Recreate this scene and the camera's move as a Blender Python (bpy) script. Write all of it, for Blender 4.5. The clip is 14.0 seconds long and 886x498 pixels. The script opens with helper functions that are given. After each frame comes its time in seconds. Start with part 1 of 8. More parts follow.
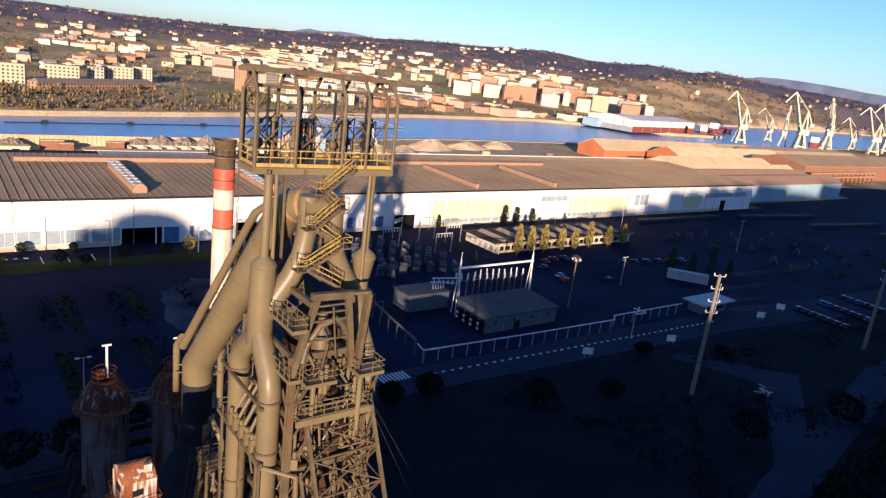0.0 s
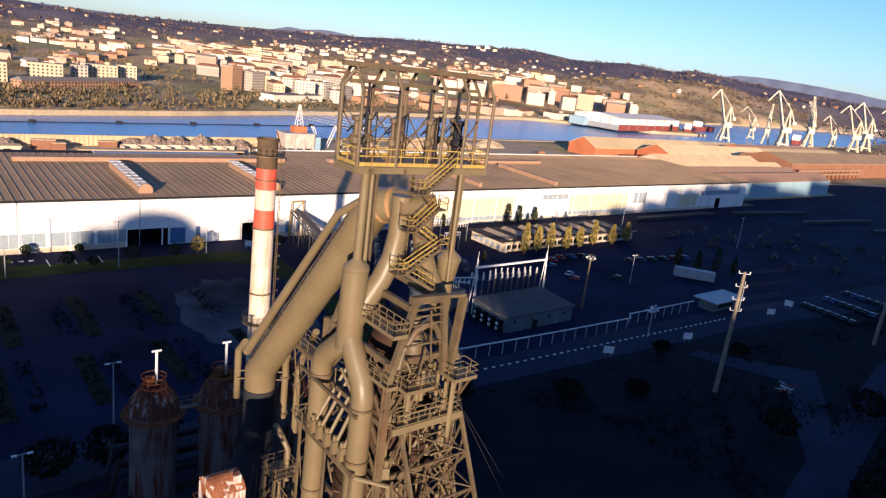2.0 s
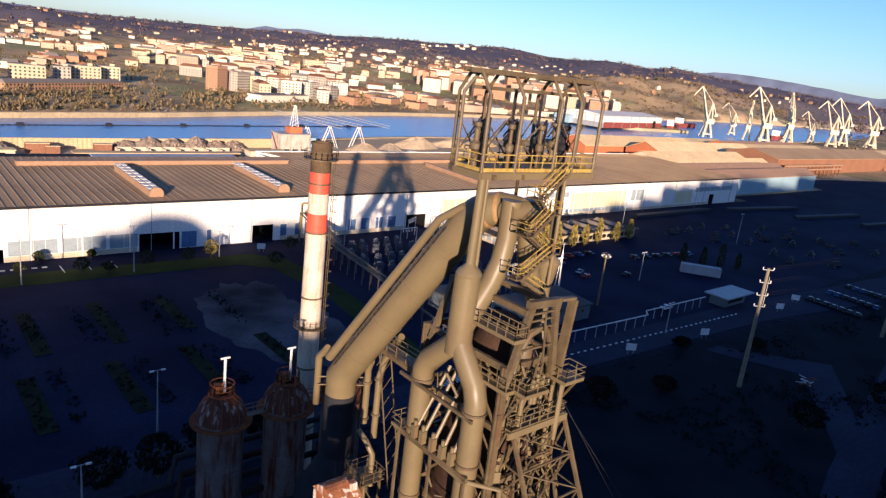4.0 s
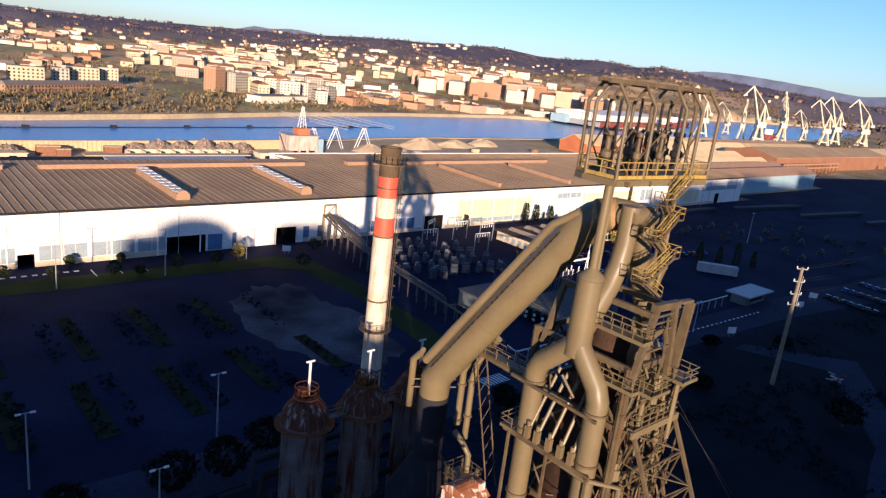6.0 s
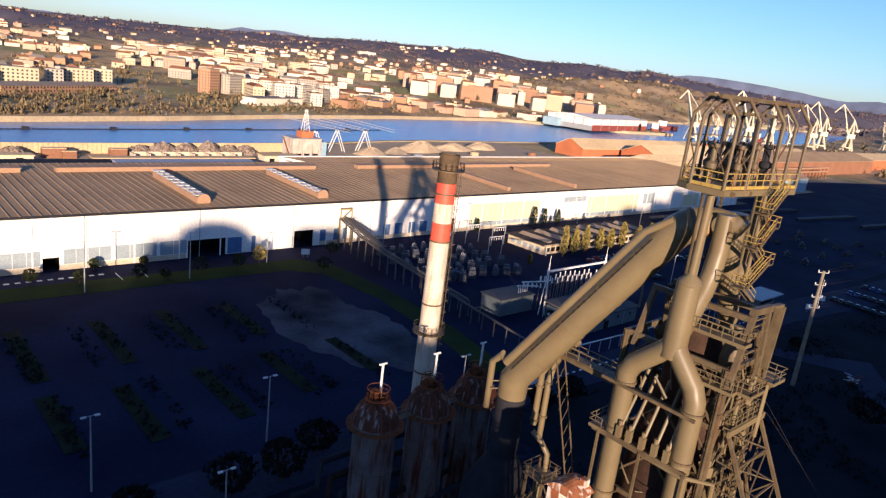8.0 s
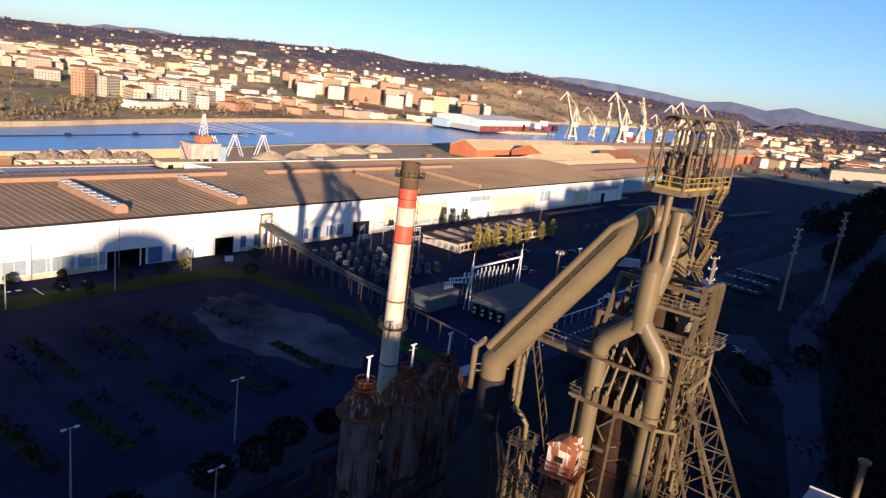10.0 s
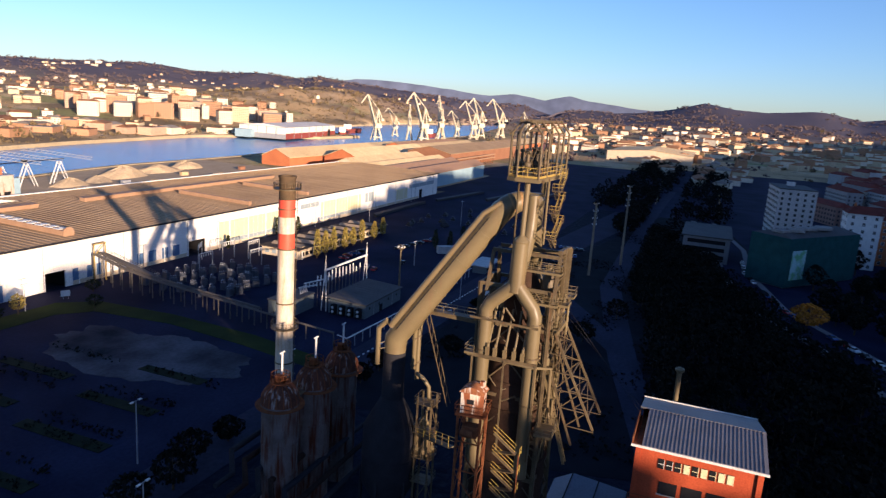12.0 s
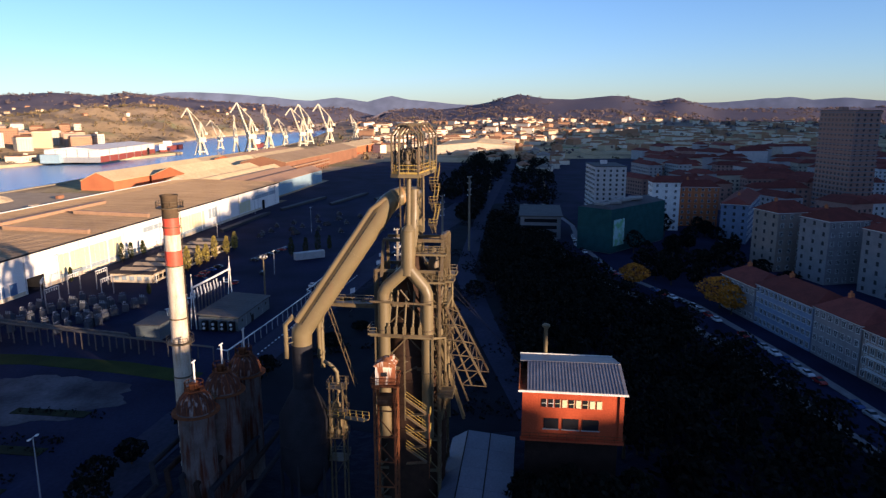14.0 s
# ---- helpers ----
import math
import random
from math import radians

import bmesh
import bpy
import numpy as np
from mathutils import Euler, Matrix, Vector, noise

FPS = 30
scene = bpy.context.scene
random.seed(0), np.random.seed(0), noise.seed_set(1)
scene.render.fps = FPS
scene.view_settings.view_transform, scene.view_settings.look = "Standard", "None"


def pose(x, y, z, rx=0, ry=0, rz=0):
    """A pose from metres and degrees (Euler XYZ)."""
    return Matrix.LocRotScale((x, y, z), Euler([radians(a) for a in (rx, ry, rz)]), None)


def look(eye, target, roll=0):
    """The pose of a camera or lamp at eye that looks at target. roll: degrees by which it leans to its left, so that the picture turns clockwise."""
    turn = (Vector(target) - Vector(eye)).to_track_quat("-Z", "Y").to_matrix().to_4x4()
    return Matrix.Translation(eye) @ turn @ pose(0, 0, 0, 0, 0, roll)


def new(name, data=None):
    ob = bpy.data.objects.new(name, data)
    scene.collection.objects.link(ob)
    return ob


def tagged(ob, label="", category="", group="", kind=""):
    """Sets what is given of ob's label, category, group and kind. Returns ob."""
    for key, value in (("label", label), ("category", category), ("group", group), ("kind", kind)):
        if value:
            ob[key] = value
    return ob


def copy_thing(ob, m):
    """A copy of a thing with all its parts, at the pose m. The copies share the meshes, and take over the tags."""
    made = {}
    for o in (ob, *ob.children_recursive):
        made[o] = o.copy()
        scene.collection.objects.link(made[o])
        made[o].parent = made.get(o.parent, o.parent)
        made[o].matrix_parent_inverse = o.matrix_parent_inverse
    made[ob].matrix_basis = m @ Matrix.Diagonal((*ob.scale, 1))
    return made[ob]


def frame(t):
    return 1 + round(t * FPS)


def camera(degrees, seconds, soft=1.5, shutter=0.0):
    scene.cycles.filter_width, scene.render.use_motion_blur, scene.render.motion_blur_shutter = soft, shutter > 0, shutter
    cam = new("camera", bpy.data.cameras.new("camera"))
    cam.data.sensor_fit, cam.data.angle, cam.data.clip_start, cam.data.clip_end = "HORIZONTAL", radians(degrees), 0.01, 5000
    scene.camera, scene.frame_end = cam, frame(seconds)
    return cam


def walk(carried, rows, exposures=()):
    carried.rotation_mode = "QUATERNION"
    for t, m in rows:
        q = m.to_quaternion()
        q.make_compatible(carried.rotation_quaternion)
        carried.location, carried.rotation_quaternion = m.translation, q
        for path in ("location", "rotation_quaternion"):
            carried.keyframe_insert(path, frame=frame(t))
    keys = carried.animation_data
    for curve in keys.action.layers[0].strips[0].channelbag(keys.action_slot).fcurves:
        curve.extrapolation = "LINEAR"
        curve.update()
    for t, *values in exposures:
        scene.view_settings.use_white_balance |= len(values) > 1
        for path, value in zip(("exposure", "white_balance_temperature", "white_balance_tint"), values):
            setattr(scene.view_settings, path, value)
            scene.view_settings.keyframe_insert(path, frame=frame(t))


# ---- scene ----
cam = camera(65.68, 14.0, soft=1.3, shutter=0.3)
PATH = [
    (0, (0.000, 0.000, 67.057), (11.924, 15.136, 61.697), 7.18),
    (1.5, (-4.711, 5.208, 65.902), (7.516, 20.110, 60.569), 7.29),
    (3, (-10.431, 10.436, 65.350), (2.187, 25.010, 60.024), 7.03),
    (5.5, (-21.734, 18.171, 64.554), (-8.751, 32.440, 59.278), 6.77),
    (6.5, (-26.134, 21.343, 64.480), (-13.065, 35.531, 59.197), 6.71),
    (7, (-28.145, 22.729, 64.288), (-15.033, 36.881, 59.017), 6.71),
    (9.5, (-43.355, 27.193, 64.374), (-28.611, 39.799, 59.507), 7.61),
    (10, (-47.516, 27.474, 65.064), (-31.938, 39.079, 60.307), 7.32),
    (11, (-57.374, 27.738, 65.822), (-40.251, 37.087, 61.415), 6.06),
    (12.5, (-69.164, 30.257, 66.144), (-50.467, 36.060, 62.051), 2.86),
    (14, (-79.620, 33.280, 66.533), (-60.172, 35.761, 62.580), -0.07),
]
walk(cam, [(t, look(eye, target, roll)) for t, eye, target, roll in PATH], exposures=[(0.0, 1.2, 5330, 24), (6.5, 1.18, 5380, 24), (11.0, 1.22, 5520, 24), (14.0, 1.34, 5680, 24)])

# ---- light: low winter sun, clear sky ----
SUN_EL, SUN_AZ = 8.5, 214.8
UX, UY = 0.571, 0.821            # the way the sunlight travels over the ground
TAN = math.tan(radians(SUN_EL))
world = bpy.data.worlds.new("sky")
scene.world = world
world.use_nodes = True
wn = world.node_tree.nodes
sky = wn.new("ShaderNodeTexSky")
sky.sky_type, sky.sun_disc = "NISHITA", False
sky.sun_elevation, sky.sun_rotation = radians(SUN_EL), radians(SUN_AZ)
sky.altitude, sky.air_density, sky.dust_density, sky.ozone_density = 100, 0.85, 0.35, 3.0
wn["Background"].inputs["Strength"].default_value = 0.082
world.node_tree.links.new(sky.outputs["Color"], wn["Background"].inputs["Color"])
sun_data = bpy.data.lights.new("sun", "SUN")
sun_data.energy, sun_data.angle, sun_data.color = 5.0, radians(0.6), (1.0, 0.72, 0.40)
sun = new("sun", sun_data)
sun.matrix_world = look((-UX * 100, -UY * 100, 100 * TAN), (0, 0, 0))

# ---- mesh and material tools ----


class M:
    """Collects the corners and faces of one mesh, in world metres."""

    def __init__(self):
        self.v, self.f = [], []

    def add(self, verts, faces):
        n = len(self.v)
        self.v.extend(tuple(p) for p in verts)
        self.f.extend(tuple(i + n for i in f) for f in faces)
        return self

    def box(self, x0, y0, z0, x1, y1, z1):
        return self.add([(x0, y0, z0), (x1, y0, z0), (x1, y1, z0), (x0, y1, z0), (x0, y0, z1), (x1, y0, z1), (x1, y1, z1), (x0, y1, z1)],
                        [(3, 2, 1, 0), (4, 5, 6, 7), (0, 1, 5, 4), (1, 2, 6, 5), (2, 3, 7, 6), (3, 0, 4, 7)])

    def rbox(self, cx, cy, z0, sx, sy, h, turn=0.0):
        c, s = math.cos(turn), math.sin(turn)
        q = [(cx + a * sx / 2 * c - b * sy / 2 * s, cy + a * sx / 2 * s + b * sy / 2 * c) for a, b in ((-1, -1), (1, -1), (1, 1), (-1, 1))]
        return self.add([(*p, z0) for p in q] + [(*p, z0 + h) for p in q],
                        [(3, 2, 1, 0), (4, 5, 6, 7), (0, 1, 5, 4), (1, 2, 6, 5), (2, 3, 7, 6), (3, 0, 4, 7)])

    def gable(self, cx, cy, z0, sx, sy, h, turn=0.0, over=0.4, hip=0.0):
        """A pitched roof, its ridge along the longer local x side."""
        c, s = math.cos(turn), math.sin(turn)
        X, Y = sx / 2 + over, sy / 2 + over
        loc = [(-X, -Y, 0), (X, -Y, 0), (X, Y, 0), (-X, Y, 0), (-X + hip, 0, h), (X - hip, 0, h)]
        return self.add([(cx + a * c - b * s, cy + a * s + b * c, z0 + z) for a, b, z in loc],
                        [(3, 2, 1, 0), (0, 1, 5, 4), (2, 3, 4, 5), (1, 2, 5), (3, 0, 4)])

    def beam(self, a, b, w, h=None):
        a, b, h = Vector(a), Vector(b), h or w
        d = (b - a)
        if d.length < 1e-6:
            return self
        d.normalize()
        side = d.cross(Vector((0, 0, 1)))
        side = side.normalized() if side.length > 1e-3 else Vector((1, 0, 0))
        up = side.cross(d)
        off = [side * (i * w / 2) + up * (j * h / 2) for i, j in ((-1, -1), (1, -1), (1, 1), (-1, 1))]
        return self.add([a + o for o in off] + [b + o for o in off],
                        [(3, 2, 1, 0), (4, 5, 6, 7), (0, 1, 5, 4), (1, 2, 6, 5), (2, 3, 7, 6), (3, 0, 4, 7)])

    def tube(self, pts, r, n=12, caps=True):
        pts = [Vector(p) for p in pts]
        rs = r if isinstance(r, (list, tuple)) else [r] * len(pts)
        ref = Vector((0.31, 0.87, 0.38))
        verts, faces = [], []
        for i, p in enumerate(pts):
            d = (pts[min(i + 1, len(pts) - 1)] - pts[max(i - 1, 0)]).normalized()
            a = (ref - d * ref.dot(d)).normalized()
            b = d.cross(a)
            ref = a
            k = 1.0
            if 0 < i < len(pts) - 1:
                k = 1 / max(0.55, math.cos(0.5 * (pts[i] - pts[i - 1]).angle(pts[i + 1] - pts[i])))
            verts += [p + (a * math.cos(2 * math.pi * j / n) + b * math.sin(2 * math.pi * j / n)) * rs[i] * (k if k < 1.3 else 1.3) for j in range(n)]
        for i in range(len(pts) - 1):
            for j in range(n):
                k = (j + 1) % n
                faces.append((i * n + j, i * n + k, (i + 1) * n + k, (i + 1) * n + j))
        if caps:
            faces += [tuple(range(n))[::-1], tuple(range((len(pts) - 1) * n, len(pts) * n))]
        return self.add(verts, faces)

    def lathe(self, cx, cy, prof, n=24):
        verts, faces = [], []
        for r, z in prof:
            verts += [(cx + r * math.cos(2 * math.pi * j / n), cy + r * math.sin(2 * math.pi * j / n), z) for j in range(n)]
        for i in range(len(prof) - 1):
            for j in range(n):
                k = (j + 1) % n
                faces.append((i * n + j, i * n + k, (i + 1) * n + k, (i + 1) * n + j))
        faces += [tuple(range(n))[::-1], tuple(range((len(prof) - 1) * n, len(prof) * n))]
        return self.add(verts, faces)

    def rail(self, pts, h=1.1, w=0.07, mid=True, step=1.5, closed=False):
        """A railing along a line of floor points."""
        pts = [Vector(p) for p in pts]
        if closed:
            pts = pts + [pts[0]]
        for a, b in zip(pts, pts[1:]):
            for k in ((h, h * 0.5) if mid else (h,)):
                self.beam(a + Vector((0, 0, k)), b + Vector((0, 0, k)), w)
            n = max(1, round((b - a).length / step))
            for i in range(n + 1):
                p = a.lerp(b, i / n)
                self.beam(p, p + Vector((0, 0, h)), w)
        return self


def thing(name, at, label, category, group="", kind=""):
    ob = new(name)
    ob.location = at
    ob.empty_display_size = 0.2
    return tagged(ob, label, category, group, kind)


def part(name, m, material, parent=None, label="", smooth=False, offset=None, auto=35):
    """Links the mesh m, given in world metres, as one object; under a parent its corners are taken relative to the thing's base."""
    mesh = bpy.data.meshes.new(name)
    base, up = Vector((0, 0, 0)), parent
    while up is not None:
        base = base + up.location
        up = up.parent
    if parent is None and offset is not None:
        base = Vector(offset)
    mesh.from_pydata([(p[0] - base[0], p[1] - base[1], p[2] - base[2]) for p in m.v], [], m.f)
    mesh.validate()
    mats = material if isinstance(material, (list, tuple)) else [material]
    for k in mats:
        mesh.materials.append(k)
    if smooth:
        mesh.polygons.foreach_set("use_smooth", [True] * len(mesh.polygons))
        mesh.set_sharp_from_angle(angle=radians(auto))
    mesh.update()
    ob = new(name, mesh)
    if parent is not None:
        ob.parent = parent
    elif offset is not None:
        ob.location = base
    if label:
        ob["label"] = label
    return ob


def mat(name, c1, c2=None, rough=0.8, metal=0.0, scale=0.4, fine=6.0, bump=0.15, streak=None, sc=3.0, spread=0.55, vary=0.0, island=False, cut=(0.42, 0.62), grain=(0.8, 1.15)):
    """A worn surface: two tones in large patches, a fine grain, and where asked stains that run down it."""
    m = bpy.data.materials.new(name)
    m.use_nodes = True
    nt = m.node_tree
    N, L = nt.nodes, nt.links
    bsdf = N["Principled BSDF"]
    bsdf.inputs["Roughness"].default_value = rough
    bsdf.inputs["Metallic"].default_value = metal
    bsdf.inputs["Specular IOR Level"].default_value = 0.06 if rough > 0.7 else 0.35
    c2 = c2 or tuple(k * 0.7 for k in c1)
    tc = N.new("ShaderNodeTexCoord")
    geo = N.new("ShaderNodeNewGeometry")
    big = N.new("ShaderNodeTexNoise")
    big.inputs["Scale"].default_value, big.inputs["Detail"].default_value = scale, 5
    L.new(geo.outputs["Position"], big.inputs["Vector"])
    ramp = N.new("ShaderNodeValToRGB")
    ramp.color_ramp.elements[0].position, ramp.color_ramp.elements[1].position = 0.5 - spread / 2, 0.5 + spread / 2
    ramp.color_ramp.elements[0].color, ramp.color_ramp.elements[1].color = (*c2, 1), (*c1, 1)
    L.new(big.outputs["Fac"], ramp.inputs["Fac"])
    out = ramp.outputs["Color"]
    small = N.new("ShaderNodeTexNoise")
    small.inputs["Scale"].default_value, small.inputs["Detail"].default_value = fine, 4
    L.new(geo.outputs["Position"], small.inputs["Vector"])
    if streak:
        mp = N.new("ShaderNodeMapping")
        mp.inputs["Scale"].default_value = (sc, sc, sc * 0.12)
        st = N.new("ShaderNodeTexNoise")
        st.inputs["Scale"].default_value, st.inputs["Detail"].default_value = 1.0, 6
        L.new(geo.outputs["Position"], mp.inputs["Vector"])
        L.new(mp.outputs["Vector"], st.inputs["Vector"])
        sr = N.new("ShaderNodeMapRange")
        sr.inputs["From Min"].default_value, sr.inputs["From Max"].default_value = cut
        L.new(st.outputs["Fac"], sr.inputs["Value"])
        mx = N.new("ShaderNodeMix")
        mx.data_type = "RGBA"
        mx.inputs["B"].default_value = (*streak, 1)
        L.new(sr.outputs["Result"], mx.inputs["Factor"])
        L.new(out, mx.inputs["A"])
        out = mx.outputs["Result"]
    gain = N.new("ShaderNodeMapRange")
    gain.inputs["From Min"].default_value, gain.inputs["From Max"].default_value = 0.3, 0.7
    gain.inputs["To Min"].default_value, gain.inputs["To Max"].default_value = grain
    L.new(small.outputs["Fac"], gain.inputs["Value"])
    hsv = N.new("ShaderNodeHueSaturation")
    L.new(out, hsv.inputs["Color"])
    if vary:
        rnd = geo.outputs["Random Per Island"] if island else N.new("ShaderNodeObjectInfo").outputs["Random"]
        vr = N.new("ShaderNodeMapRange")
        vr.inputs["To Min"].default_value, vr.inputs["To Max"].default_value = 1 - vary, 1 + vary
        L.new(rnd, vr.inputs["Value"])
        mul = N.new("ShaderNodeMath")
        mul.operation = "MULTIPLY"
        L.new(gain.outputs["Result"], mul.inputs[0])
        L.new(vr.outputs["Result"], mul.inputs[1])
        L.new(mul.outputs["Value"], hsv.inputs["Value"])
    else:
        L.new(gain.outputs["Result"], hsv.inputs["Value"])
    L.new(hsv.outputs["Color"], bsdf.inputs["Base Color"])
    if bump:
        bp = N.new("ShaderNodeBump")
        bp.inputs["Strength"].default_value, bp.inputs["Distance"].default_value = bump, 0.05
        L.new(small.outputs["Fac"], bp.inputs["Height"])
        L.new(bp.outputs["Normal"], bsdf.inputs["Normal"])
    return m


STEEL_TAN = mat("tan_painted_steel", (0.158, 0.124, 0.064), (0.122, 0.094, 0.050), 0.42, 0.0, 0.3, 4, 0.02, (0.15, 0.095, 0.05), 1.2, cut=(0.55, 0.85), grain=(0.95, 1.05))
STEEL_FRAME = mat("weathered_frame_steel", (0.135, 0.102, 0.053), (0.060, 0.044, 0.025), 0.55, 0.0, 0.8, 9, 0.1, (0.11, 0.06, 0.03), 2.0, cut=(0.54, 0.74))
STEEL_YELLOW = mat("yellow_rail_paint", (0.43, 0.315, 0.06), (0.25, 0.165, 0.045), 0.5, 0.0, 1.0, 9, 0.1, (0.2, 0.09, 0.03), 2.5, cut=(0.55, 0.7))
STEEL_WHITE = mat("white_galvanised_steel", (0.72, 0.71, 0.68), (0.5, 0.49, 0.46), 0.5, 0.0, 0.8, 8, 0.1)
STEEL_GREY = mat("grey_galvanised_steel", (0.36, 0.37, 0.38), (0.26, 0.27, 0.28), 0.5, 0.2, 0.5, 8, 0.1)
RUST = mat("rust", (0.22, 0.085, 0.035), (0.10, 0.035, 0.018), 0.9, 0.0, 1.2, 10, 0.3)
STOVE = mat("rust_streaked_stove_plate", (0.155, 0.135, 0.13), (0.082, 0.064, 0.06), 0.75, 0.0, 0.5, 6, 0.2, (0.075, 0.022, 0.012), 1.3, cut=(0.45, 0.62))
STOVE_DOME = mat("rusty_dome_plate", (0.11, 0.045, 0.03), (0.05, 0.022, 0.016), 0.8, 0.0, 1.0, 6, 0.25, (0.26, 0.22, 0.2), 1.6, cut=(0.55, 0.68))
DARK_STEEL = mat("soot_dark_steel", (0.030, 0.030, 0.036), (0.018, 0.018, 0.022), 0.78, 0.0, 0.5, 6, 0.2)
CHIM_WHITE = mat("chimney_white_paint", (0.62, 0.55, 0.44), (0.46, 0.37, 0.27), 0.5, 0.0, 0.35, 5, 0.05, (0.33, 0.20, 0.11), 1.6, cut=(0.50, 0.8))
CHIM_RED = mat("chimney_red_paint", (0.72, 0.10, 0.045), (0.55, 0.07, 0.04), 0.5, 0.0, 0.5, 6, 0.05)
CHIM_DARK = mat("sooty_chimney_top", (0.12, 0.08, 0.045), (0.06, 0.045, 0.03), 0.8, 0.0, 0.5, 6, 0.1)
WALL_WHITE = mat("white_sheet_cladding", (0.80, 0.78, 0.74), (0.70, 0.68, 0.64), 0.5, 0.0, 0.08, 2, 0.05)
WALL_YELLOW = mat("pale_yellow_cladding", (0.66, 0.60, 0.36), (0.58, 0.52, 0.32), 0.6, 0.0, 0.1, 2, 0.05)
WALL_PALEBLUE = mat("pale_blue_translucent_sheet", (0.30, 0.355, 0.38), (0.23, 0.28, 0.31), 0.5, 0.0, 0.3, 3, 0.05)
WALL_BLUE = mat("blue_door_paint", (0.10, 0.19, 0.34), (0.07, 0.13, 0.25), 0.5, 0.0, 0.5, 3, 0.05)
WALL_CREAM = mat("cream_render", (0.62, 0.52, 0.38), (0.5, 0.41, 0.29), 0.85, 0.0, 0.2, 3, 0.1)
OPENING = mat("dark_interior", (0.02, 0.02, 0.024), (0.012, 0.012, 0.014), 0.9)
ROOF_BROWN = mat("brown_sheet_roof", (0.40, 0.285, 0.165), (0.29, 0.20, 0.118), 0.72, 0.0, 0.05, 1.5, 0.1, vary=0.12, island=True)
ROOF_TRIM = mat("terracotta_roof_vent", (0.36, 0.225, 0.135), (0.28, 0.17, 0.10), 0.7, 0.0, 0.3, 3, 0.1)
# Blue and dark of the shaded yards are put into these two colours.
SHADE_ASPHALT = mat("asphalt", (0.019, 0.022, 0.053), (0.007, 0.0085, 0.0255), 0.9, 0.0, 0.045, 1.2, 0.2, spread=0.36)
SHADE_CONCRETE = mat("worn_shade_blue_concrete", (0.036, 0.039, 0.066), (0.022, 0.024, 0.043), 0.9, 0.0, 0.08, 1.0, 0.15)

# ---- land and water ----


def lerp_list(pairs, x):
    if x <= pairs[0][0]:
        return pairs[0][1]
    for (a, p), (b, q) in zip(pairs, pairs[1:]):
        if x <= b:
            return p + (q - p) * (x - a) / (b - a)
    return pairs[-1][1]


NEAR_BANK = [(-4800, 250), (-500, 360), (-80, 402), (45, 408), (133, 418), (210, 436), (300, 458), (354, 467), (501, 470), (560, 478), (920, 500), (1300, 520), (2000, 640), (2500, 760), (4800, 800)]
FAR_BANK = [(-4800, 330), (-500, 440), (59, 525), (169, 558), (289, 604), (455, 649), (680, 687), (760, 668), (870, 605), (990, 600), (1030, 780), (1228, 807), (1736, 871), (2126, 850), (2500, 800), (4800, 840)]
RIDGE = [(-60, 0.9), (0, 0.3), (9, 0.0), (14, 0.05), (18, 0.15), (23, 0.35), (30, 0.65), (36, 1.05), (40, 1.2), (42.5, 1.25), (44, 1.38), (47.8, 1.0), (51, 1.15), (54, 1.18), (55.6, 1.02), (57.8, 1.36), (59.6, 1.1), (61.5, 0.9), (66, 0.6), (70, 0.3), (76, 0.2), (82.6, 0.05), (85.8, 0.6), (88.3, 1.3), (90.8, 0.8), (92.6, 0.8), (96.3, 1.1), (99.2, 0.6), (101.2, 1.0), (103.7, 0.1), (109, 0.15), (112, 0.1), (116, 0.2), (150, 0.8), (220, 0.8), (300, 0.9)]
WATER_Z = -2.6


def land(x, y):
    d = math.hypot(x, y)
    az = math.degrees(math.atan2(x, y))
    az = az if az > -60 else az + 360
    top = 66 + 4300 * math.tan(radians(lerp_list(RIDGE, az)))
    yf = lerp_list(FAR_BANK, x)
    z = 0.0
    if y > yf and d > 500:
        off = y - yf
        rise = (0.34 * min(1.0, max(0.0, (d - 720) / 1700)) + 0.66 * min(1.0, max(0.0, (d - 2420) / 1830)) ** 0.8) * min(1.0, max(0.0, (off - 70) / 260))
        z = 2.0 * min(1, off / 60) + (top - 2) * rise
        roll = noise.noise((x * 0.0021, y * 0.0021, 3.1)) * 16 + noise.noise((x * 0.006, y * 0.006, 9.7)) * 9 + noise.noise((x * 0.014, y * 0.014, 2.2)) * 3.5
        z += roll * min(1, rise * 5) * (1 - 0.5 * rise)
        if d > 2300:
            fold = min(1, (d - 2300) / 500) * min(1, (4350 - min(d, 4350)) / 700)
            z += fold * (34 * noise.noise((x * 0.0024, y * 0.0024, 6.1)) + 15 * noise.noise((x * 0.007, y * 0.007, 1.9)))
        quarry = math.exp(-((x - 1750) / 420) ** 2 - ((y - 1080) / 200) ** 2)
        z += 46 * quarry * (1 + 0.5 * noise.noise((x * 0.012, y * 0.012, 5)) + 0.25 * noise.noise((x * 0.03, y * 0.03, 5)))
    elif d > 1500:
        rise = min(1.0, (d - 1500) / 2750)
        z = top * rise ** 1.6 + noise.noise((x * 0.0018, y * 0.0018, 1.3)) * 34 * rise * (1 - 0.45 * rise) + noise.noise((x * 0.006, y * 0.006, 8.3)) * 9 * rise
    u = x * UX + y * UY
    if u < -120:
        t = min(1.0, (-120 - u) / 150)
        z = max(z, 34 * t * t * (3 - 2 * t))
    if d > 4350:
        z -= (d - 4350) * 0.25
    return z


def spaced(bounds):
    out = []
    for a, b, s in bounds:
        n = max(1, round((b - a) / s))
        out += [a + (b - a) * i / n for i in range(n)]
    return out + [bounds[-1][1]]


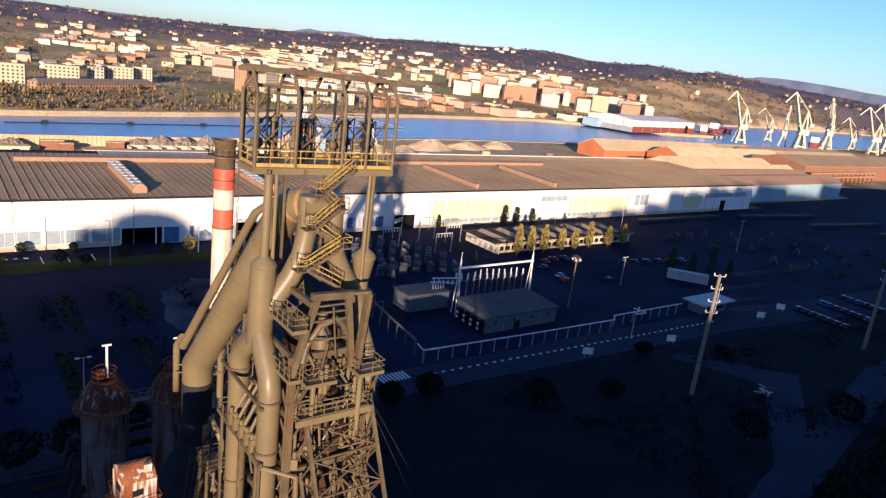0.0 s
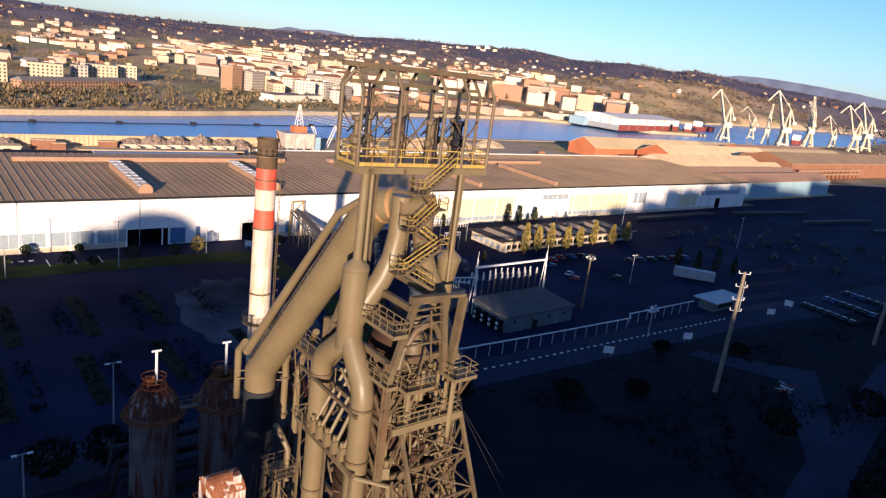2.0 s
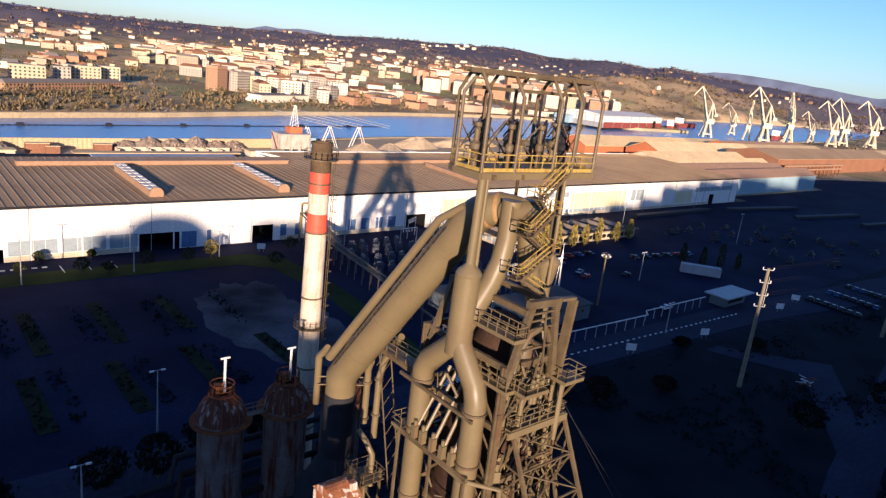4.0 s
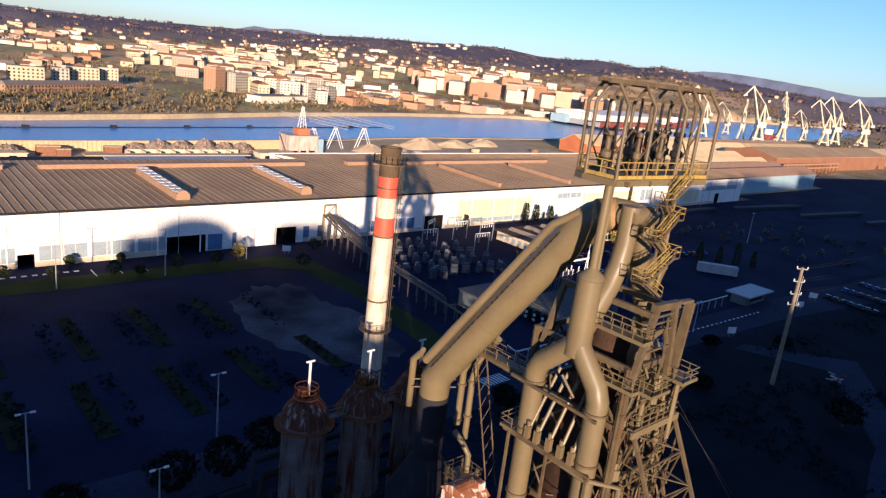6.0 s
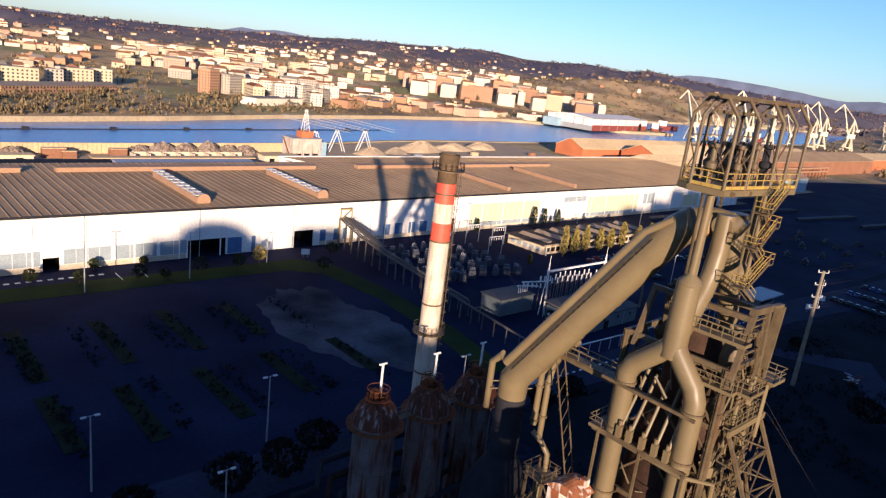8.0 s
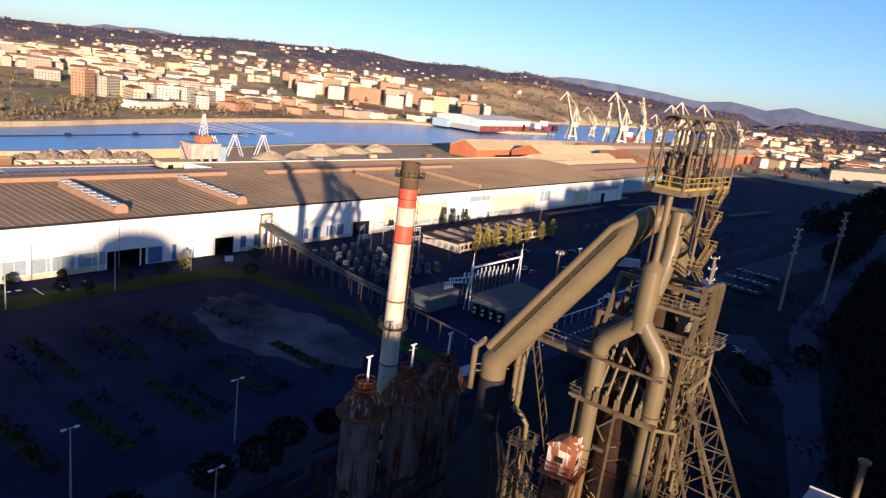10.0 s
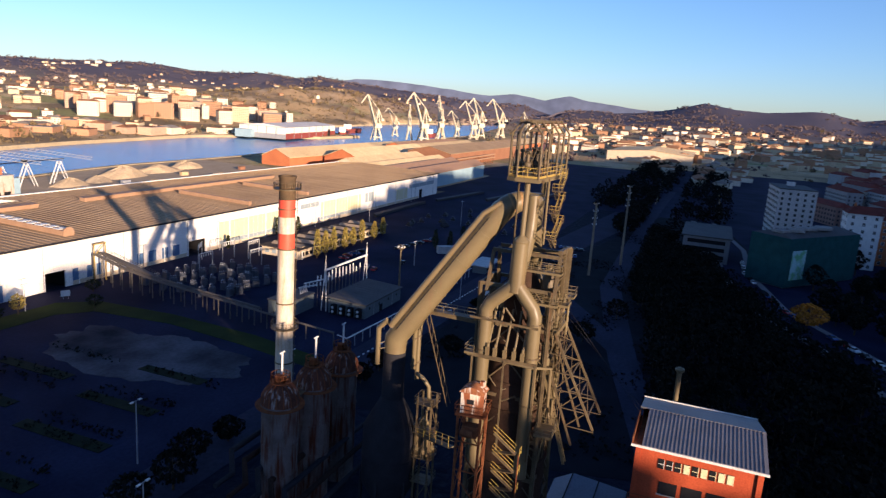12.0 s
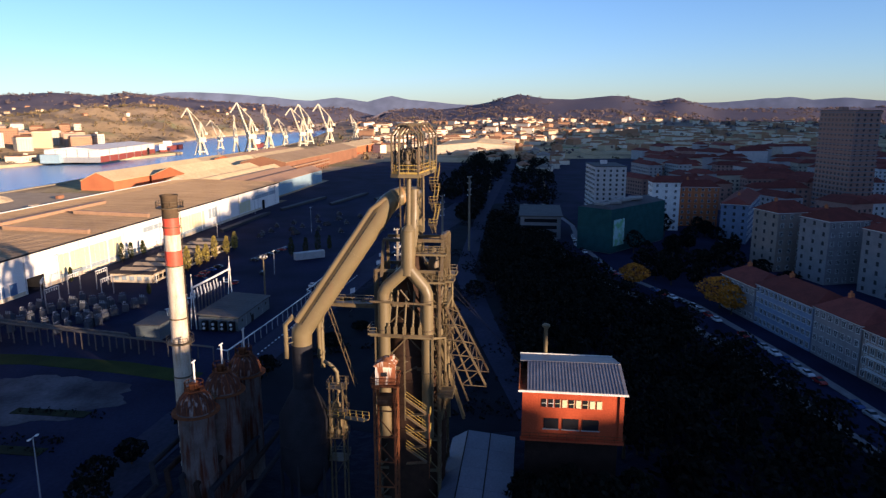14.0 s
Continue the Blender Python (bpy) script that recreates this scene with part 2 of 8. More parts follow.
cols = spaced([(-4600, -1200, 200), (-1200, -200, 60), (-200, 1300, 14), (1300, 2300, 28), (2300, 4700, 60)])
low = spaced([(0, 0.28, 0.035), (0.28, 0.78, 0.012), (0.78, 1.0, 0.03)])
high = spaced([(0, 0.05, 0.004), (0.05, 0.3, 0.008), (0.3, 1.0, 0.016)])
gm = M()
rows_n = 0
for x in cols:
    yn, yf = lerp_list(NEAR_BANK, x), lerp_list(FAR_BANK, x)
    ys = [(-4500 + (yn + 4500) * (k if k < 1 else 1), None) for k in low]
    ys += [(yn + 0.4, -6.0), ((yn + yf) / 2, -7.0), (yf - 0.4, -6.0)]
    ys += [(yf + (4600 - yf) * k, None) for k in high]
    rows_n = len(ys)
    for y, z in ys:
        gm.v.append((x, y, land(x, y) if z is None else z))
for i in range(len(cols) - 1):
    for j in range(rows_n - 1):
        a = i * rows_n + j
        gm.f.append((a, a + rows_n, a + rows_n + 1, a + 1))


def ground_material():
    m = mat("ground_cover", (0.52, 0.37, 0.20), (0.37, 0.26, 0.135), 0.95, 0, 0.012, 0.35, 0.3)
    N, L = m.node_tree.nodes, m.node_tree.links
    geo = N.new("ShaderNodeNewGeometry")
    hsv = next(n for n in N if n.bl_idname == "ShaderNodeHueSaturation")
    old = hsv.inputs["Color"].links[0].from_socket
    last = old
    for scale, lo, hi, col in ((0.0045, 0.50, 0.60, (0.27, 0.26, 0.115)), (0.009, 0.56, 0.62, (0.50, 0.38, 0.23)), (0.0065, 0.53, 0.62, (0.22, 0.165, 0.10)), (0.05, 0.58, 0.66, (0.20, 0.155, 0.085))):
        n = N.new("ShaderNodeTexNoise")
        n.inputs["Scale"].default_value, n.inputs["Detail"].default_value = scale, 6
        mp = N.new("ShaderNodeMapping")
        mp.inputs["Location"].default_value = (scale * 9000, 13.0 * hi, 0)
        L.new(geo.outputs["Position"], mp.inputs["Vector"])
        L.new(mp.outputs["Vector"], n.inputs["Vector"])
        r = N.new("ShaderNodeMapRange")
        r.inputs["From Min"].default_value, r.inputs["From Max"].default_value = lo, hi
        L.new(n.outputs["Fac"], r.inputs["Value"])
        mx = N.new("ShaderNodeMix")
        mx.data_type = "RGBA"
        mx.inputs["B"].default_value = (*col, 1)
        L.new(r.outputs["Result"], mx.inputs["Factor"])
        L.new(last, mx.inputs["A"])
        last = mx.outputs["Result"]
    # distant woods above the fields: haze blue put into brown by ground distance
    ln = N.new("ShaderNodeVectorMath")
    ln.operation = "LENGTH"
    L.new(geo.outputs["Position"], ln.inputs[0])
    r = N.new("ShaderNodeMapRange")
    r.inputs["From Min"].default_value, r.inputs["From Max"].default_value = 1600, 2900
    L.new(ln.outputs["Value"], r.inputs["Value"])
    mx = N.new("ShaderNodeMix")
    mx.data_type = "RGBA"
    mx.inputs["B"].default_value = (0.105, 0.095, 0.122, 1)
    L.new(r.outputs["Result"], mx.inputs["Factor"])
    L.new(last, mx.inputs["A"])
    # bare works ground on the river's near side, dark blue shade put in colour
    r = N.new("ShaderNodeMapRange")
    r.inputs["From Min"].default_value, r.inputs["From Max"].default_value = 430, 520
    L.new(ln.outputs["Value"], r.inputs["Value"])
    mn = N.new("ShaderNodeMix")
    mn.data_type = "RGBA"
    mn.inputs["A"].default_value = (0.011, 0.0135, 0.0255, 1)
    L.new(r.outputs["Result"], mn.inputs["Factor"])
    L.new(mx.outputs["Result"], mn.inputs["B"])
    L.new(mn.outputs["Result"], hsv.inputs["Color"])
    bump = next(n for n in N if n.bl_idname == "ShaderNodeBump")
    bump.inputs["Strength"].default_value, bump.inputs["Distance"].default_value = 0.9, 1.6
    return m


GROUND = ground_material()
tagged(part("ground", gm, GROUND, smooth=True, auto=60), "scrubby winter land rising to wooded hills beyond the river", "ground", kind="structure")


def water_material():
    m = bpy.data.materials.new("river_water")
    m.use_nodes = True
    N, L = m.node_tree.nodes, m.node_tree.links
    b = N["Principled BSDF"]
    b.inputs["Base Color"].default_value = (0.085, 0.205, 0.42, 1)
    b.inputs["Roughness"].default_value = 0.22
    b.inputs["IOR"].default_value = 1.33
    geo = N.new("ShaderNodeNewGeometry")
    n = N.new("ShaderNodeTexNoise")
    n.inputs["Scale"].default_value, n.inputs["Detail"].default_value = 0.6, 6
    L.new(geo.outputs["Position"], n.inputs["Vector"])
    bp = N.new("ShaderNodeBump")
    bp.inputs["Strength"].default_value, bp.inputs["Distance"].default_value = 0.7, 0.25
    L.new(n.outputs["Fac"], bp.inputs["Height"])
    L.new(bp.outputs["Normal"], b.inputs["Normal"])
    return m


wm = M()
wm.add([(-4500, 200, WATER_Z), (4600, 200, WATER_Z), (4600, 1000, WATER_Z), (-4500, 1000, WATER_Z)], [(0, 1, 2, 3)])
tagged(part("water", wm, water_material()), "calm blue tidal river with fine ripples", "river", kind="structure")

# mountains a long way behind the hills, haze blue put into their colour
MOUNTAIN = mat("far_haze_blue_mountain", (0.115, 0.140, 0.215), (0.10, 0.122, 0.19), 1.0, 0, 0.0025, 0.012, 0.0)
PEAKS = [(-20, 0.2), (20, 0.2), (23.6, 0.35), (25.6, 0.85), (26.8, 0.8), (28.2, 0.95), (29.4, 0.9), (31.2, 0.6), (36, 0.9), (40, 0.9), (43, 0.85), (45.5, 0.8), (49, 0.75), (52, 0.75), (55, 0.75), (57, 0.9), (58.8, 1.1), (60.5, 1.38), (62.5, 1.45), (66, 1.28), (70, 0.92), (71.6, 0.8), (73.4, 1.1), (76, 0.75), (77.9, 1.2), (79.5, 0.9), (83.5, 0.5), (99, 0.5), (104.6, 0.62), (107, 0.85), (109.1, 1.0), (110.6, 0.75), (112.7, 0.9), (115, 0.65), (120, 0.8), (150, 0.4)]
mm = M()
for k in range(331):
    az = -20 + 0.5 * k
    h = 66 + 4900 * math.tan(radians(lerp_list(PEAKS, az) + 0.05 * noise.noise((az * 0.8, 3.3, 0)) + 0.03 * noise.noise((az * 2.3, 7.3, 0))))
    sx, sy = math.sin(radians(az)), math.cos(radians(az))
    mm.v += [(4640 * sx, 4640 * sy, -60), (4900 * sx, 4900 * sy, h), (5000 * sx, 5000 * sy, -60)]
    if k:
        a = 3 * k
        mm.f += [(a - 3, a, a + 1, a - 2), (a - 2, a + 1, a + 2, a - 1)]
tagged(part("backdrop", mm, MOUNTAIN, smooth=True), "mountains far behind the hills in soft haze blue", "mountains", kind="structure")

# embankments along both banks
QUAY = mat("sunlit_stone_embankment", (0.46, 0.37, 0.23), (0.30, 0.24, 0.15), 0.9, 0, 0.05, 0.6, 0.2)
for name, bank, side in (("river_wall", FAR_BANK, 1), ("quay_wall", NEAR_BANK, -1)):
    qm = M()
    xs = spaced([(-450, 2200, 12)])
    pts = [(x, lerp_list(bank, x)) for x in xs]
    for (x0, y0), (x1, y1) in zip(pts, pts[1:]):
        w, h = (2.4, 1.0) if side > 0 else (3.0, 0.5)
        qm.add([(x0, y0 - side * 1.5, -6), (x1, y1 - side * 1.5, -6), (x1, y1 - side * 1.5, h), (x0, y0 - side * 1.5, h), (x0, y0 + side * w, h), (x1, y1 + side * w, h), (x0, y0 + side * w, -1), (x1, y1 + side * w, -1)],
               [(0, 1, 2, 3), (3, 2, 5, 4), (4, 5, 7, 6)] if side > 0 else [(3, 2, 1, 0), (4, 5, 2, 3), (6, 7, 5, 4)])
    tagged(part(name, qm, QUAY), "pale stone embankment along the river", "embankment", kind="structure")

# ---- the hill to the south-west, with unseen houses added to shade the site ----
SHADE = [(-420, -130, 33), (-130, -96, 28), (-96, -88, 37), (-69, -64, 37), (-64, -57, 33), (-57, -39, 41), (-39, -32, 36.9), (-32, -22, 39.0), (-22, -19.5, 36), (-19.5, -12, 25), (-12, -8, 33.5), (-8, -3, 30),
         (-3, 5, 26.5), (5, 22, 22.8), (22, 40, 37), (40, 84, 40.5), (84, 100, 50.5), (100, 122, 55), (122, 138, 60), (138, 152, 67.5), (152, 168, 69), (168, 190, 73), (190, 214, 75.5), (214, 226, 72), (226, 262, 79),
         (262, 300, 76), (300, 380, 86), (380, 520, 92), (520, 800, 104), (800, 1000, 108), (1000, 1300, 125), (1300, 1700, 150), (1700, 2600, 190)]
HOUSE_ROOF = mat("plain_tile_roof", (0.24, 0.09, 0.06), (0.17, 0.065, 0.045), 0.85)
HOUSE_BACK = mat("plain_house_render", (0.45, 0.42, 0.38), (0.35, 0.32, 0.28), 0.85)


def on_hill(s, u):
    return UX * u + UY * s, UY * u - UX * s


# Each house top is set by the shade height wanted beyond it.
for s0, s1, q in SHADE:
    n = max(1, round((s1 - s0) / 45))
    for i in range(n):
        a, b = s0 + (s1 - s0) * i / n, s0 + (s1 - s0) * (i + 1) / n
        cx, cy = on_hill((a + b) / 2, -270)
        top = q + 270 * TAN + (1.5 * math.sin(i * 2.3) if n > 1 else 0)
        hb = M().rbox(cx, cy, 20, b - a, 14, top - 23, math.atan2(-UX, UY))
        house = thing("hill_house", (cx, cy, 20), "unseen plain rendered house added on the hill for shade", "house", "houses on the hill behind")
        part("wall", hb, HOUSE_BACK, house)
        part("roof", M().gable(cx, cy, top - 3, b - a, 14, 3, math.atan2(-UX, UY), 0.0, 3), HOUSE_ROOF, house)
# a hall with a rounded roof
cx, cy = on_hill(-78.5, -270)
hall = thing("round_roofed_hall", (cx, cy, 20), "plain hall with a rounded roof on the hill", "hall")
hm = M()
prof = [(-10.5 * math.cos(math.pi * k / 16), 41.5 + 270 * TAN - 6.5 + 6.5 * math.sin(math.pi * k / 16)) for k in range(17)]
front = [(*on_hill(-78.5 + a, -277), z) for a, z in prof]
back = [(*on_hill(-78.5 + a, -263), z) for a, z in prof]
nf = len(prof)
hm.add(front + back, [(i, i + 1, nf + i + 1, nf + i) for i in range(nf - 1)])
hm.add(front + [(*on_hill(-68, -277), 20), (*on_hill(-89, -277), 20)], [tuple(range(nf + 2))])
hm.add(back + [(*on_hill(-68, -263), 20), (*on_hill(-89, -263), 20)], [tuple(range(nf + 2))])
part("wall", hm, HOUSE_BACK, hall)
# Unseen box added to keep sun off the yard beyond the furnace.
a0, b0 = on_hill(1.5, -268), on_hill(22, -268)
gal = thing("conveyor_gallery", (*a0, 20), "unseen raised grey box added to shade the substation yard", "conveyor")
part("gallery", M().beam((*a0, 36.2 + 268 * TAN), (*b0, 36.2 + 268 * TAN), 4, 9.6), HOUSE_BACK, gal)

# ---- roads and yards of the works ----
# Meadow colour darkened and blued to stand for the shade over it.
SHADE_GRASS = mat("shade_blue_grass", (0.0135, 0.0165, 0.0235), (0.0055, 0.0065, 0.011), 0.95, 0, 0.1, 3, 0.4)
LAWN = mat("green_lawn", (0.037, 0.055, 0.013), (0.018, 0.027, 0.010), 0.95, 0, 0.1, 3, 0.4)
BED = mat("weedy_bed_soil", (0.026, 0.032, 0.016), (0.012, 0.014, 0.010), 0.95, 0, 0.3, 3, 0.4)
PAINT = mat("white_road_paint", (0.7, 0.7, 0.68), (0.5, 0.5, 0.48), 0.8)
SOIL = mat("bare_soil", (0.10, 0.098, 0.112), (0.016, 0.017, 0.024), 0.95, 0, 0.05, 1.0, 0.3, spread=0.25)


def sheet(name, pts, z, material, label, category):
    m = M()
    m.add([(*p, z) for p in pts] + [(*p, z - 0.6) for p in pts], [tuple(range(len(pts)))] + [(i, i + len(pts), (i + 1) % len(pts) + len(pts), (i + 1) % len(pts)) for i in range(len(pts))])
    return tagged(part(name, m, material), label, category, kind="structure")


sheet("yard", [(-120, 104), (420, 104), (420, 216), (-120, 216)], 0.04, SHADE_ASPHALT, "worn asphalt yard before the long works hall, blue shade in its colour", "yard")
sheet("yard_east", [(420, 64), (820, 84), (820, 228), (600, 268), (570, 228), (420, 228)], 0.03, SHADE_ASPHALT, "asphalt storage yard east of the hall, blue shade in its colour", "yard")
sheet("town_edge", [(332, 7), (420, 21), (900, 21), (900, 84), (820, 83), (420, 63), (332, 58)], 0.045, SHADE_ASPHALT, "paved strip between railway and street, blue shade in its colour", "ground")
sheet("road", [(-200, 106), (80, 102), (190, 96), (420, 62), (420, 88), (190, 109), (80, 112), (-200, 120)], 0.08, SHADE_CONCRETE, "grey service road through the works", "road")

# ---- the long works hall ----
HX0, HX1, HY0, HY1, HZ, RIDGE_Y, RIDGE_Z = -90.0, 404.8, 217.0, 300.0, 15.1, 281.0, 16.7
STEP_X, BACK_Z = 122.0, 15.3
hall = thing("works_hall", (150, 217, 0), "long white-clad industrial hall with a low brown sheet roof", "industrial hall")
wallm = M()
holes = [(46.6, 58.5, 5.3), (82.0, 89.5, 5.6), (144.7, 155.0, 5.8), (8.5, 12.5, 3.6), (372.0, 378.0, 6.0)]
x = HX0
for a, b, h in sorted(holes):
    wallm.box(x, HY0, 0, a, HY0 + 0.5, HZ)
    wallm.box(a, HY0, h, b, HY0 + 0.5, HZ)
    x = b
wallm.box(x, HY0, 0, HX1, HY0 + 0.5, HZ)
wallm.box(HX1 - 0.5, HY0 + 0.5, 0, HX1, HY1, HZ)
wallm.box(HX0, HY0 + 0.5, 0, HX0 + 0.5, RIDGE_Y, HZ)
wallm.box(STEP_X, HY1 - 0.5, 0, HX1 - 0.5, HY1, HZ)
wallm.box(HX0, RIDGE_Y - 0.5, 0, STEP_X, RIDGE_Y, RIDGE_Z - 0.3)
wallm.box(STEP_X - 0.5, RIDGE_Y, 0, STEP_X, HY1, HZ)
wallm.add([(HX1 - 0.25, HY0, HZ), (HX1 - 0.25, HY1, HZ), (HX1 - 0.25, RIDGE_Y, RIDGE_Z - 0.3)], [(0, 1, 2)])
part("wall", wallm, WALL_WHITE, hall)
for a, b, h in holes:
    part("doorway", M().box(a - 0.5, HY0 + 12, 0, b + 0.5, HY0 + 12.3, h + 1).box(a - 0.8, HY0 + 0.5, 0, a - 0.5, HY0 + 12, h + 1).box(b + 0.5, HY0 + 0.5, 0, b + 0.8, HY0 + 12, h + 1).box(a - 0.5, HY0 + 0.5, h + 1, b + 0.5, HY0 + 12, h + 1.2), OPENING, hall, "dark open doorway")
for k in range(39):
    bx = -82 + 12.6 * k
    part("pilaster", M().box(bx - 0.18, HY0 - 0.22, 0, bx + 0.18, HY0 - 0.003, HZ - 1.2), WALL_WHITE, hall)
for z in (5.75, 9.1, 11.8):
    part("rail_strip", M().box(HX0, HY0 - 0.07, z, HX1, HY0 - 0.003, z + 0.09), WALL_WHITE, hall)
for k in range(16):
    bx = -76 + 31.5 * k
    part("downpipe", M().tube([(bx, HY0 - 0.2, 0.2), (bx, HY0 - 0.2, HZ - 0.6)], 0.11, 6), STEEL_GREY, hall)
rm = M()
n_sheet = 210
for k in range(n_sheet):
    a, b = HX0 - 0.6 + (HX1 - HX0 + 1.2) * k / n_sheet, HX0 - 0.6 + (HX1 - HX0 + 1.2) * (k + 1) / n_sheet
    for y0, z0, y1, z1 in ((HY0 - 0.7, HZ + 0.05, RIDGE_Y, RIDGE_Z), (HY1 + 0.7, BACK_Z, RIDGE_Y, RIDGE_Z)):
        if y0 > RIDGE_Y and a < STEP_X:
            continue
        rm.add([(a, y0, z0), (b - 0.2, y0, z0), (b - 0.2, y1, z1), (a, y1, z1), (a, y0, z0 - 0.35), (b - 0.2, y0, z0 - 0.35)], [(0, 1, 2, 3), (4, 5, 1, 0)])
        rm.add([(b - 0.2, y0, z0 - 0.3), (b - 0.2, y0, z0 + 0.14), (b, y0, z0 + 0.14), (b, y0, z0 - 0.3), (b - 0.2, y1, z1 + 0.14), (b, y1, z1 + 0.14), (b - 0.2, y1, z1), (b, y1, z1)],
               [(0, 1, 2, 3), (1, 4, 5, 2), (0, 6, 4, 1), (2, 5, 7, 3)])
tagged(part("roof_sheet", rm, ROOF_BROWN, hall, "brown ribbed sheet roof"), kind="stuff")
part("eaves_gutter", M().box(HX0 - 0.6, HY0 - 0.95, HZ - 0.55, HX1 + 0.6, HY0 - 0.7, HZ + 0.12), DARK_STEEL, hall, "dark gutter")
part("back_gutter", M().box(STEP_X, HY1 + 0.7, BACK_Z - 0.4, HX1 + 0.6, HY1 + 1.7, BACK_Z + 0.5), STEEL_WHITE, hall, "white gutter")
for a, b in ((HX0, 8.4), (12.6, 46.0), (92, 144), (156, 371)):
    part("skirting", M().box(a, HY0 - 0.14, 0, b, HY0 - 0.004, 1.45), WALL_CREAM, hall)
for a, b, z0, z1, mt, nm in ((-30, -18, 1.5, 6.2, WALL_PALEBLUE, "wall_panel"), (13.5, 25.2, 1.6, 5.6, WALL_PALEBLUE, "wall_panel"), (26.5, 37.5, 1.6, 5.6, WALL_PALEBLUE, "wall_panel"), (38.5, 46.2, 1.6, 5.6, WALL_PALEBLUE, "wall_panel"), (-14, 8.0, 1.6, 5.6, WALL_PALEBLUE, "wall_panel"),
                            (163, 206, 3.2, 11.0, WALL_YELLOW, "wall_panel"), (243, 287, 3.2, 11.0, WALL_YELLOW, "wall_panel"), (163, 206, 1.5, 3.1, WALL_PALEBLUE, "wall_panel"), (224, 241, 9.2, 11.6, WALL_PALEBLUE, "wall_panel"), (207.5, 223, 1.6, 3.2, WALL_PALEBLUE, "wall_panel"), (243, 287, 1.5, 3.1, WALL_PALEBLUE, "wall_panel"), (292, 303, 5.5, 11, WALL_PALEBLUE, "wall_panel"), (335, 352, 2.0, 9.0, WALL_YELLOW, "wall_panel"), (355, 398, 8.0, 10.5, WALL_PALEBLUE, "wall_panel")):
    panel = part(nm, M().box(a, HY0 - 0.09, z0, b, HY0 - 0.005, z1), mt, hall)
    n = max(2, round((b - a) / 3.2))
    for k in range(1, n):
        part("glazing_bar", M().box(a + (b - a) * k / n - 0.05, HY0 - 0.13, z0, a + (b - a) * k / n + 0.05, HY0 - 0.091, z1), WALL_WHITE, panel)
for a, b, z1 in ((59.0, 63.6, 5.2), (66.9, 68.2, 5.2), (92.0, 94.6, 5.4), (97.5, 99.6, 5.4), (101.4, 103.0, 5.4), (119.0, 122.0, 5.4), (124.5, 128.0, 5.6), (131.0, 134.0, 5.6), (136.5, 140.0, 5.6)):
    part("door_panel", M().box(a, HY0 - 0.13, 0.2, b, HY0 - 0.006, z1), WALL_BLUE, hall, "blue painted sheet door")
# slatted roof vents down the slope
def slope_z(y):
    return HZ + (RIDGE_Z - HZ) * (y - HY0) / (RIDGE_Y - HY0)


for k, vx in enumerate((53.0, 95.0, 187.0, 234.0)):
    y0, y1 = (221.5, 258.0) if k < 2 else (219.5, 259.0)
    w = 2.0 if k < 2 else 0.9
    vent = thing("roof_vent", (vx, y0, slope_z(y0)), "slatted roof vent with pale louvres on brown sheet roof" if k < 2 else "narrow terracotta roof vent on brown sheet roof", "roof vent", "roof vents of the hall")
    body = M()
    for s in (-1, 1):
        body.add([(vx + s * w, y0, slope_z(y0) + 0.2), (vx + s * w, y1, slope_z(y1) + 0.2), (vx + s * w, y1, slope_z(y1) + 1.9), (vx + s * w, y0, slope_z(y0) + 1.9)], [(0, 1, 2, 3)])
    body.add([(vx - w, y0, slope_z(y0) + 0.1), (vx + w, y0, slope_z(y0) + 0.1), (vx + w, y0, slope_z(y0) + 1.9), (vx - w, y0, slope_z(y0) + 1.9)], [(0, 1, 2, 3)])
    body.add([(vx - w, y0, slope_z(y0) + 1.9), (vx + w, y0, slope_z(y0) + 1.9), (vx + w, y1, slope_z(y1) + 1.9), (vx - w, y1, slope_z(y1) + 1.9)], [(0, 1, 2, 3)])
    body.tube([(vx, y0 - 0.2, slope_z(y0) + 0.9), (vx, y0 + 0.4, slope_z(y0) + 0.9)], w + 0.1, 14)
    part("casing", body, ROOF_TRIM, vent)
    if k < 2:
        for i in range(9):
            yy = y0 + 2 + i * 4.2
            for s in (-1, 1):
                part("louvre", M().box(vx + s * 0.98 - 0.72, yy, slope_z(yy) + 1.95, vx + s * 0.98 + 0.72, yy + 2.9, slope_z(yy) + 2.15), STEEL_WHITE, vent, "white louvre")
for a, b in ((-80, 14), (24, 120), (141, 272)):
    rv = thing("ridge_vent", (a, 269, slope_z(269)), "long low terracotta ridge vent on the roof", "roof vent", "ridge vents of the hall")
    part("casing", M().box(a, 266.5, slope_z(266), b, 269.5, slope_z(269) + 1.3), ROOF_TRIM, rv)
    part("cap", M().box(a - 0.3, 266.1, slope_z(269) + 1.3, b + 0.3, 269.9, slope_z(269) + 1.5), ROOF_TRIM, rv)

# ---- chimney ----
CX, CY = 34.7, 97.0
ch = thing("chimney", (CX, CY, 0), "tall steel chimney, white with two red bands and a sooty top", "chimney")


def crad(z):
    return 1.62 - 0.2 * z / 52


def csect(z0, z1, n=1):
    return M().lathe(CX, CY, [(crad(z0), z0), (crad(z1), z1)], 32)


for nm, z0, z1, mt, lb in (("shaft", 0, 39.1, CHIM_WHITE, "white shaft"), ("band", 39.1, 41.9, CHIM_RED, "red band"), ("shaft", 41.9, 44.8, CHIM_WHITE, ""), ("band", 44.8, 47.8, CHIM_RED, "red band"), ("top", 47.8, 51.6, CHIM_DARK, "soot-dark top")):
    part(nm, csect(z0, z1), mt, ch, lb, smooth=True)
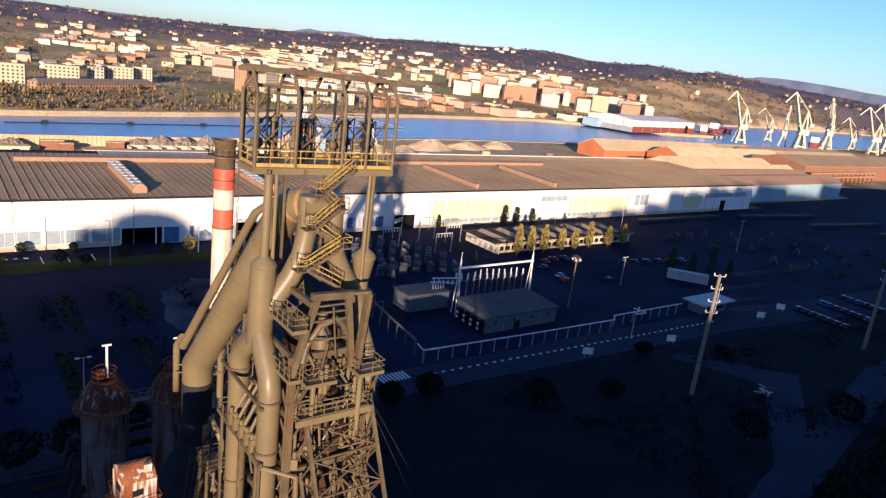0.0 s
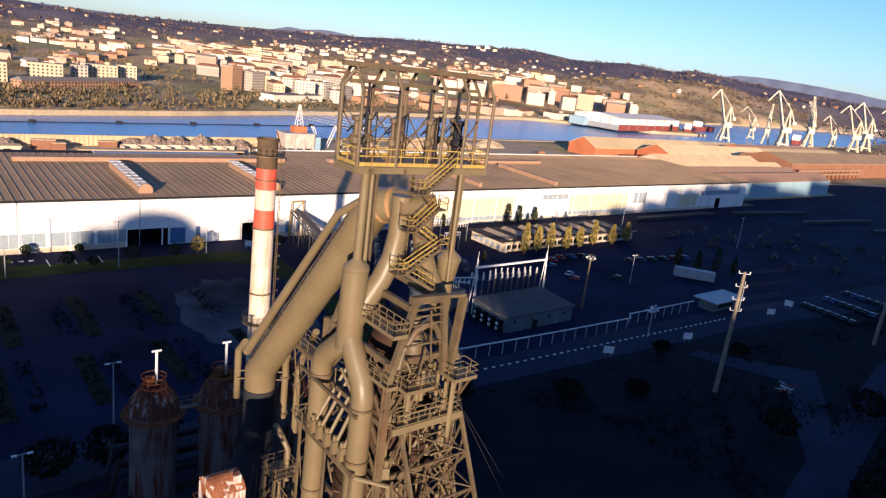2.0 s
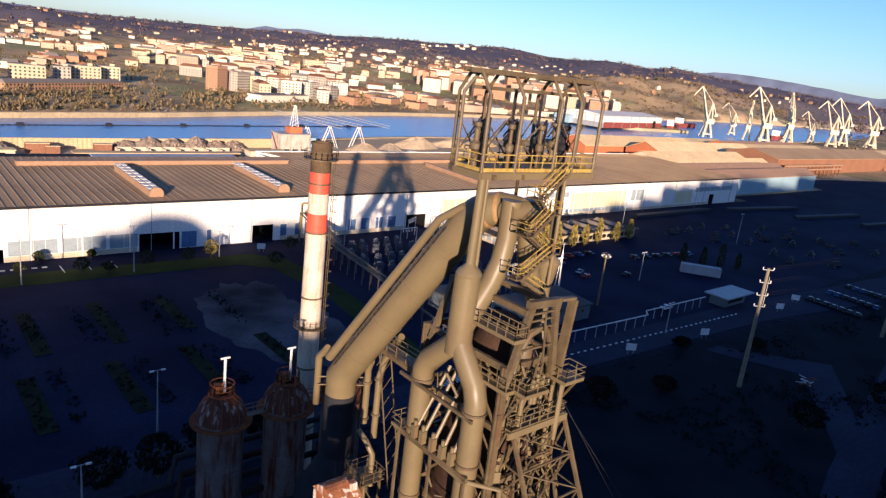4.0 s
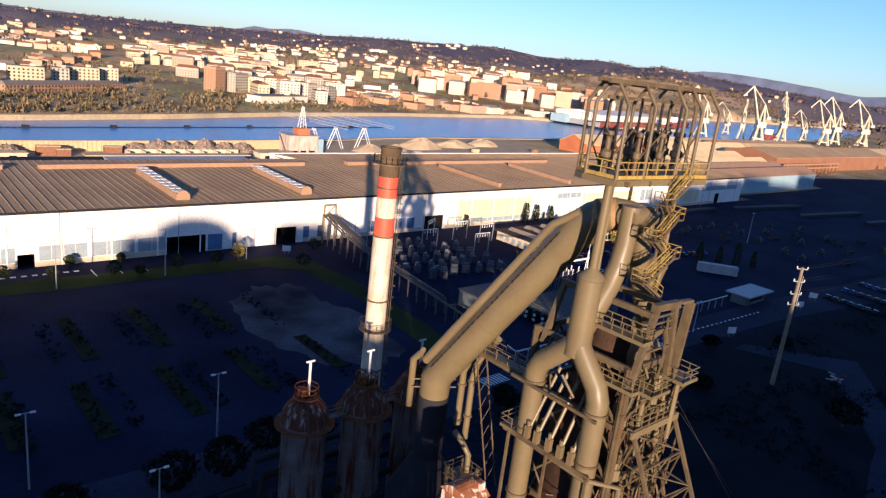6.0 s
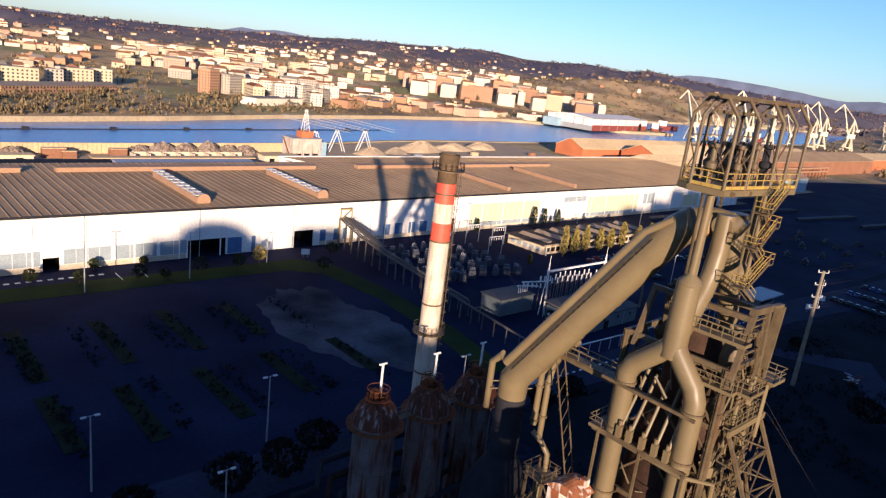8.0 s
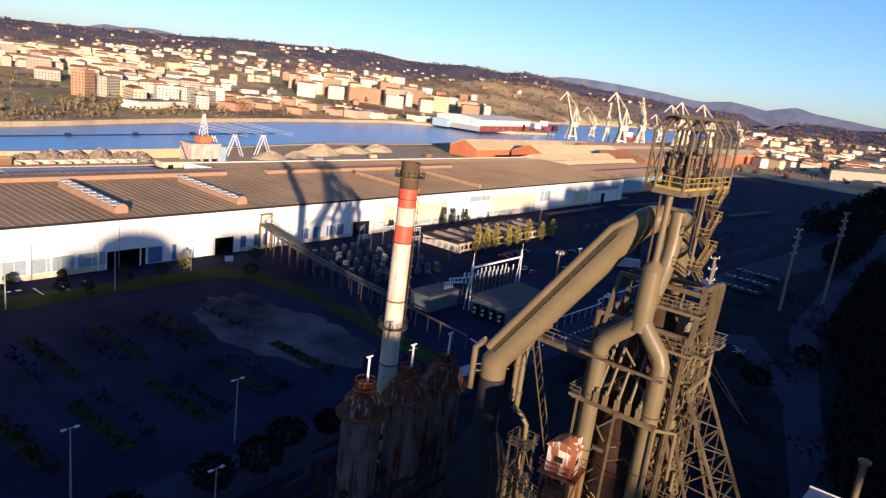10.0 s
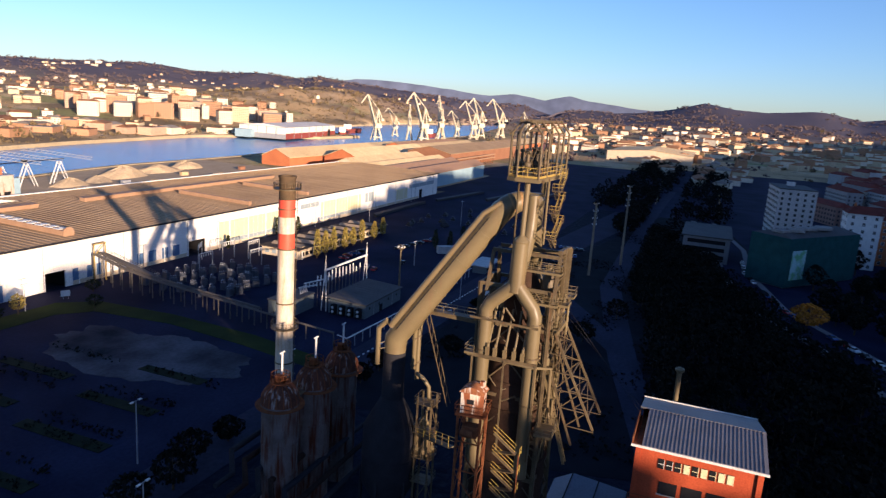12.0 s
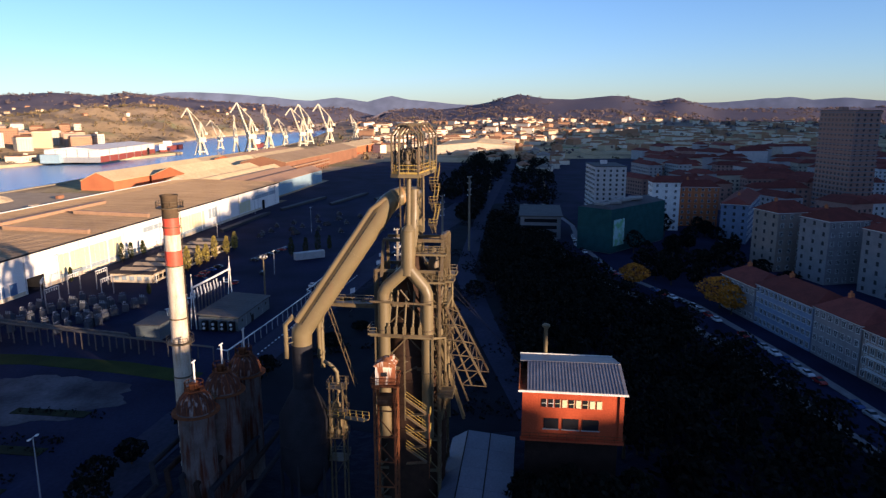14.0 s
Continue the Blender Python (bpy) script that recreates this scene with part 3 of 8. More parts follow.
part("rim", M().lathe(CX, CY, [(crad(52), 51.6), (crad(52) + 0.14, 51.6), (crad(52) + 0.14, 51.95), (crad(52) - 0.25, 51.95), (crad(52) - 0.25, 50.0), (0.02, 50.0)], 32), CHIM_DARK, ch, smooth=True)
for z in (8.0, 18.0, 29.2, 39.1, 46.2):
    part("flange", M().lathe(CX, CY, [(crad(z) - .05, z - 0.12), (crad(z) + 0.1, z - 0.12), (crad(z) + 0.1, z + 0.12), (crad(z) - .05, z + 0.12)], 32), STEEL_FRAME, ch)
for z, mt in ((24.6, STEEL_FRAME), (49.7, STEEL_FRAME)):
    ring = M().lathe(CX, CY, [(crad(z), z - 0.1), (crad(z) + 0.95, z - 0.1), (crad(z) + 0.95, z + 0.05), (crad(z), z + 0.05)], 28)
    pr = part("platform", ring, mt, ch)
    r = crad(z) + 0.9
    part("railing", M().rail([(CX + r * math.cos(a * math.pi / 9), CY + r * math.sin(a * math.pi / 9), z) for a in range(18)], 1.1, 0.06, True, 1.2, True), mt, ch)
lad = M()
lx, ly = CX + crad(25) + 0.35, CY - 0.6
for s in (-0.25, 0.25):
    lad.beam((lx, ly + s, 3), (lx, ly + s, 49.6), 0.07)
for k in range(75):
    lad.beam((lx, ly - 0.25, 4 + k * 0.6), (lx, ly + 0.25, 4 + k * 0.6), 0.04)
for k in range(24):
    z = 6 + k * 1.8
    lad.tube([(lx + 0.7 * math.sin(a), ly - 0.35 * math.cos(a), z) for a in (0, 0.8, 1.57, 2.35, 3.14)], 0.04, 4)
part("ladder", lad, STEEL_FRAME, ch, "caged steel ladder")

# ---- hot-blast stoves ----
def stove(cx, cy, zt):
    st = thing("blast_stove", (cx, cy, 0), "tall rust-streaked steel stove with a domed top", "stove", "row of hot-blast stoves")
    part("shell", M().lathe(cx, cy, [(2.75, 0), (2.75, zt - 6.2), (2.95, zt - 6.2), (2.95, zt - 5.7)], 32), STOVE, st, smooth=True)
    prof = [(2.95 * math.cos(a), zt - 5.7 + 3.3 * math.sin(a)) for a in [math.pi / 2 * k / 9 for k in range(9)]] + [(0.9, zt - 2.35)]
    part("dome", M().lathe(cx, cy, prof, 32), STOVE_DOME, st, "rusty dome", smooth=True)
    for k in range(16):
        a = 2 * math.pi * k / 16
        pts = [(cx + (2.97 * math.cos(b)) * math.cos(a), cy + (2.97 * math.cos(b)) * math.sin(a), zt - 5.7 + 3.32 * math.sin(b)) for b in (0, .35, .7, 1.0, 1.2)]
        part("dome_rib", M().tube(pts, 0.07, 5), RUST, st)
    for z in (4, 9, 14):
        part("hoop", M().lathe(cx, cy, [(2.7, z - 0.1), (2.84, z - 0.1), (2.84, z + 0.1), (2.7, z + 0.1)], 32), STOVE, st)
    part("gallery", M().lathe(cx, cy, [(2.9, zt - 6.1), (3.7, zt - 6.1), (3.7, zt - 5.95), (2.9, zt - 5.95)], 28), RUST, st)
    r = 1.45
    part("crown_platform", M().lathe(cx, cy, [(0.5, zt - 2.5), (1.6, zt - 2.5), (1.6, zt - 2.35), (0.5, zt - 2.35)], 20), RUST, st)
    part("crown_railing", M().rail([(cx + r * math.cos(a * math.pi / 6), cy + r * math.sin(a * math.pi / 6), zt - 2.3) for a in range(12)], 1.15, 0.08, True, 1.0, True), RUST, st)
    part("vent_pipe", M().tube([(cx + 0.3, cy, zt - 2.4), (cx + 0.3, cy, zt + 2.0)], 0.16, 8).tube([(cx - 0.25, cy, zt + 2.05), (cx + 0.85, cy, zt + 2.05)], 0.13, 8), STEEL_WHITE, st, "pale vent pipe with a crossbar")
    part("valve", M().box(cx - 0.9, cy - 0.5, zt - 2.3, cx - 0.2, cy + 0.4, zt - 1.2).tube([(cx - 0.2, cy - 0.6, zt - 2.2), (cx - 0.2, cy - 0.6, zt - 0.8)], 0.12, 6), RUST, st)
    return st


for sx, sy, sz in ((16.2, 85.0, 26.0), (24.5, 84.3, 26.0), (32.8, 84.0, 26.0)):
    stove(sx, sy, sz)
for k, sx in enumerate((20.3, 28.6)):
    wk = thing("catwalk", (sx, 84.5, 20), "narrow steel catwalk between two stoves", "catwalk", "catwalks of the stoves")
    part("deck", M().box(sx - 1.6, 84.0, 20.0, sx + 1.6, 85.0, 20.12), STEEL_FRAME, wk)
    part("railing", M().rail([(sx - 1.6, 84.0, 20.1), (sx + 1.6, 84.0, 20.1)]).rail([(sx - 1.6, 85.0, 20.1), (sx + 1.6, 85.0, 20.1)]), STEEL_FRAME, wk)

# ---- blast furnace with its gas pipes, galleries and cage of posts ----
rng = random.Random(7)
tower = thing("blast_furnace", (26.5, 52, 0), "tall tan steel blast furnace tower with pipes, stairs and galleries", "blast furnace")
SHELL = mat("shaded_furnace_plate", (0.060, 0.034, 0.022), (0.028, 0.018, 0.014), 0.8, 0, 0.6, 5, 0.2)
BEND_OCHRE = mat("bend_shade_ochre", (0.33, 0.20, 0.085), (0.24, 0.14, 0.06), 0.6, 0, 0.6, 5, 0.1)


def tpart(name, m, mt=STEEL_FRAME, label="", smooth=False):
    return part(name, m, mt, tower, label, smooth)


# furnace shell, the dark of the shaded interior put into its colour
tpart("furnace_shell", M().lathe(27.2, 52, [(5.2, 0), (5.6, 10), (5.6, 14), (4.0, 33), (2.6, 37), (2.6, 41), (1.5, 44)], 28), SHELL, "rusty shell plates darkened to stand for inner shade", True)
for z, r in ((16, 5.4), (20, 4.98), (24, 4.6), (28, 4.25), (32, 3.9)):
    tpart("shell_ring", M().lathe(27.2, 52, [(r, z - 0.15), (r + 0.35, z - 0.15), (r + 0.35, z + 0.15), (r, z + 0.15)], 28), SHELL)
# main columns and their bracing
cols4 = {"fl": (23.0, 47.0), "fr": (32.0, 47.0), "bl": (23.0, 57.0), "br": (32.0, 57.0)}


def leg(k, z):
    x, y = cols4[k]
    return (x + 3.6 * (42 - z) / 28 - 2.9 if k[1] == "r" else x, y, z)


for k in cols4:
    tpart("column", M().beam(leg(k, 0), leg(k, 42.2), 0.56).beam(leg(k, 0), leg(k, 42.2), 0.82, 0.12), STEEL_FRAME)
levels = [3, 8.5, 14, 20, 26, 31.3, 36.5, 42]
for a, b in (("fl", "fr"), ("fl", "bl"), ("fr", "br"), ("bl", "br")):
    for i, z in enumerate(levels):
        tpart("girder", M().beam(leg(a, z), leg(b, z), 0.3, 0.5))
        if i + 1 < len(levels):
            z2 = levels[i + 1]
            pa, pb, qa, qb = (Vector(leg(a, z)), Vector(leg(b, z)), Vector(leg(a, z2)), Vector(leg(b, z2)))
            tpart("brace", M().beam(pa, qa.lerp(qb, 0.5), 0.2))
            tpart("brace", M().beam(pb, qa.lerp(qb, 0.5), 0.2))
            tpart("brace", M().beam(pa.lerp(qa, 0.5), qa.lerp(qb, 0.25), 0.13))
            tpart("brace", M().beam(pb.lerp(qb, 0.5), qa.lerp(qb, 0.75), 0.13))
# laced raking truss on the yard side, and the inclined stair below it
def rake(x, t, low=0.0):
    return (x, 46.8 - 6.4 * t, 37.4 - 12.6 * t - low)


for x in (24.2, 30.6):
    tpart("raking_chord", M().beam(rake(x, 0), rake(x, 1.12), 0.3), STEEL_FRAME)
    tpart("raking_chord", M().beam((x, 46.6, 31.2), (x, 42.4, 20.4), 0.26), STEEL_FRAME)
    for k in range(5):
        t = 0.14 + 0.2 * k
        p = rake(x, t)
        q = (x, 46.6 - 4.2 * max(0.0, (31.2 - p[2] + 2.4) / 10.8), p[2] - 2.4)
        tpart("lacing", M().beam(p, (x, max(42.4, min(46.6, q[1])), q[2]), 0.13), STEEL_FRAME)
        tpart("lacing", M().beam(rake(x, t + 0.2), (x, max(42.4, min(46.6, q[1])), q[2]), 0.12), STEEL_FRAME)
for k in range(5):
    t = 0.1 + 0.22 * k
    tpart("raker_tie", M().beam(rake(24.2, t), rake(30.6, t), 0.15))
    if k < 4:
        tpart("raker_brace", M().beam(rake(24.2, t), rake(30.6, t + 0.22), 0.11))
        tpart("raker_brace", M().beam(rake(30.6, t), rake(24.2, t + 0.22), 0.11))
for x in (24.7, 25.7):
    tpart("incline_string", M().beam((x, 47.6, 31.0), (x, 43.2, 17.0), 0.1, 0.4), STEEL_TAN)
    tpart("incline_rail", M().beam((x, 47.9, 31.9), (x, 43.5, 17.9), 0.07), STEEL_YELLOW, "yellow handrail")
for k in range(24):
    t = (k + 0.5) / 24
    tpart("incline_tread", M().box(24.7, 47.45 - 4.4 * t, 30.95 - 14 * t, 25.7, 47.75 - 4.4 * t, 31.0 - 14 * t), STEEL_FRAME)
# slanting bars and pipework that fill the frame
for k in range(150):
    z = rng.uniform(19, 42)
    x, y = rng.uniform(23.0, 32.0), rng.choice((45.6, 46.2, 46.7, 47.2, 47.6))
    dx, dz = rng.uniform(-2.8, 2.8), rng.uniform(-4.2, 4.2)
    x = min(x, 32.7 - 0.13 * (z - 14) - 0.5)
    x1 = min(32.7 - 0.13 * (z - 14), max(22.6, x + dx))
    if k % 5 == 0:
        tpart("pipe", M().tube([(x, y, z), (x, y, z - 2.0 - abs(dz))], rng.choice((0.1, 0.16, 0.2)), 8), STEEL_TAN, smooth=True)
    elif k % 5 < 3:
        tpart("pipe", M().tube([(x, y, z), (x1, y + rng.uniform(-0.4, 0.4), z + dz)], rng.choice((0.05, 0.07, 0.1)), 6), STEEL_FRAME if k % 2 else STEEL_TAN, smooth=True)
    elif k % 5 == 3:
        tpart("bar", M().beam((x, y, z), (x + 0.25 * dx, y, z + 1.2 + abs(dz)), 0.12), STEEL_FRAME)
    else:
        tpart("bar", M().beam((x, y, z), (x1, y, z + 0.1 * dz), 0.1), STEEL_FRAME)
for k in range(26):
    z, y = rng.uniform(17, 40), rng.uniform(48, 57)
    tpart("pipe", M().tube([(22.8, y, z), (22.6 + rng.uniform(-.3, .5), y + rng.uniform(-2.4, 2.4), z + rng.uniform(-3, 3))], rng.choice((0.06, 0.1, 0.14)), 7), STEEL_FRAME, smooth=True)
for k in range(16):
    z = rng.choice((36.8, 31.6, 26.3, 39.8))
    x, y = rng.uniform(23.5, 31.3), rng.uniform(46.8, 48.6)
    s = rng.uniform(0.35, 0.8)
    tpart("valve", M().rbox(x, y, z, s, s, s * 1.6, rng.uniform(0, 1.5)).tube([(x, y, z + s * 1.4), (x, y, z + s * 2.6)], s * 0.3, 8), STEEL_TAN)
# A-frame under the cage
tpart("a_frame_beam", M().beam((24.1, 46.6, 47.4), (27.8, 46.6, 47.25), 0.55, 0.6))
for x0, x1 in ((24.6, 22.7), (27.4, 28.3)):
    tpart("a_frame_leg", M().beam((x0, 46.6, 47.2), (x1, 46.6, 40.6), 0.45, 0.5))
    tpart("a_frame_leg", M().beam((x0, 56.0, 46.5), (x1, 56.0, 41.0), 0.45, 0.5))
for x in (24.2, 27.9):
    tpart("a_frame_tie", M().beam((x, 46.6, 46.7), (x, 56.0, 46.7), 0.4, 0.5))
    tpart("upper_column", M().beam((x, 53.2, 46.7), (x, 53.2, 57.1), 0.22))
for z in (43.5, 45.2, 45.9, 46.5):
    tpart("a_frame_rung", M().beam((24.7 - 0.3 * (47.2 - z), 46.6, z), (27.4 + 0.14 * (47.2 - z), 46.6, z), 0.15))
tpart("arch", M().tube([(23.6, 46.9, 40.2), (24.1, 46.9, 43.0), (25.2, 46.9, 44.6), (26.6, 46.9, 45.1), (27.2, 46.9, 44.6), (28.0, 46.9, 43.0), (28.4, 46.9, 40.2)], 0.26, 8), STEEL_FRAME, smooth=True)
tpart("top_bell", M().lathe(26.1, 48.2, [(0.5, 40.0), (0.95, 40.8), (1.05, 42.2), (0.8, 43.4), (0.4, 44.0), (0.4, 45.2)], 20), STEEL_FRAME, smooth=True)
# flat duct beside the A-frame
tpart("flat_duct", M().beam((29.2, 46.3, 47.3), (28.6, 46.3, 40.6), 0.8, 0.35).beam((27.7, 46.4, 47.45), (29.3, 46.3, 47.4), 0.5, 0.25), STEEL_FRAME, "brown corrugated duct")
# galleries
def gallery(name, x0, y0, x1, y1, z, open_side=""):
    tpart(name, M().box(x0, y0, z - 0.14, x1, y1, z), STEEL_FRAME)
    tpart(name + "_edge", M().beam((x0, y0, z - 0.1), (x1, y0, z - 0.1), 0.1, 0.32).beam((x0, y0, z - 0.1), (x0, y1, z - 0.1), 0.1, 0.32).beam((x1, y0, z - 0.1), (x1, y1, z - 0.1), 0.1, 0.32), STEEL_TAN)
    for side, a, b in (("s", (x0, y0), (x1, y0)), ("w", (x0, y0), (x0, y1)), ("e", (x1, y0), (x1, y1)), ("n", (x0, y1), (x1, y1))):
        if side in open_side:
            continue
        for up in (0.52, 1.02):
            tpart("rail", M().beam((*a, z + up), (*b, z + up), 0.07), STEEL_TAN)
        n = max(1, round(math.dist(a, b) / 1.1))
        for k in range(n + 1):
            px, py = a[0] + (b[0] - a[0]) * k / n, a[1] + (b[1] - a[1]) * k / n
            tpart("rail_post", M().beam((px, py, z), (px, py, z + 1.05), 0.06), STEEL_TAN)


gallery("gallery", 23.3, 44.8, 26.0, 46.5, 40.5)
gallery("gallery", 22.3, 46.0, 23.2, 51.0, 40.5, "s")
gallery("gallery", 28.2, 44.9, 30.6, 46.7, 40.5)
gallery("gallery", 22.3, 45.9, 23.6, 51.0, 44.9)
gallery("gallery", 23.4, 45.8, 30.0, 46.4, 36.9)
tpart("cross_girder", M().beam((23.0, 45.7, 36.6), (30.2, 45.7, 36.6), 0.2, 0.6), STEEL_TAN)
gallery("gallery", 20.9, 56.6, 24.0, 58.0, 32.3, "s")
gallery("gallery", 20.4, 44.6, 24.4, 47.0, 22.6)
for y in (45.2, 46.4):
    for p, q in (((23.5, y, 40.3), (23.2, 46.9, 37.2)), ((30.3, y, 40.3), (30.6, 46.9, 37.6)), ((25.8, y, 40.3), (25.4, 46.9, 37.2))):
        tpart("gallery_strut", M().beam(p, q, 0.16))
# gas legs: two Y-shaped offtakes
for x, side, rl, foot in ((22.0, 1, 0.95, 15.0), (31.6, -1, 0.78, 31.6)):
    tpart("gas_uptake", M().tube([(x, 51.7, 41.7), (x, 51.65, 46.2), (x, 51.6, 48.6)], [1.12, 1.08, 1.06] if side > 0 else [0.62, 0.64, 1.06], 24), STEEL_TAN, "tan gas uptake", True)
    tpart("uptake_cone", M().lathe(x, 51.55, [(1.06, 48.5), (1.1, 48.7), (0.98, 48.95), (0.46, 49.4), (0.34, 49.6)], 24), STEEL_TAN, smooth=True)
    tpart("bleeder_pipe", M().tube([(x, 51.55, 49.4), (x, 51.4, 57.2)], 0.36, 14), STEEL_TAN, smooth=True)
    for yk in (48.7, 55.6):
        tpart("gas_leg", M().tube([(x, 51.7, 43.2), (x, 51.7 + (yk - 51.7) * 0.16, 42.2), (x - 0.05, 51.7 + (yk - 51.7) * 0.86, 39.7), (x - 0.1, yk, 38.6), (x - 0.1, yk, 37.6), (x - 0.1, yk, foot)], rl, 22), STEEL_TAN, "tan gas leg", True)
        for z in (37.7, 32.9, 26.0):
            if z > foot:
                tpart("leg_flange", M().lathe(x - 0.1, yk, [(rl - 0.05, z - 0.1), (rl + 0.12, z - 0.1), (rl + 0.12, z + 0.1), (rl - 0.05, z + 0.1)], 22), STEEL_FRAME)
        if foot > 20:
            tpart("leg_skirt", M().lathe(x - 0.1, yk, [(0.8, foot), (0.8, foot - 0.3), (0.35, foot - 1.6), (0.3, foot - 4.6)], 18), RUST, "rusty tapered foot of the gas leg", True)
    tpart("main_uptake", M().tube([(x, 51.6, 43.8), (x + side * 0.7, 51.5, 45.0), (x + side * 2.4, 51.35, 47.6), (x + side * 3.2, 51.3, 49.4), (x + side * 3.55, 51.3, 51.4), (x + side * 3.6, 51.3, 54.6)], [0.95, 0.95, 0.9, 0.86, 0.84, 0.84], 24), STEEL_TAN, "tan inclined uptake", True)
for x, y in ((22.75, 51.6), (30.9, 50.6)):
    tpart("standpipe", M().tube([(x, y, 46.9), (x, y, 57.2)], 0.17, 10), STEEL_TAN, smooth=True)
# rods and valves between the legs
for k, y in enumerate((49.7, 50.9, 52.2, 53.6, 54.7)):
    tpart("actuator_rod", M().tube([(21.0, y, 33.0), (23.6 + 0.2 * k, y + 0.1, 38.6)], 0.17, 9), STEEL_TAN, "pale slanting rod", True)
    tpart("actuator", M().rbox(21.0, y, 32.4, 0.5, 0.5, 1.2).tube([(21.0, y, 33.4), (21.0, y, 34.1)], 0.18, 8), STEEL_TAN)
tpart("cross_beam", M().beam((21.0, 47.9, 37.3), (21.0, 57.6, 37.5), 0.22, 0.3))
tpart("cross_beam", M().beam((21.0, 47.6, 32.1), (21.0, 57.6, 32.1), 0.25, 0.5))
tpart("bracket_beam", M().tube([(21.2, 55.4, 31.9), (21.0, 48.0, 31.8), (23.6, 46.2, 31.2), (23.8, 46.1, 25.5)], 0.2, 8), STEEL_TAN)
for y in (47.8, 52.2, 56.8):
    tpart("post", M().beam((20.9, y, 32.1), (20.9, y, 18.0), 0.22))
# stairs with yellow rails
flights = [((27.5, 57.5), (25.0, 55.6)), ((25.0, 55.6), (26.4, 54.3)), ((26.4, 54.3), (24.4, 52.7)), ((24.4, 52.7), (27.0, 51.0)), ((27.0, 51.0), (23.9, 49.3)), ((23.9, 49.3), (27.4, 47.3))]
for i, ((xa, za), (xb, zb)) in enumerate(flights):
    y = 47.7 if i % 2 == 0 else 48.3
    tpart("stair_flight", M().beam((xa, y - 0.26, za), (xb, y - 0.26, zb), 0.05, 0.24).beam((xa, y + 0.26, za), (xb, y + 0.26, zb), 0.05, 0.24), STEEL_FRAME, "brown stair strings")
    for s in (-0.26, 0.26):
        for hgt in (0.5, 0.95):
            part("handrail", M().beam((xa, y + s, za + hgt), (xb, y + s, zb + hgt), 0.06), STEEL_YELLOW, tower, "yellow handrail")
        for k in range(5):
            t = k / 4
            part("baluster", M().beam((xa + (xb - xa) * t, y + s, za + (zb - za) * t), (xa + (xb - xa) * t, y + s, za + (zb - za) * t + 0.95), 0.045), STEEL_FRAME, tower)
    n = 8
    for k in range(n):
        t = (k + 0.5) / n
        part("tread", M().box(xa + (xb - xa) * t - 0.14, y - 0.25, za + (zb - za) * t - 0.02, xa + (xb - xa) * t + 0.14, y + 0.25, za + (zb - za) * t + 0.02), DARK_STEEL, tower)
    lx = xb - 0.8 if i % 2 == 0 else xb
    if i < 5:
        part("landing", M().box(lx, 47.4, zb - 0.1, lx + 0.8, 48.6, zb), STEEL_FRAME, tower)
        ends = [(lx if i % 2 == 0 else lx + 0.8, 48.6, zb), (lx if i % 2 == 0 else lx + 0.8, 47.4, zb), (lx + 0.8 if i % 2 == 0 else lx, 47.4, zb)]
        for hgt in (0.5, 0.95):
            part("landing_rail", M().tube([(p[0], p[1], p[2] + hgt) for p in ends], 0.035, 5), STEEL_YELLOW, tower, "yellow landing rail")
        for p in ends:
            part("landing_post", M().beam(p, (p[0], p[1], p[2] + 0.95), 0.06), STEEL_FRAME, tower)
# top platform with yellow edge
deck = [(20.0, 49.6), (26.0, 49.1), (31.7, 48.6), (32.4, 51.2), (32.0, 53.5), (20.6, 53.8), (20.0, 52.6)]
tpart("top_platform", M().add([(*p, 57.45) for p in deck] + [(*p, 57.2) for p in deck], [tuple(range(7)), tuple(range(13, 6, -1))] + [(i, i + 7, (i + 1) % 7 + 7, (i + 1) % 7) for i in range(7)]), STEEL_FRAME)
for i in range(7):
    a, b = deck[i], deck[(i + 1) % 7]
    part("edge_plate", M().beam((*a, 57.5), (*b, 57.5), 0.1, 0.28), STEEL_YELLOW, tower, "yellow edge plate")
    part("edge_beam", M().beam((*a, 57.05), (*b, 57.05), 0.26, 0.5), STEEL_TAN, tower)
    for k in (0.6, 1.15):
        part("platform_rail", M().beam((*a, 57.5 + k), (*b, 57.5 + k), 0.08), STEEL_YELLOW, tower, "yellow rail")
    n = max(2, round(math.dist(a, b) / 1.3))
    for k in range(n):
        x, y = a[0] + (b[0] - a[0]) * k / n, a[1] + (b[1] - a[1]) * k / n
        part("rail_post", M().beam((x, y, 57.4), (x, y, 58.65), 0.06), STEEL_YELLOW, tower)
for x in (21, 24, 27, 30):
    tpart("joist", M().beam((x, 49.0, 57.0), (x, 53.7, 57.0), 0.2, 0.4))
# cage of bent posts
front = [(20.0, 49.6), (23.2, 49.35), (27.1, 49.0), (29.2, 48.8), (31.7, 48.6)]
back = [(20.6, 53.7), (23.4, 53.7), (26.6, 53.6), (29.2, 53.5), (32.0, 53.4)]
for (x, y) in front:
    tpart("cage_post", M().tube([(x, y, 57.3), (x, y, 62.9), (x + 0.05, y + 1.3, 64.6)], 0.145, 8), STEEL_FRAME, "bent tan post", True)
for (x, y) in back:
    tpart("cage_post", M().tube([(x, y, 57.3), (x, y, 62.9), (x, y - 1.3, 64.6)], 0.145, 8), STEEL_FRAME, "bent tan post", True)
tpart("cage_post", M().tube([(20.0, 52.5, 57.3), (20.0, 52.5, 62.9), (21.1, 52.1, 64.5)], 0.145, 8), STEEL_FRAME, smooth=True)
tpart("cage_post", M().tube([(32.4, 51.2, 57.3), (32.4, 51.2, 62.9), (31.3, 51.2, 64.5)], 0.145, 8), STEEL_FRAME, smooth=True)
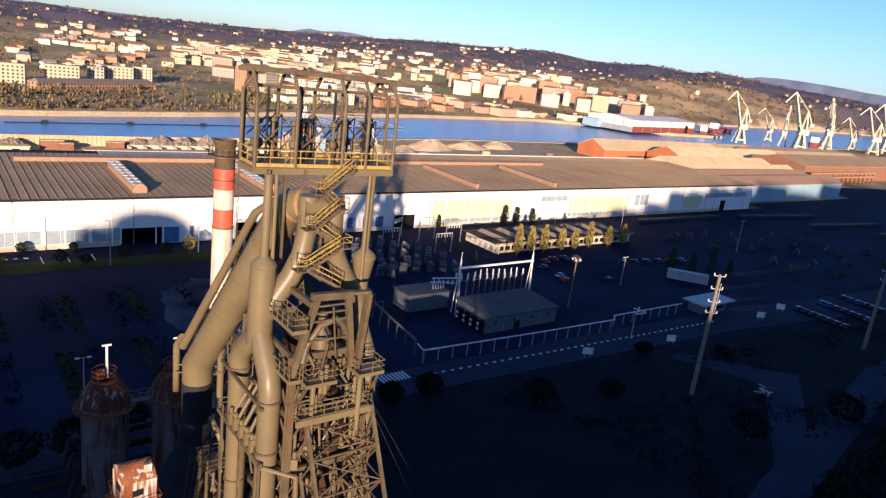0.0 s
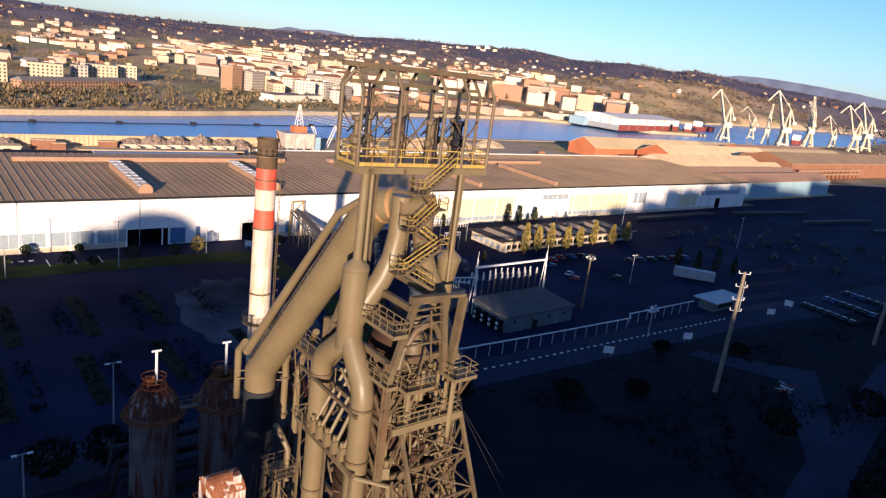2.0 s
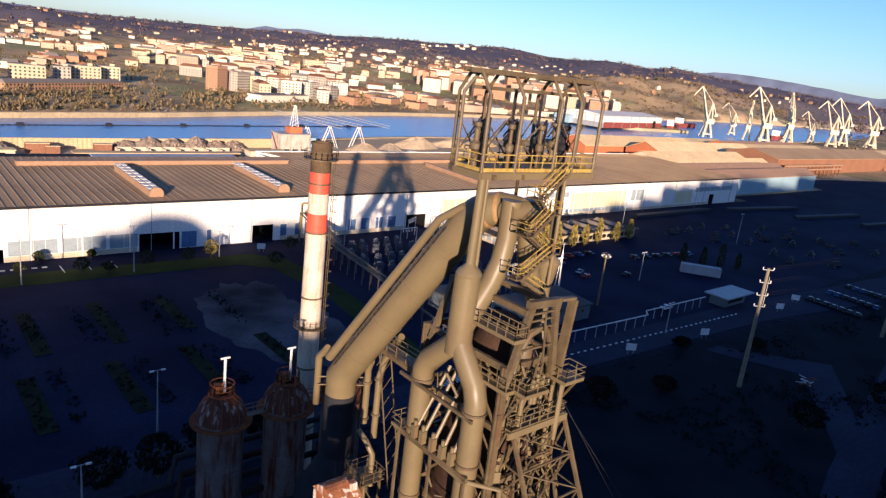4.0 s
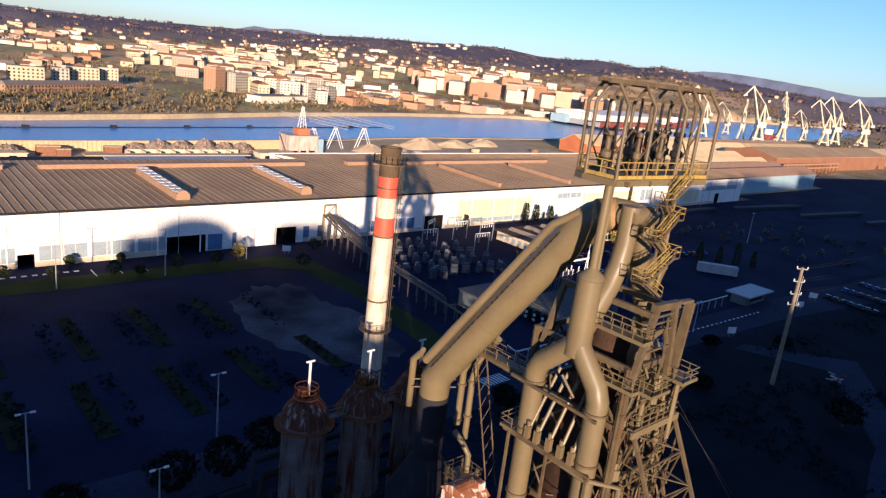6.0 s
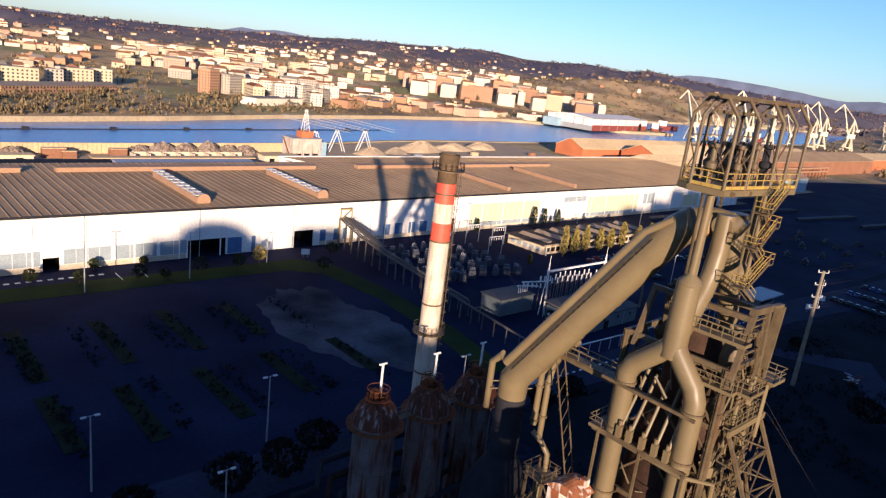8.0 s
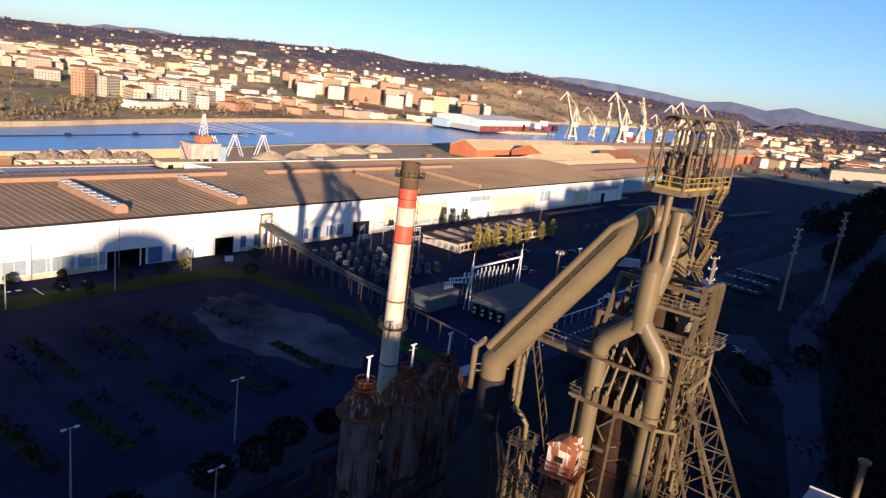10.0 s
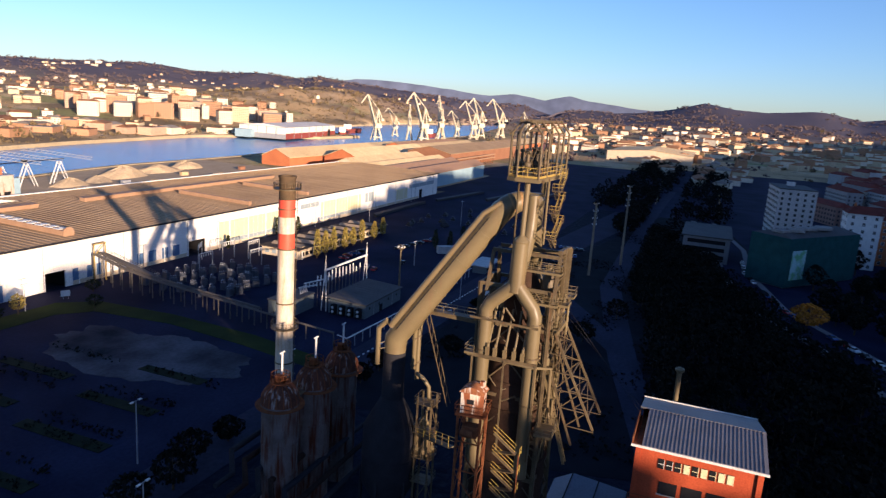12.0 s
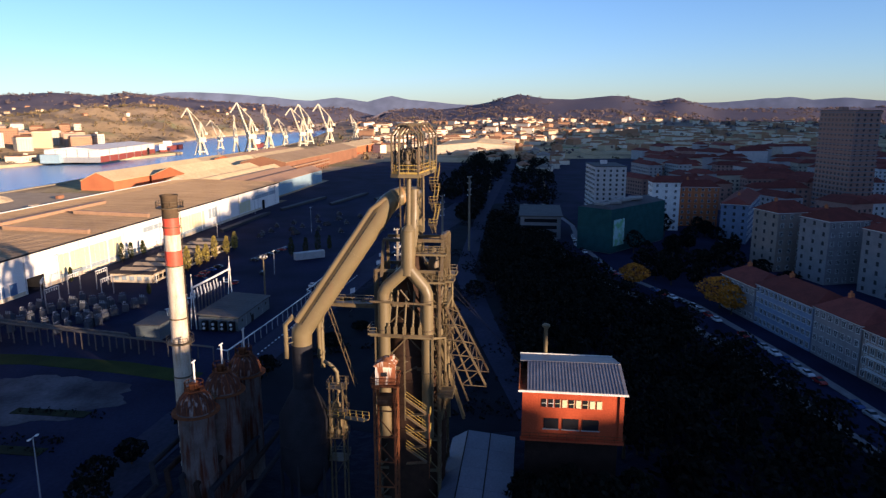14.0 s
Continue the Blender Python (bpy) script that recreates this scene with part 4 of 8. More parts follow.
tpart("cage_rail", M().beam((19.0, 50.95, 64.5), (32.6, 49.95, 64.5), 0.26, 0.34))
tpart("cage_rail", M().beam((19.8, 52.5, 64.5), (32.6, 52.3, 64.5), 0.26, 0.34))
tpart("cage_rail", M().beam((20.0, 51.5, 63.3), (32.2, 51.2, 63.3), 0.2, 0.26))
for x in (20.6, 24.0, 28.0, 31.6):
    tpart("cage_tie", M().beam((x, 50.2, 64.3), (x, 52.5, 64.3), 0.16, 0.2))
for k in range(4):
    (xa, ya), (xb, yb) = back[k], back[k + 1]
    tpart("cage_brace", M().beam((xa, ya, 57.6), (xb, yb, 61.2), 0.09).beam((xb, yb, 57.6), (xa, ya, 61.2), 0.09).beam((xa, ya, 61.2), (xb, yb, 61.2), 0.1))
for k in (0, 1, 3):
    (xa, ya), (xb, yb) = front[k], front[k + 1]
    tpart("cage_brace", M().beam((xa, ya + 1.6, 57.6), (xb, yb + 1.6, 61.0), 0.1).beam((xb, yb + 1.6, 57.6), (xa, ya + 1.6, 61.0), 0.08))
for x in (21.6, 24.4, 27.4, 30.4):
    tpart("inner_post", M().tube([(x, 51.4, 57.3), (x, 51.4, 63.3)], 0.11, 8), DARK_STEEL, smooth=True)
for x, y, s in ((20.8, 51.4, 0.9), (22.6, 52.6, 0.8), (24.2, 51.0, 0.7), (25.6, 52.6, 0.9), (28.2, 51.8, 0.9), (30.6, 51.2, 1.0), (31.2, 52.8, 0.8), (27.0, 50.6, 0.6), (23.4, 50.4, 0.6), (29.4, 52.8, 0.8)):
    tpart("bleeder_valve", M().lathe(x, y, [(0.3 * s, 57.45), (0.3 * s, 58.6), (0.55 * s, 58.8), (0.55 * s, 59.2), (0.25 * s, 59.4), (0.25 * s, 60.4), (0.5 * s, 60.5), (0.5 * s, 60.8)], 12), STEEL_FRAME if s < 1 else DARK_STEEL, "bleeder valve on the top platform", True)
    tpart("valve_lever", M().beam((x - 0.8, y, 59.6), (x + 0.9, y + 0.3, 61.0), 0.1).beam((x + 0.9, y + 0.3, 61.0), (x + 0.9, y + 0.3, 57.5), 0.08), DARK_STEEL)
# downcomer, its walkway and side pipe
dc = [(22.6, 69.4, 29.4), (22.6, 69.3, 31.6), (22.75, 68.4, 33.0), (25.25, 56.4, 50.8)]
bend = [(25.4, 55.6, 51.95), (25.6, 54.8, 52.7), (25.9, 54.0, 53.2), (26.3, 53.2, 53.45), (26.8, 52.3, 53.5), (27.0, 51.3, 53.5)]
tpart("downcomer", M().tube(dc + bend, [1.62] * 4 + [1.6, 1.55, 1.48, 1.4, 1.3, 1.2], 32), STEEL_TAN, "wide tan downcomer bent over at its head", True)
# Ochre of the bend's shaded inner curve put into two bands.
tpart("bend_band", M().tube([(25.75, 54.4, 52.98), (25.85, 54.15, 53.12)], 1.56, 32).tube([(26.2, 53.4, 53.4), (26.35, 53.1, 53.46)], 1.44, 32), BEND_OCHRE, "bands in the ochre of the shaded bend")
tpart("cross_header", M().tube([(25.0, 51.3, 53.6), (28.6, 51.3, 53.6)], 0.95, 24), STEEL_TAN, "short header between the uptakes", True)
for t in (0.12, 0.38, 0.64, 0.88):
    p, q = Vector(dc[2]).lerp(Vector(dc[3]), t - 0.006), Vector(dc[2]).lerp(Vector(dc[3]), t + 0.006)
    tpart("downcomer_band", M().tube([p, q], 1.67, 28), STEEL_TAN)
off = Vector((-1.72, 1.2, 0.8))
side = [Vector(p) + off for p in (dc[2], dc[3])]
tpart("side_pipe", M().tube([(20.9, 71.4, 27.6), (20.9, 71.4, 33.2), (21.1, 70.2, 34.5), side[0], side[1], (24.35, 55.5, 53.2)], 0.36, 14), STEEL_TAN, "slim pipe beside the downcomer", True)
a, b = Vector(dc[2]) + Vector((-1.57, 0.42, 0.28)), Vector(dc[3]) + Vector((-1.57, 0.42, 0.28))
tpart("cleat_row", M().beam(a, b, 0.08, 0.08), DARK_STEEL)
for k in range(26):
    p = a.lerp(b, (k + 0.5) / 26)
    tpart("cleat", M().beam(p + Vector((-0.08, 0, 0)), p + Vector((0.2, 0, 0)), 0.13, 0.2), DARK_STEEL)
for pts in ([(26.0, 64.2, 37.4), (26.6, 66.4, 34.9), (26.2, 67.0, 33.2), (25.8, 67.0, 31.6), (25.8, 67.0, 24.4)], [(24.0, 66.2, 34.2), (24.2, 66.9, 33.0), (24.3, 67.0, 32.0), (24.3, 67.0, 26.6)]):
    tpart("drop_pipe", M().tube(pts, 0.36, 12), STEEL_TAN, "tan drop pipe", True)
    for z in (31.4, 27.2):
        tpart("pipe_collar", M().lathe(pts[-1][0], 67.0, [(0.34, z - 0.12), (0.5, z - 0.12), (0.5, z + 0.12), (0.34, z + 0.12)], 12), STEEL_FRAME)
tpart("clamp", M().beam((20.6, 71.2, 31.0), (25.2, 68.6, 31.0), 0.12).beam((20.6, 70.9, 30.2), (25.0, 68.4, 30.2), 0.12), STEEL_TAN)
# short bridge from the downcomer to the legs
tpart("bridge_deck", M().box(24.4, 58.0, 35.9, 25.8, 66.0, 36.05), STEEL_FRAME)
tpart("bridge_railing", M().rail([(24.4, 58.0, 36), (24.4, 66.0, 36)]).rail([(25.8, 58.0, 36), (25.8, 66.0, 36)]), STEEL_TAN)
tpart("bridge_girder", M().beam((24.4, 57.0, 35.6), (24.4, 66.2, 35.8), 0.2, 0.45).beam((25.8, 57.0, 35.6), (25.8, 66.2, 35.8), 0.2, 0.45))
for s in (24.4, 25.8):
    tpart("bridge_prop", M().beam((s, 65.6, 35.6), (s - 0.6, 61.0, 22.0), 0.11))
for k in range(9):
    z = 23 + 1.4 * k
    y = 61.0 + 4.6 * (z - 22) / 13.6
    tpart("prop_lacing", M().beam((23.9, y, z), (25.6, y + 0.45, z + 1.4), 0.06))

# ---- dust catcher ----
dust = thing("dust_catcher", (22.6, 69.4, 0), "dark sooty dust catcher vessel below the downcomer", "dust catcher")
part("neck", M().lathe(22.6, 69.4, [(1.66, 29.5), (1.66, 22.0)][::-1], 28), DARK_STEEL, dust, smooth=True)
part("vessel", M().lathe(22.6, 69.4, [(1.0, 3.0), (4.2, 8.5), (4.2, 17.5), (1.66, 22.2)], 32), DARK_STEEL, dust, smooth=True)
for k in range(6):
    a = math.pi * k / 3
    part("leg", M().box(22.6 + 4.2 * math.cos(a) - 0.2, 69.4 + 4.2 * math.sin(a) - 0.2, 0, 22.6 + 4.2 * math.cos(a) + 0.2, 69.4 + 4.2 * math.sin(a) + 0.2, 10), DARK_STEEL, dust)
part("band", M().lathe(22.6, 69.4, [(4.15, 12.8), (4.32, 12.8), (4.32, 13.1), (4.15, 13.1)], 32), DARK_STEEL, dust)

# ---- valve tower between dust catcher and furnace ----
vt = thing("valve_tower", (22.7, 63.7, 0), "slim steel tower of pipes and valves with small balconies", "valve tower")
for x in (21.6, 23.8):
    for y in (62.6, 64.8):
        part("column", M().box(x - 0.12, y - 0.12, 0, x + 0.12, y + 0.12, 23.7), STEEL_FRAME, vt)
for z in (10, 14, 18, 22.6):
    part("floor", M().box(21.3, 62.2, z - 0.1, 24.1, 65.2, z), STEEL_FRAME, vt)
    part("railing", M().rail([(21.3, 62.2, z), (24.1, 62.2, z), (24.1, 65.2, z), (21.3, 65.2, z)], closed=True), STEEL_FRAME, vt)
    part("brace", M().beam((21.6, 62.6, z), (23.8, 62.6, z - 4), 0.1).beam((21.6, 64.8, z - 4), (21.6, 62.6, z), 0.1), STEEL_FRAME, vt)
for k in range(9):
    x, y, z = rng.uniform(21.6, 23.8), rng.uniform(62.6, 64.8), rng.choice((14, 18, 22))
    part("valve", M().lathe(x, y, [(0.2, z), (0.2, z + 0.8), (0.5, z + 0.9), (0.5, z + 1.5), (0.2, z + 1.7), (0.2, z + 3.2)], 10), STEEL_TAN, vt, smooth=True)
part("bent_pipe", M().tube([(23.0, 66.0, 26.6), (23.2, 64.8, 25.9), (23.6, 64.0, 24.6), (23.6, 63.8, 21.0)], 0.3, 12), STEEL_TAN, vt, smooth=True)
wk = thing("catwalk", (21, 62, 17), "lit steel catwalk with railings from the valve tower", "catwalk")
part("deck", M().beam((22.8, 65.4, 17.2), (18.0, 57.8, 19.0), 1.1, 0.15), STEEL_FRAME, wk)
part("railing", M().rail([(22.3, 65.7, 17.3), (17.5, 58.1, 19.1)]).rail([(23.3, 65.1, 17.3), (18.5, 57.5, 19.1)]), STEEL_YELLOW, wk)

# ---- rusty winding cabin on its steel stand ----
cab = thing("winding_cabin", (12.4, 53.4, 0), "small rusty white-painted cabin high on a steel stand", "cabin")
CABIN = mat("peeling_white_paint_on_rust", (0.68, 0.63, 0.55), (0.5, 0.42, 0.33), 0.7, 0, 0.8, 5, 0.15, (0.22, 0.07, 0.025), 1.3, cut=(0.45, 0.55))
part("wall", M().rbox(12.4, 53.4, 28.0, 2.5, 2.9, 2.7, 0.15), CABIN, cab)
RUSTROOF = mat("peeling_rusty_roof", (0.34, 0.14, 0.06), (0.17, 0.06, 0.028), 0.85, 0, 1.1, 6, 0.2, (0.55, 0.47, 0.4), 2.2, cut=(0.56, 0.66))
arcc = [(-1.6 + 3.2 * k / 10, 0.85 * math.sin(math.pi * k / 10)) for k in range(11)]
part("roof", M().add([(12.4 - 1.35, 53.4 + a, 30.7 + z) for a, z in arcc] + [(12.4 + 1.35, 53.4 + a, 30.7 + z) for a, z in arcc], [(i, 11 + i, 12 + i, i + 1) for i in range(10)] + [tuple(range(11)), tuple(range(21, 10, -1))]), RUSTROOF, cab, "curved rusty sheet roof")
part("window", M().rbox(11.12, 53.4, 29.3, 0.08, 0.9, 0.6, 0.15), OPENING, cab)
part("window", M().rbox(12.3, 51.93, 29.3, 0.9, 0.08, 0.6, 0.15), OPENING, cab)
part("vent_box", M().rbox(13.2, 52.6, 31.1, 0.6, 0.6, 0.7), CABIN, cab)
for dx in (-1.3, 1.3):
    for dy in (-1.5, 1.5):
        part("leg", M().box(12.4 + dx - 0.14, 53.4 + dy - 0.14, 0, 12.4 + dx + 0.14, 53.4 + dy + 0.14, 28.0), RUST, cab)
for z in (4, 8, 12, 16, 20, 24):
    part("brace", M().beam((11.1, 51.9, z), (13.7, 51.9, z + 3.6), 0.12).beam((11.1, 51.9, z), (11.1, 54.9, z + 3.6), 0.12).beam((11.1, 54.9, z), (13.7, 54.9, z + 3.6), 0.12), RUST, cab)
    part("girder", M().beam((11.1, 51.9, z), (13.7, 51.9, z), 0.16).beam((11.1, 54.9, z), (11.1, 51.9, z), 0.16), RUST, cab)
part("machine", M().rbox(11.3, 53.2, 25.0, 1.4, 2.0, 1.5, 0.1).tube([(10.5, 52.6, 25.6), (10.5, 54.2, 25.6)], 0.5, 12), RUST, cab)
part("floor_plate", M().rbox(12.4, 53.4, 27.75, 3.6, 4.0, 0.25, 0.15), RUST, cab)
part("balcony_rail", M().rail([(10.7, 51.5, 28.0), (14.1, 51.5, 28.0), (14.1, 55.3, 28.0), (10.7, 55.3, 28.0)], closed=True), RUST, cab)
for k in range(4):
    z = 24.5 - 2.6 * k
    part("stair_flight", M().beam((14.5, 50.9, z), (14.5, 47.8, z - 2.2), 0.7, 0.12).beam((14.5, 47.8, z - 2.2), (14.5, 50.9, z - 2.6), 0.7, 0.1), STEEL_FRAME, cab)
    part("handrail", M().beam((14.1, 50.9, z + 1), (14.1, 47.8, z - 1.2), 0.06).beam((14.9, 50.9, z + 1), (14.9, 47.8, z - 1.2), 0.06).beam((14.1, 50.9, z + .5), (14.1, 47.8, z - 1.7), 0.045).rail([(14.1, 47.2, z - 2.2), (14.9, 47.2, z - 2.2)]), STEEL_YELLOW, cab)
    part("post", M().beam((14.5, 47.4, z - 2.2), (14.5, 47.4, z - 4.8), 0.12), RUST, cab)
# slender skip-hoist ropes
rope = thing("hoist_rope", (27, 46, 40), "thin steel ropes slanting from the furnace to the winder house", "rope")
for k, x in enumerate((29.2, 30.4)):
    part("strand", M().tube([(x, 45.6, 38.4 - 1.6 * k), (33.4 + 2.2 * k, 34.3, 23.6 - 0.2 * k)], 0.022, 5), DARK_STEEL, rope)

# ---- car park, lawns and roads before the hall ----
rng = random.Random(21)
sheet("lawn", [(-120, 199), (68, 196), (76, 190), (79, 165), (76, 138), (72, 116), (79, 116), (84, 140), (86, 170), (84, 196), (76, 205), (-120, 209)], 0.10, LAWN, "strip of dark grass along the car park", "lawn")
patch = []
for k in range(56):
    a = 2 * math.pi * k / 56
    r = 1 + 0.32 * noise.noise((2.1 * math.cos(a), 2.1 * math.sin(a), 4.4)) + 0.14 * noise.noise((7 * math.cos(a), 7 * math.sin(a), 1.2))
    patch.append((59 + 15 * r * math.cos(a), 153 + 26 * r * math.sin(a)))
sheet("waste_ground", patch, 0.09, SOIL, "patch of pale bare soil with weeds", "waste ground")
sheet("meadow", [(84, 101), (190, 92), (420, 58), (420, -10), (60, 20), (50, 60), (60, 98)], 0.05, SHADE_GRASS, "rough grass beside the service road, blue shade in its colour", "meadow")
sheet("track", [(150, 92), (156, 92), (175, 70), (158, 60), (120, 40), (116, 44), (152, 66), (160, 72)], 0.11, SHADE_CONCRETE, "pale bent track in the grass", "track")
for x, y0, y1 in ((-22, 155, 178), (-6, 154, 180), (10, 155, 179), (24.5, 155, 180), (39.5, 157, 178), (-22, 126, 147), (-7, 128, 148), (5, 125, 146), (20, 125, 147), (35, 128, 148), (52, 130, 148)):
    bed = sheet("planted_bed", [(x - 1.6, y0), (x + 1.6, y0), (x + 1.6, y1), (x - 1.6, y1)], 0.16, BED, "narrow overgrown bed between parking bays", "planted bed")
mk = M()
for k in range(26):
    mk.box(-40 + k * 2.4, 209.6, 0.05, -40 + k * 2.4 + 1.2, 210.4, 0.12)
for x in (24, 30.4, 36.8):
    mk.box(x, 204, 0.05, x + 0.25, 210, 0.12)
for k in range(44):
    mk.box(84 + k * 2.4, 107.6 - k * 0.11, 0.06, 84 + k * 2.4 + 0.8, 107.95 - k * 0.11, 0.3)
for k in range(8):
    mk.box(74 + 0.9 * k, 108, 0.06, 74.5 + 0.9 * k, 111.5, 0.12)
for k in range(20):
    mk.box(86 + 17 * (k % 5), 98.5 - 2 * (k % 5), 0.06, 89 + 17 * (k % 5), 98.7 - 2 * (k % 5), 0.12)
tagged(part("road_marking", mk, PAINT), "white road markings and kerb blocks", "road marking", kind="structure")

# ---- lamp masts ----
def lamp_mast(x, y, h, heads=2):
    lm = thing("lamp_mast", (x, y, 0), "slim grey lamp mast with small heads", "lamp mast", "lamp masts")
    part("pole", M().tube([(x, y, 0), (x, y, h)], [0.16, 0.09], 8), STEEL_GREY, lm, smooth=True)
    arm = part("arm", M().beam((x - 0.9, y, h), (x + 0.9, y, h), 0.09), STEEL_GREY, lm)
    for s in (-1, 1)[:heads]:
        part("lamp_head", M().box(x + s * 0.9 - 0.35, y - 0.18, h - 0.12, x + s * 0.9 + 0.35, y + 0.18, h + 0.06), STEEL_WHITE, arm)


for x, y, h in ((13.3, 198, 13), (39.8, 199, 13), (66, 205, 8), (19, 116.4, 12), (-8, 117, 12), (110, 205, 12), (160, 214, 12), (230, 212, 12), (186.6, 137.7, 10), (256, 195, 11), (286, 154, 14), (4, 100, 9), (60, 112, 9), (150, 104, 9), (300, 214, 12), (350, 213, 12)):
    lamp_mast(x, y, h)

RACK = mat("dull_rack_steel", (0.11, 0.10, 0.09), (0.07, 0.062, 0.055), 0.7, 0, 0.6, 6, 0.1)
# ---- pipe rack from the hall to the service road ----
rack = thing("pipe_rack", (92, 160, 0), "long low steel pipe rack on slim posts", "pipe rack")
PIPE_Z = [(214, 9.5), (200, 7.0), (185, 5.6), (113, 3.4)]
ysr = [214 - 4.6 * k for k in range(23)]
for k, y in enumerate(ysr):
    z = lerp_list([(a, b) for a, b in reversed(PIPE_Z)], y)
    x = 97.5 - (214 - y) * 0.1
    part("post", M().box(x - 0.12, y - 0.12, 0, x + 0.12, y + 0.12, z), RACK, rack)
    if y > 140:
        part("post", M().box(x + 3.0, y - 0.12, 0, x + 3.24, y + 0.12, z), RACK, rack)
        part("crosshead", M().beam((x, y, z), (x + 3.2, y, z), 0.2, 0.25), RACK, rack)
for dx, r, z0, mt in ((0.1, 0.3, 0.3, RACK), (1.2, 0.22, 0.25, RACK), (2.3, 0.35, 0.4, RACK)):
    end = -1 if dx < 1 else -7
    part("pipe", M().tube([(97.5 - (214 - y) * 0.1 + dx, y, lerp_list([(a, b) for a, b in reversed(PIPE_Z)], y) + z0) for y in ysr[:end]], r, 8), mt, rack, smooth=True)
part("walkway", M().add([(99.5, 214, 9.6), (102.5, 214, 9.6), (99.8, 190, 6.2), (96.8, 190, 6.2)], [(0, 1, 2, 3)]).rail([(99.5, 214, 9.6), (96.8, 190, 6.2)]).rail([(102.5, 214, 9.6), (99.8, 190, 6.2)]), RACK, rack)
part("head_frame", M().box(97.5, 213.5, 0, 97.8, 213.8, 13).box(102, 213.5, 0, 102.3, 213.8, 13).beam((97.5, 213.6, 13), (102.3, 213.6, 13), 0.4).beam((97.5, 213.6, 9), (102.3, 213.6, 13), 0.2), STEEL_YELLOW, rack)
fence = thing("pipe_line", (86.5, 113, 0), "white pipe carried on posts round the substation", "pipe line")
pl = [(87.2, 113, 3.3), (120, 111.4, 3.2), (150, 110.2, 3.2), (152.5, 112.5, 3.2), (184, 112.0, 3.2)]
part("pipe", M().tube([(87.4, 116, 3.7)] + pl, 0.16, 8), STEEL_WHITE, fence, smooth=True)
for k in range(24):
    x = 87.2 + 4.1 * k
    y = lerp_list([(p[0], p[1]) for p in pl], x)
    part("post", M().box(x - 0.09, y - 0.09, 0, x + 0.09, y + 0.09, 3.2), STEEL_GREY, fence)

# ---- substation ----
SUB = mat("grey_green_cladding", (0.12, 0.145, 0.155), (0.085, 0.105, 0.115), 0.6, 0, 0.2, 3, 0.1)
SUBROOF = mat("dull_grey_roof_sheet", (0.10, 0.10, 0.10), (0.07, 0.07, 0.072), 0.75, 0, 0.15, 2, 0.1)
sub = thing("substation_building", (125, 127, 0), "low grey-green substation building with a ribbed roof and fans", "substation")
part("wall", M().box(112.8, 121.2, 0, 138.1, 134.0, 4.2), SUB, sub)
for k in range(12):
    a, b = 112.3 + 2.196 * k, 112.3 + 2.196 * (k + 1)
    part("roof_panel", M().add([(a, 120.7, 4.2), (b - 0.12, 120.7, 4.2), (b - 0.12, 134.5, 5.0), (a, 134.5, 5.0), (a, 120.7, 4.6), (b - 0.12, 120.7, 4.6), (b - 0.12, 134.5, 5.4), (a, 134.5, 5.4)], [(4, 5, 6, 7), (0, 1, 5, 4), (1, 2, 6, 5), (2, 3, 7, 6), (3, 0, 4, 7)]), SUBROOF, sub)
for k in range(4):
    y = 122.9 + 2.9 * k
    fan = part("cooling_fan", M().box(111.2, y - 0.75, 0.2, 112.75, y + 0.75, 3.2), OPENING, sub, "dark fan bay")
    for z in (1.2, 2.5):
        part("fan_motor", M().tube([(111.0, y, z), (111.35, y, z)], 0.42, 12), STEEL_WHITE, fan)
for x in (115.5, 122, 128.5, 134.5):
    part("window", M().box(x, 121.1, 2.4, x + 0.6, 121.19, 3.1), OPENING, sub)
part("door", M().box(122.5, 121.08, 0, 124.5, 121.19, 2.3), OPENING, sub)
part("downpipe", M().box(118.5, 121.05, 0, 118.65, 121.19, 4.2).box(131.5, 121.05, 0, 131.65, 121.19, 4.2), STEEL_GREY, sub)

gant = thing("busbar_gantry", (127, 136, 0), "white steel busbar gantry over switchgear", "gantry")
for x in (113.9, 140.8):
    for dy, dx in ((-0.9, -0.6), (0.9, -0.6), (0, 1.1)):
        part("leg", M().beam((x + dx, 136 + dy, 0), (x, 136, 15.5), 0.22), STEEL_WHITE, gant)
    part("spike", M().tube([(x, 136, 15), (x, 136, 17.5)], 0.06, 6), STEEL_WHITE, gant)
part("beam", M().beam((113.5, 136, 13.0), (141.2, 136, 13.0), 0.45, 0.5), STEEL_WHITE, gant)
part("side_beam", M().beam((113.9, 136, 10.2), (107.5, 139.5, 9.6), 0.3), STEEL_WHITE, gant)
for k in range(6):
    part("insulator", M().lathe(108 + k * 1.1, 139.2 - k * 0.6, [(0.12, 8.2), (0.25, 8.4), (0.12, 8.6), (0.25, 8.8), (0.12, 9.0), (0.25, 9.2), (0.1, 9.5)], 8), STEEL_WHITE, gant)
CERAMIC = mat("white_porcelain", (0.75, 0.74, 0.7), (0.6, 0.58, 0.55), 0.25)
switch = thing("switchgear_post", (116, 137.5, 0), "slim switchgear post with white insulators", "switchgear", "switchgear posts under the gantry")
part("post", M().beam((116, 137.5, 0), (116, 137.5, 8.6), 0.16), RACK, switch)
part("insulator", M().lathe(116, 137.5, [(0.1, 8.6), (0.26, 8.8), (0.12, 9.0), (0.26, 9.2), (0.12, 9.4), (0.26, 9.6), (0.12, 9.8), (0.26, 10.0), (0.08, 10.3)], 10), CERAMIC, switch, "white porcelain insulator")
part("arm", M().beam((115.3, 137.5, 8.4), (116.7, 137.5, 8.9), 0.12), STEEL_GREY, switch)
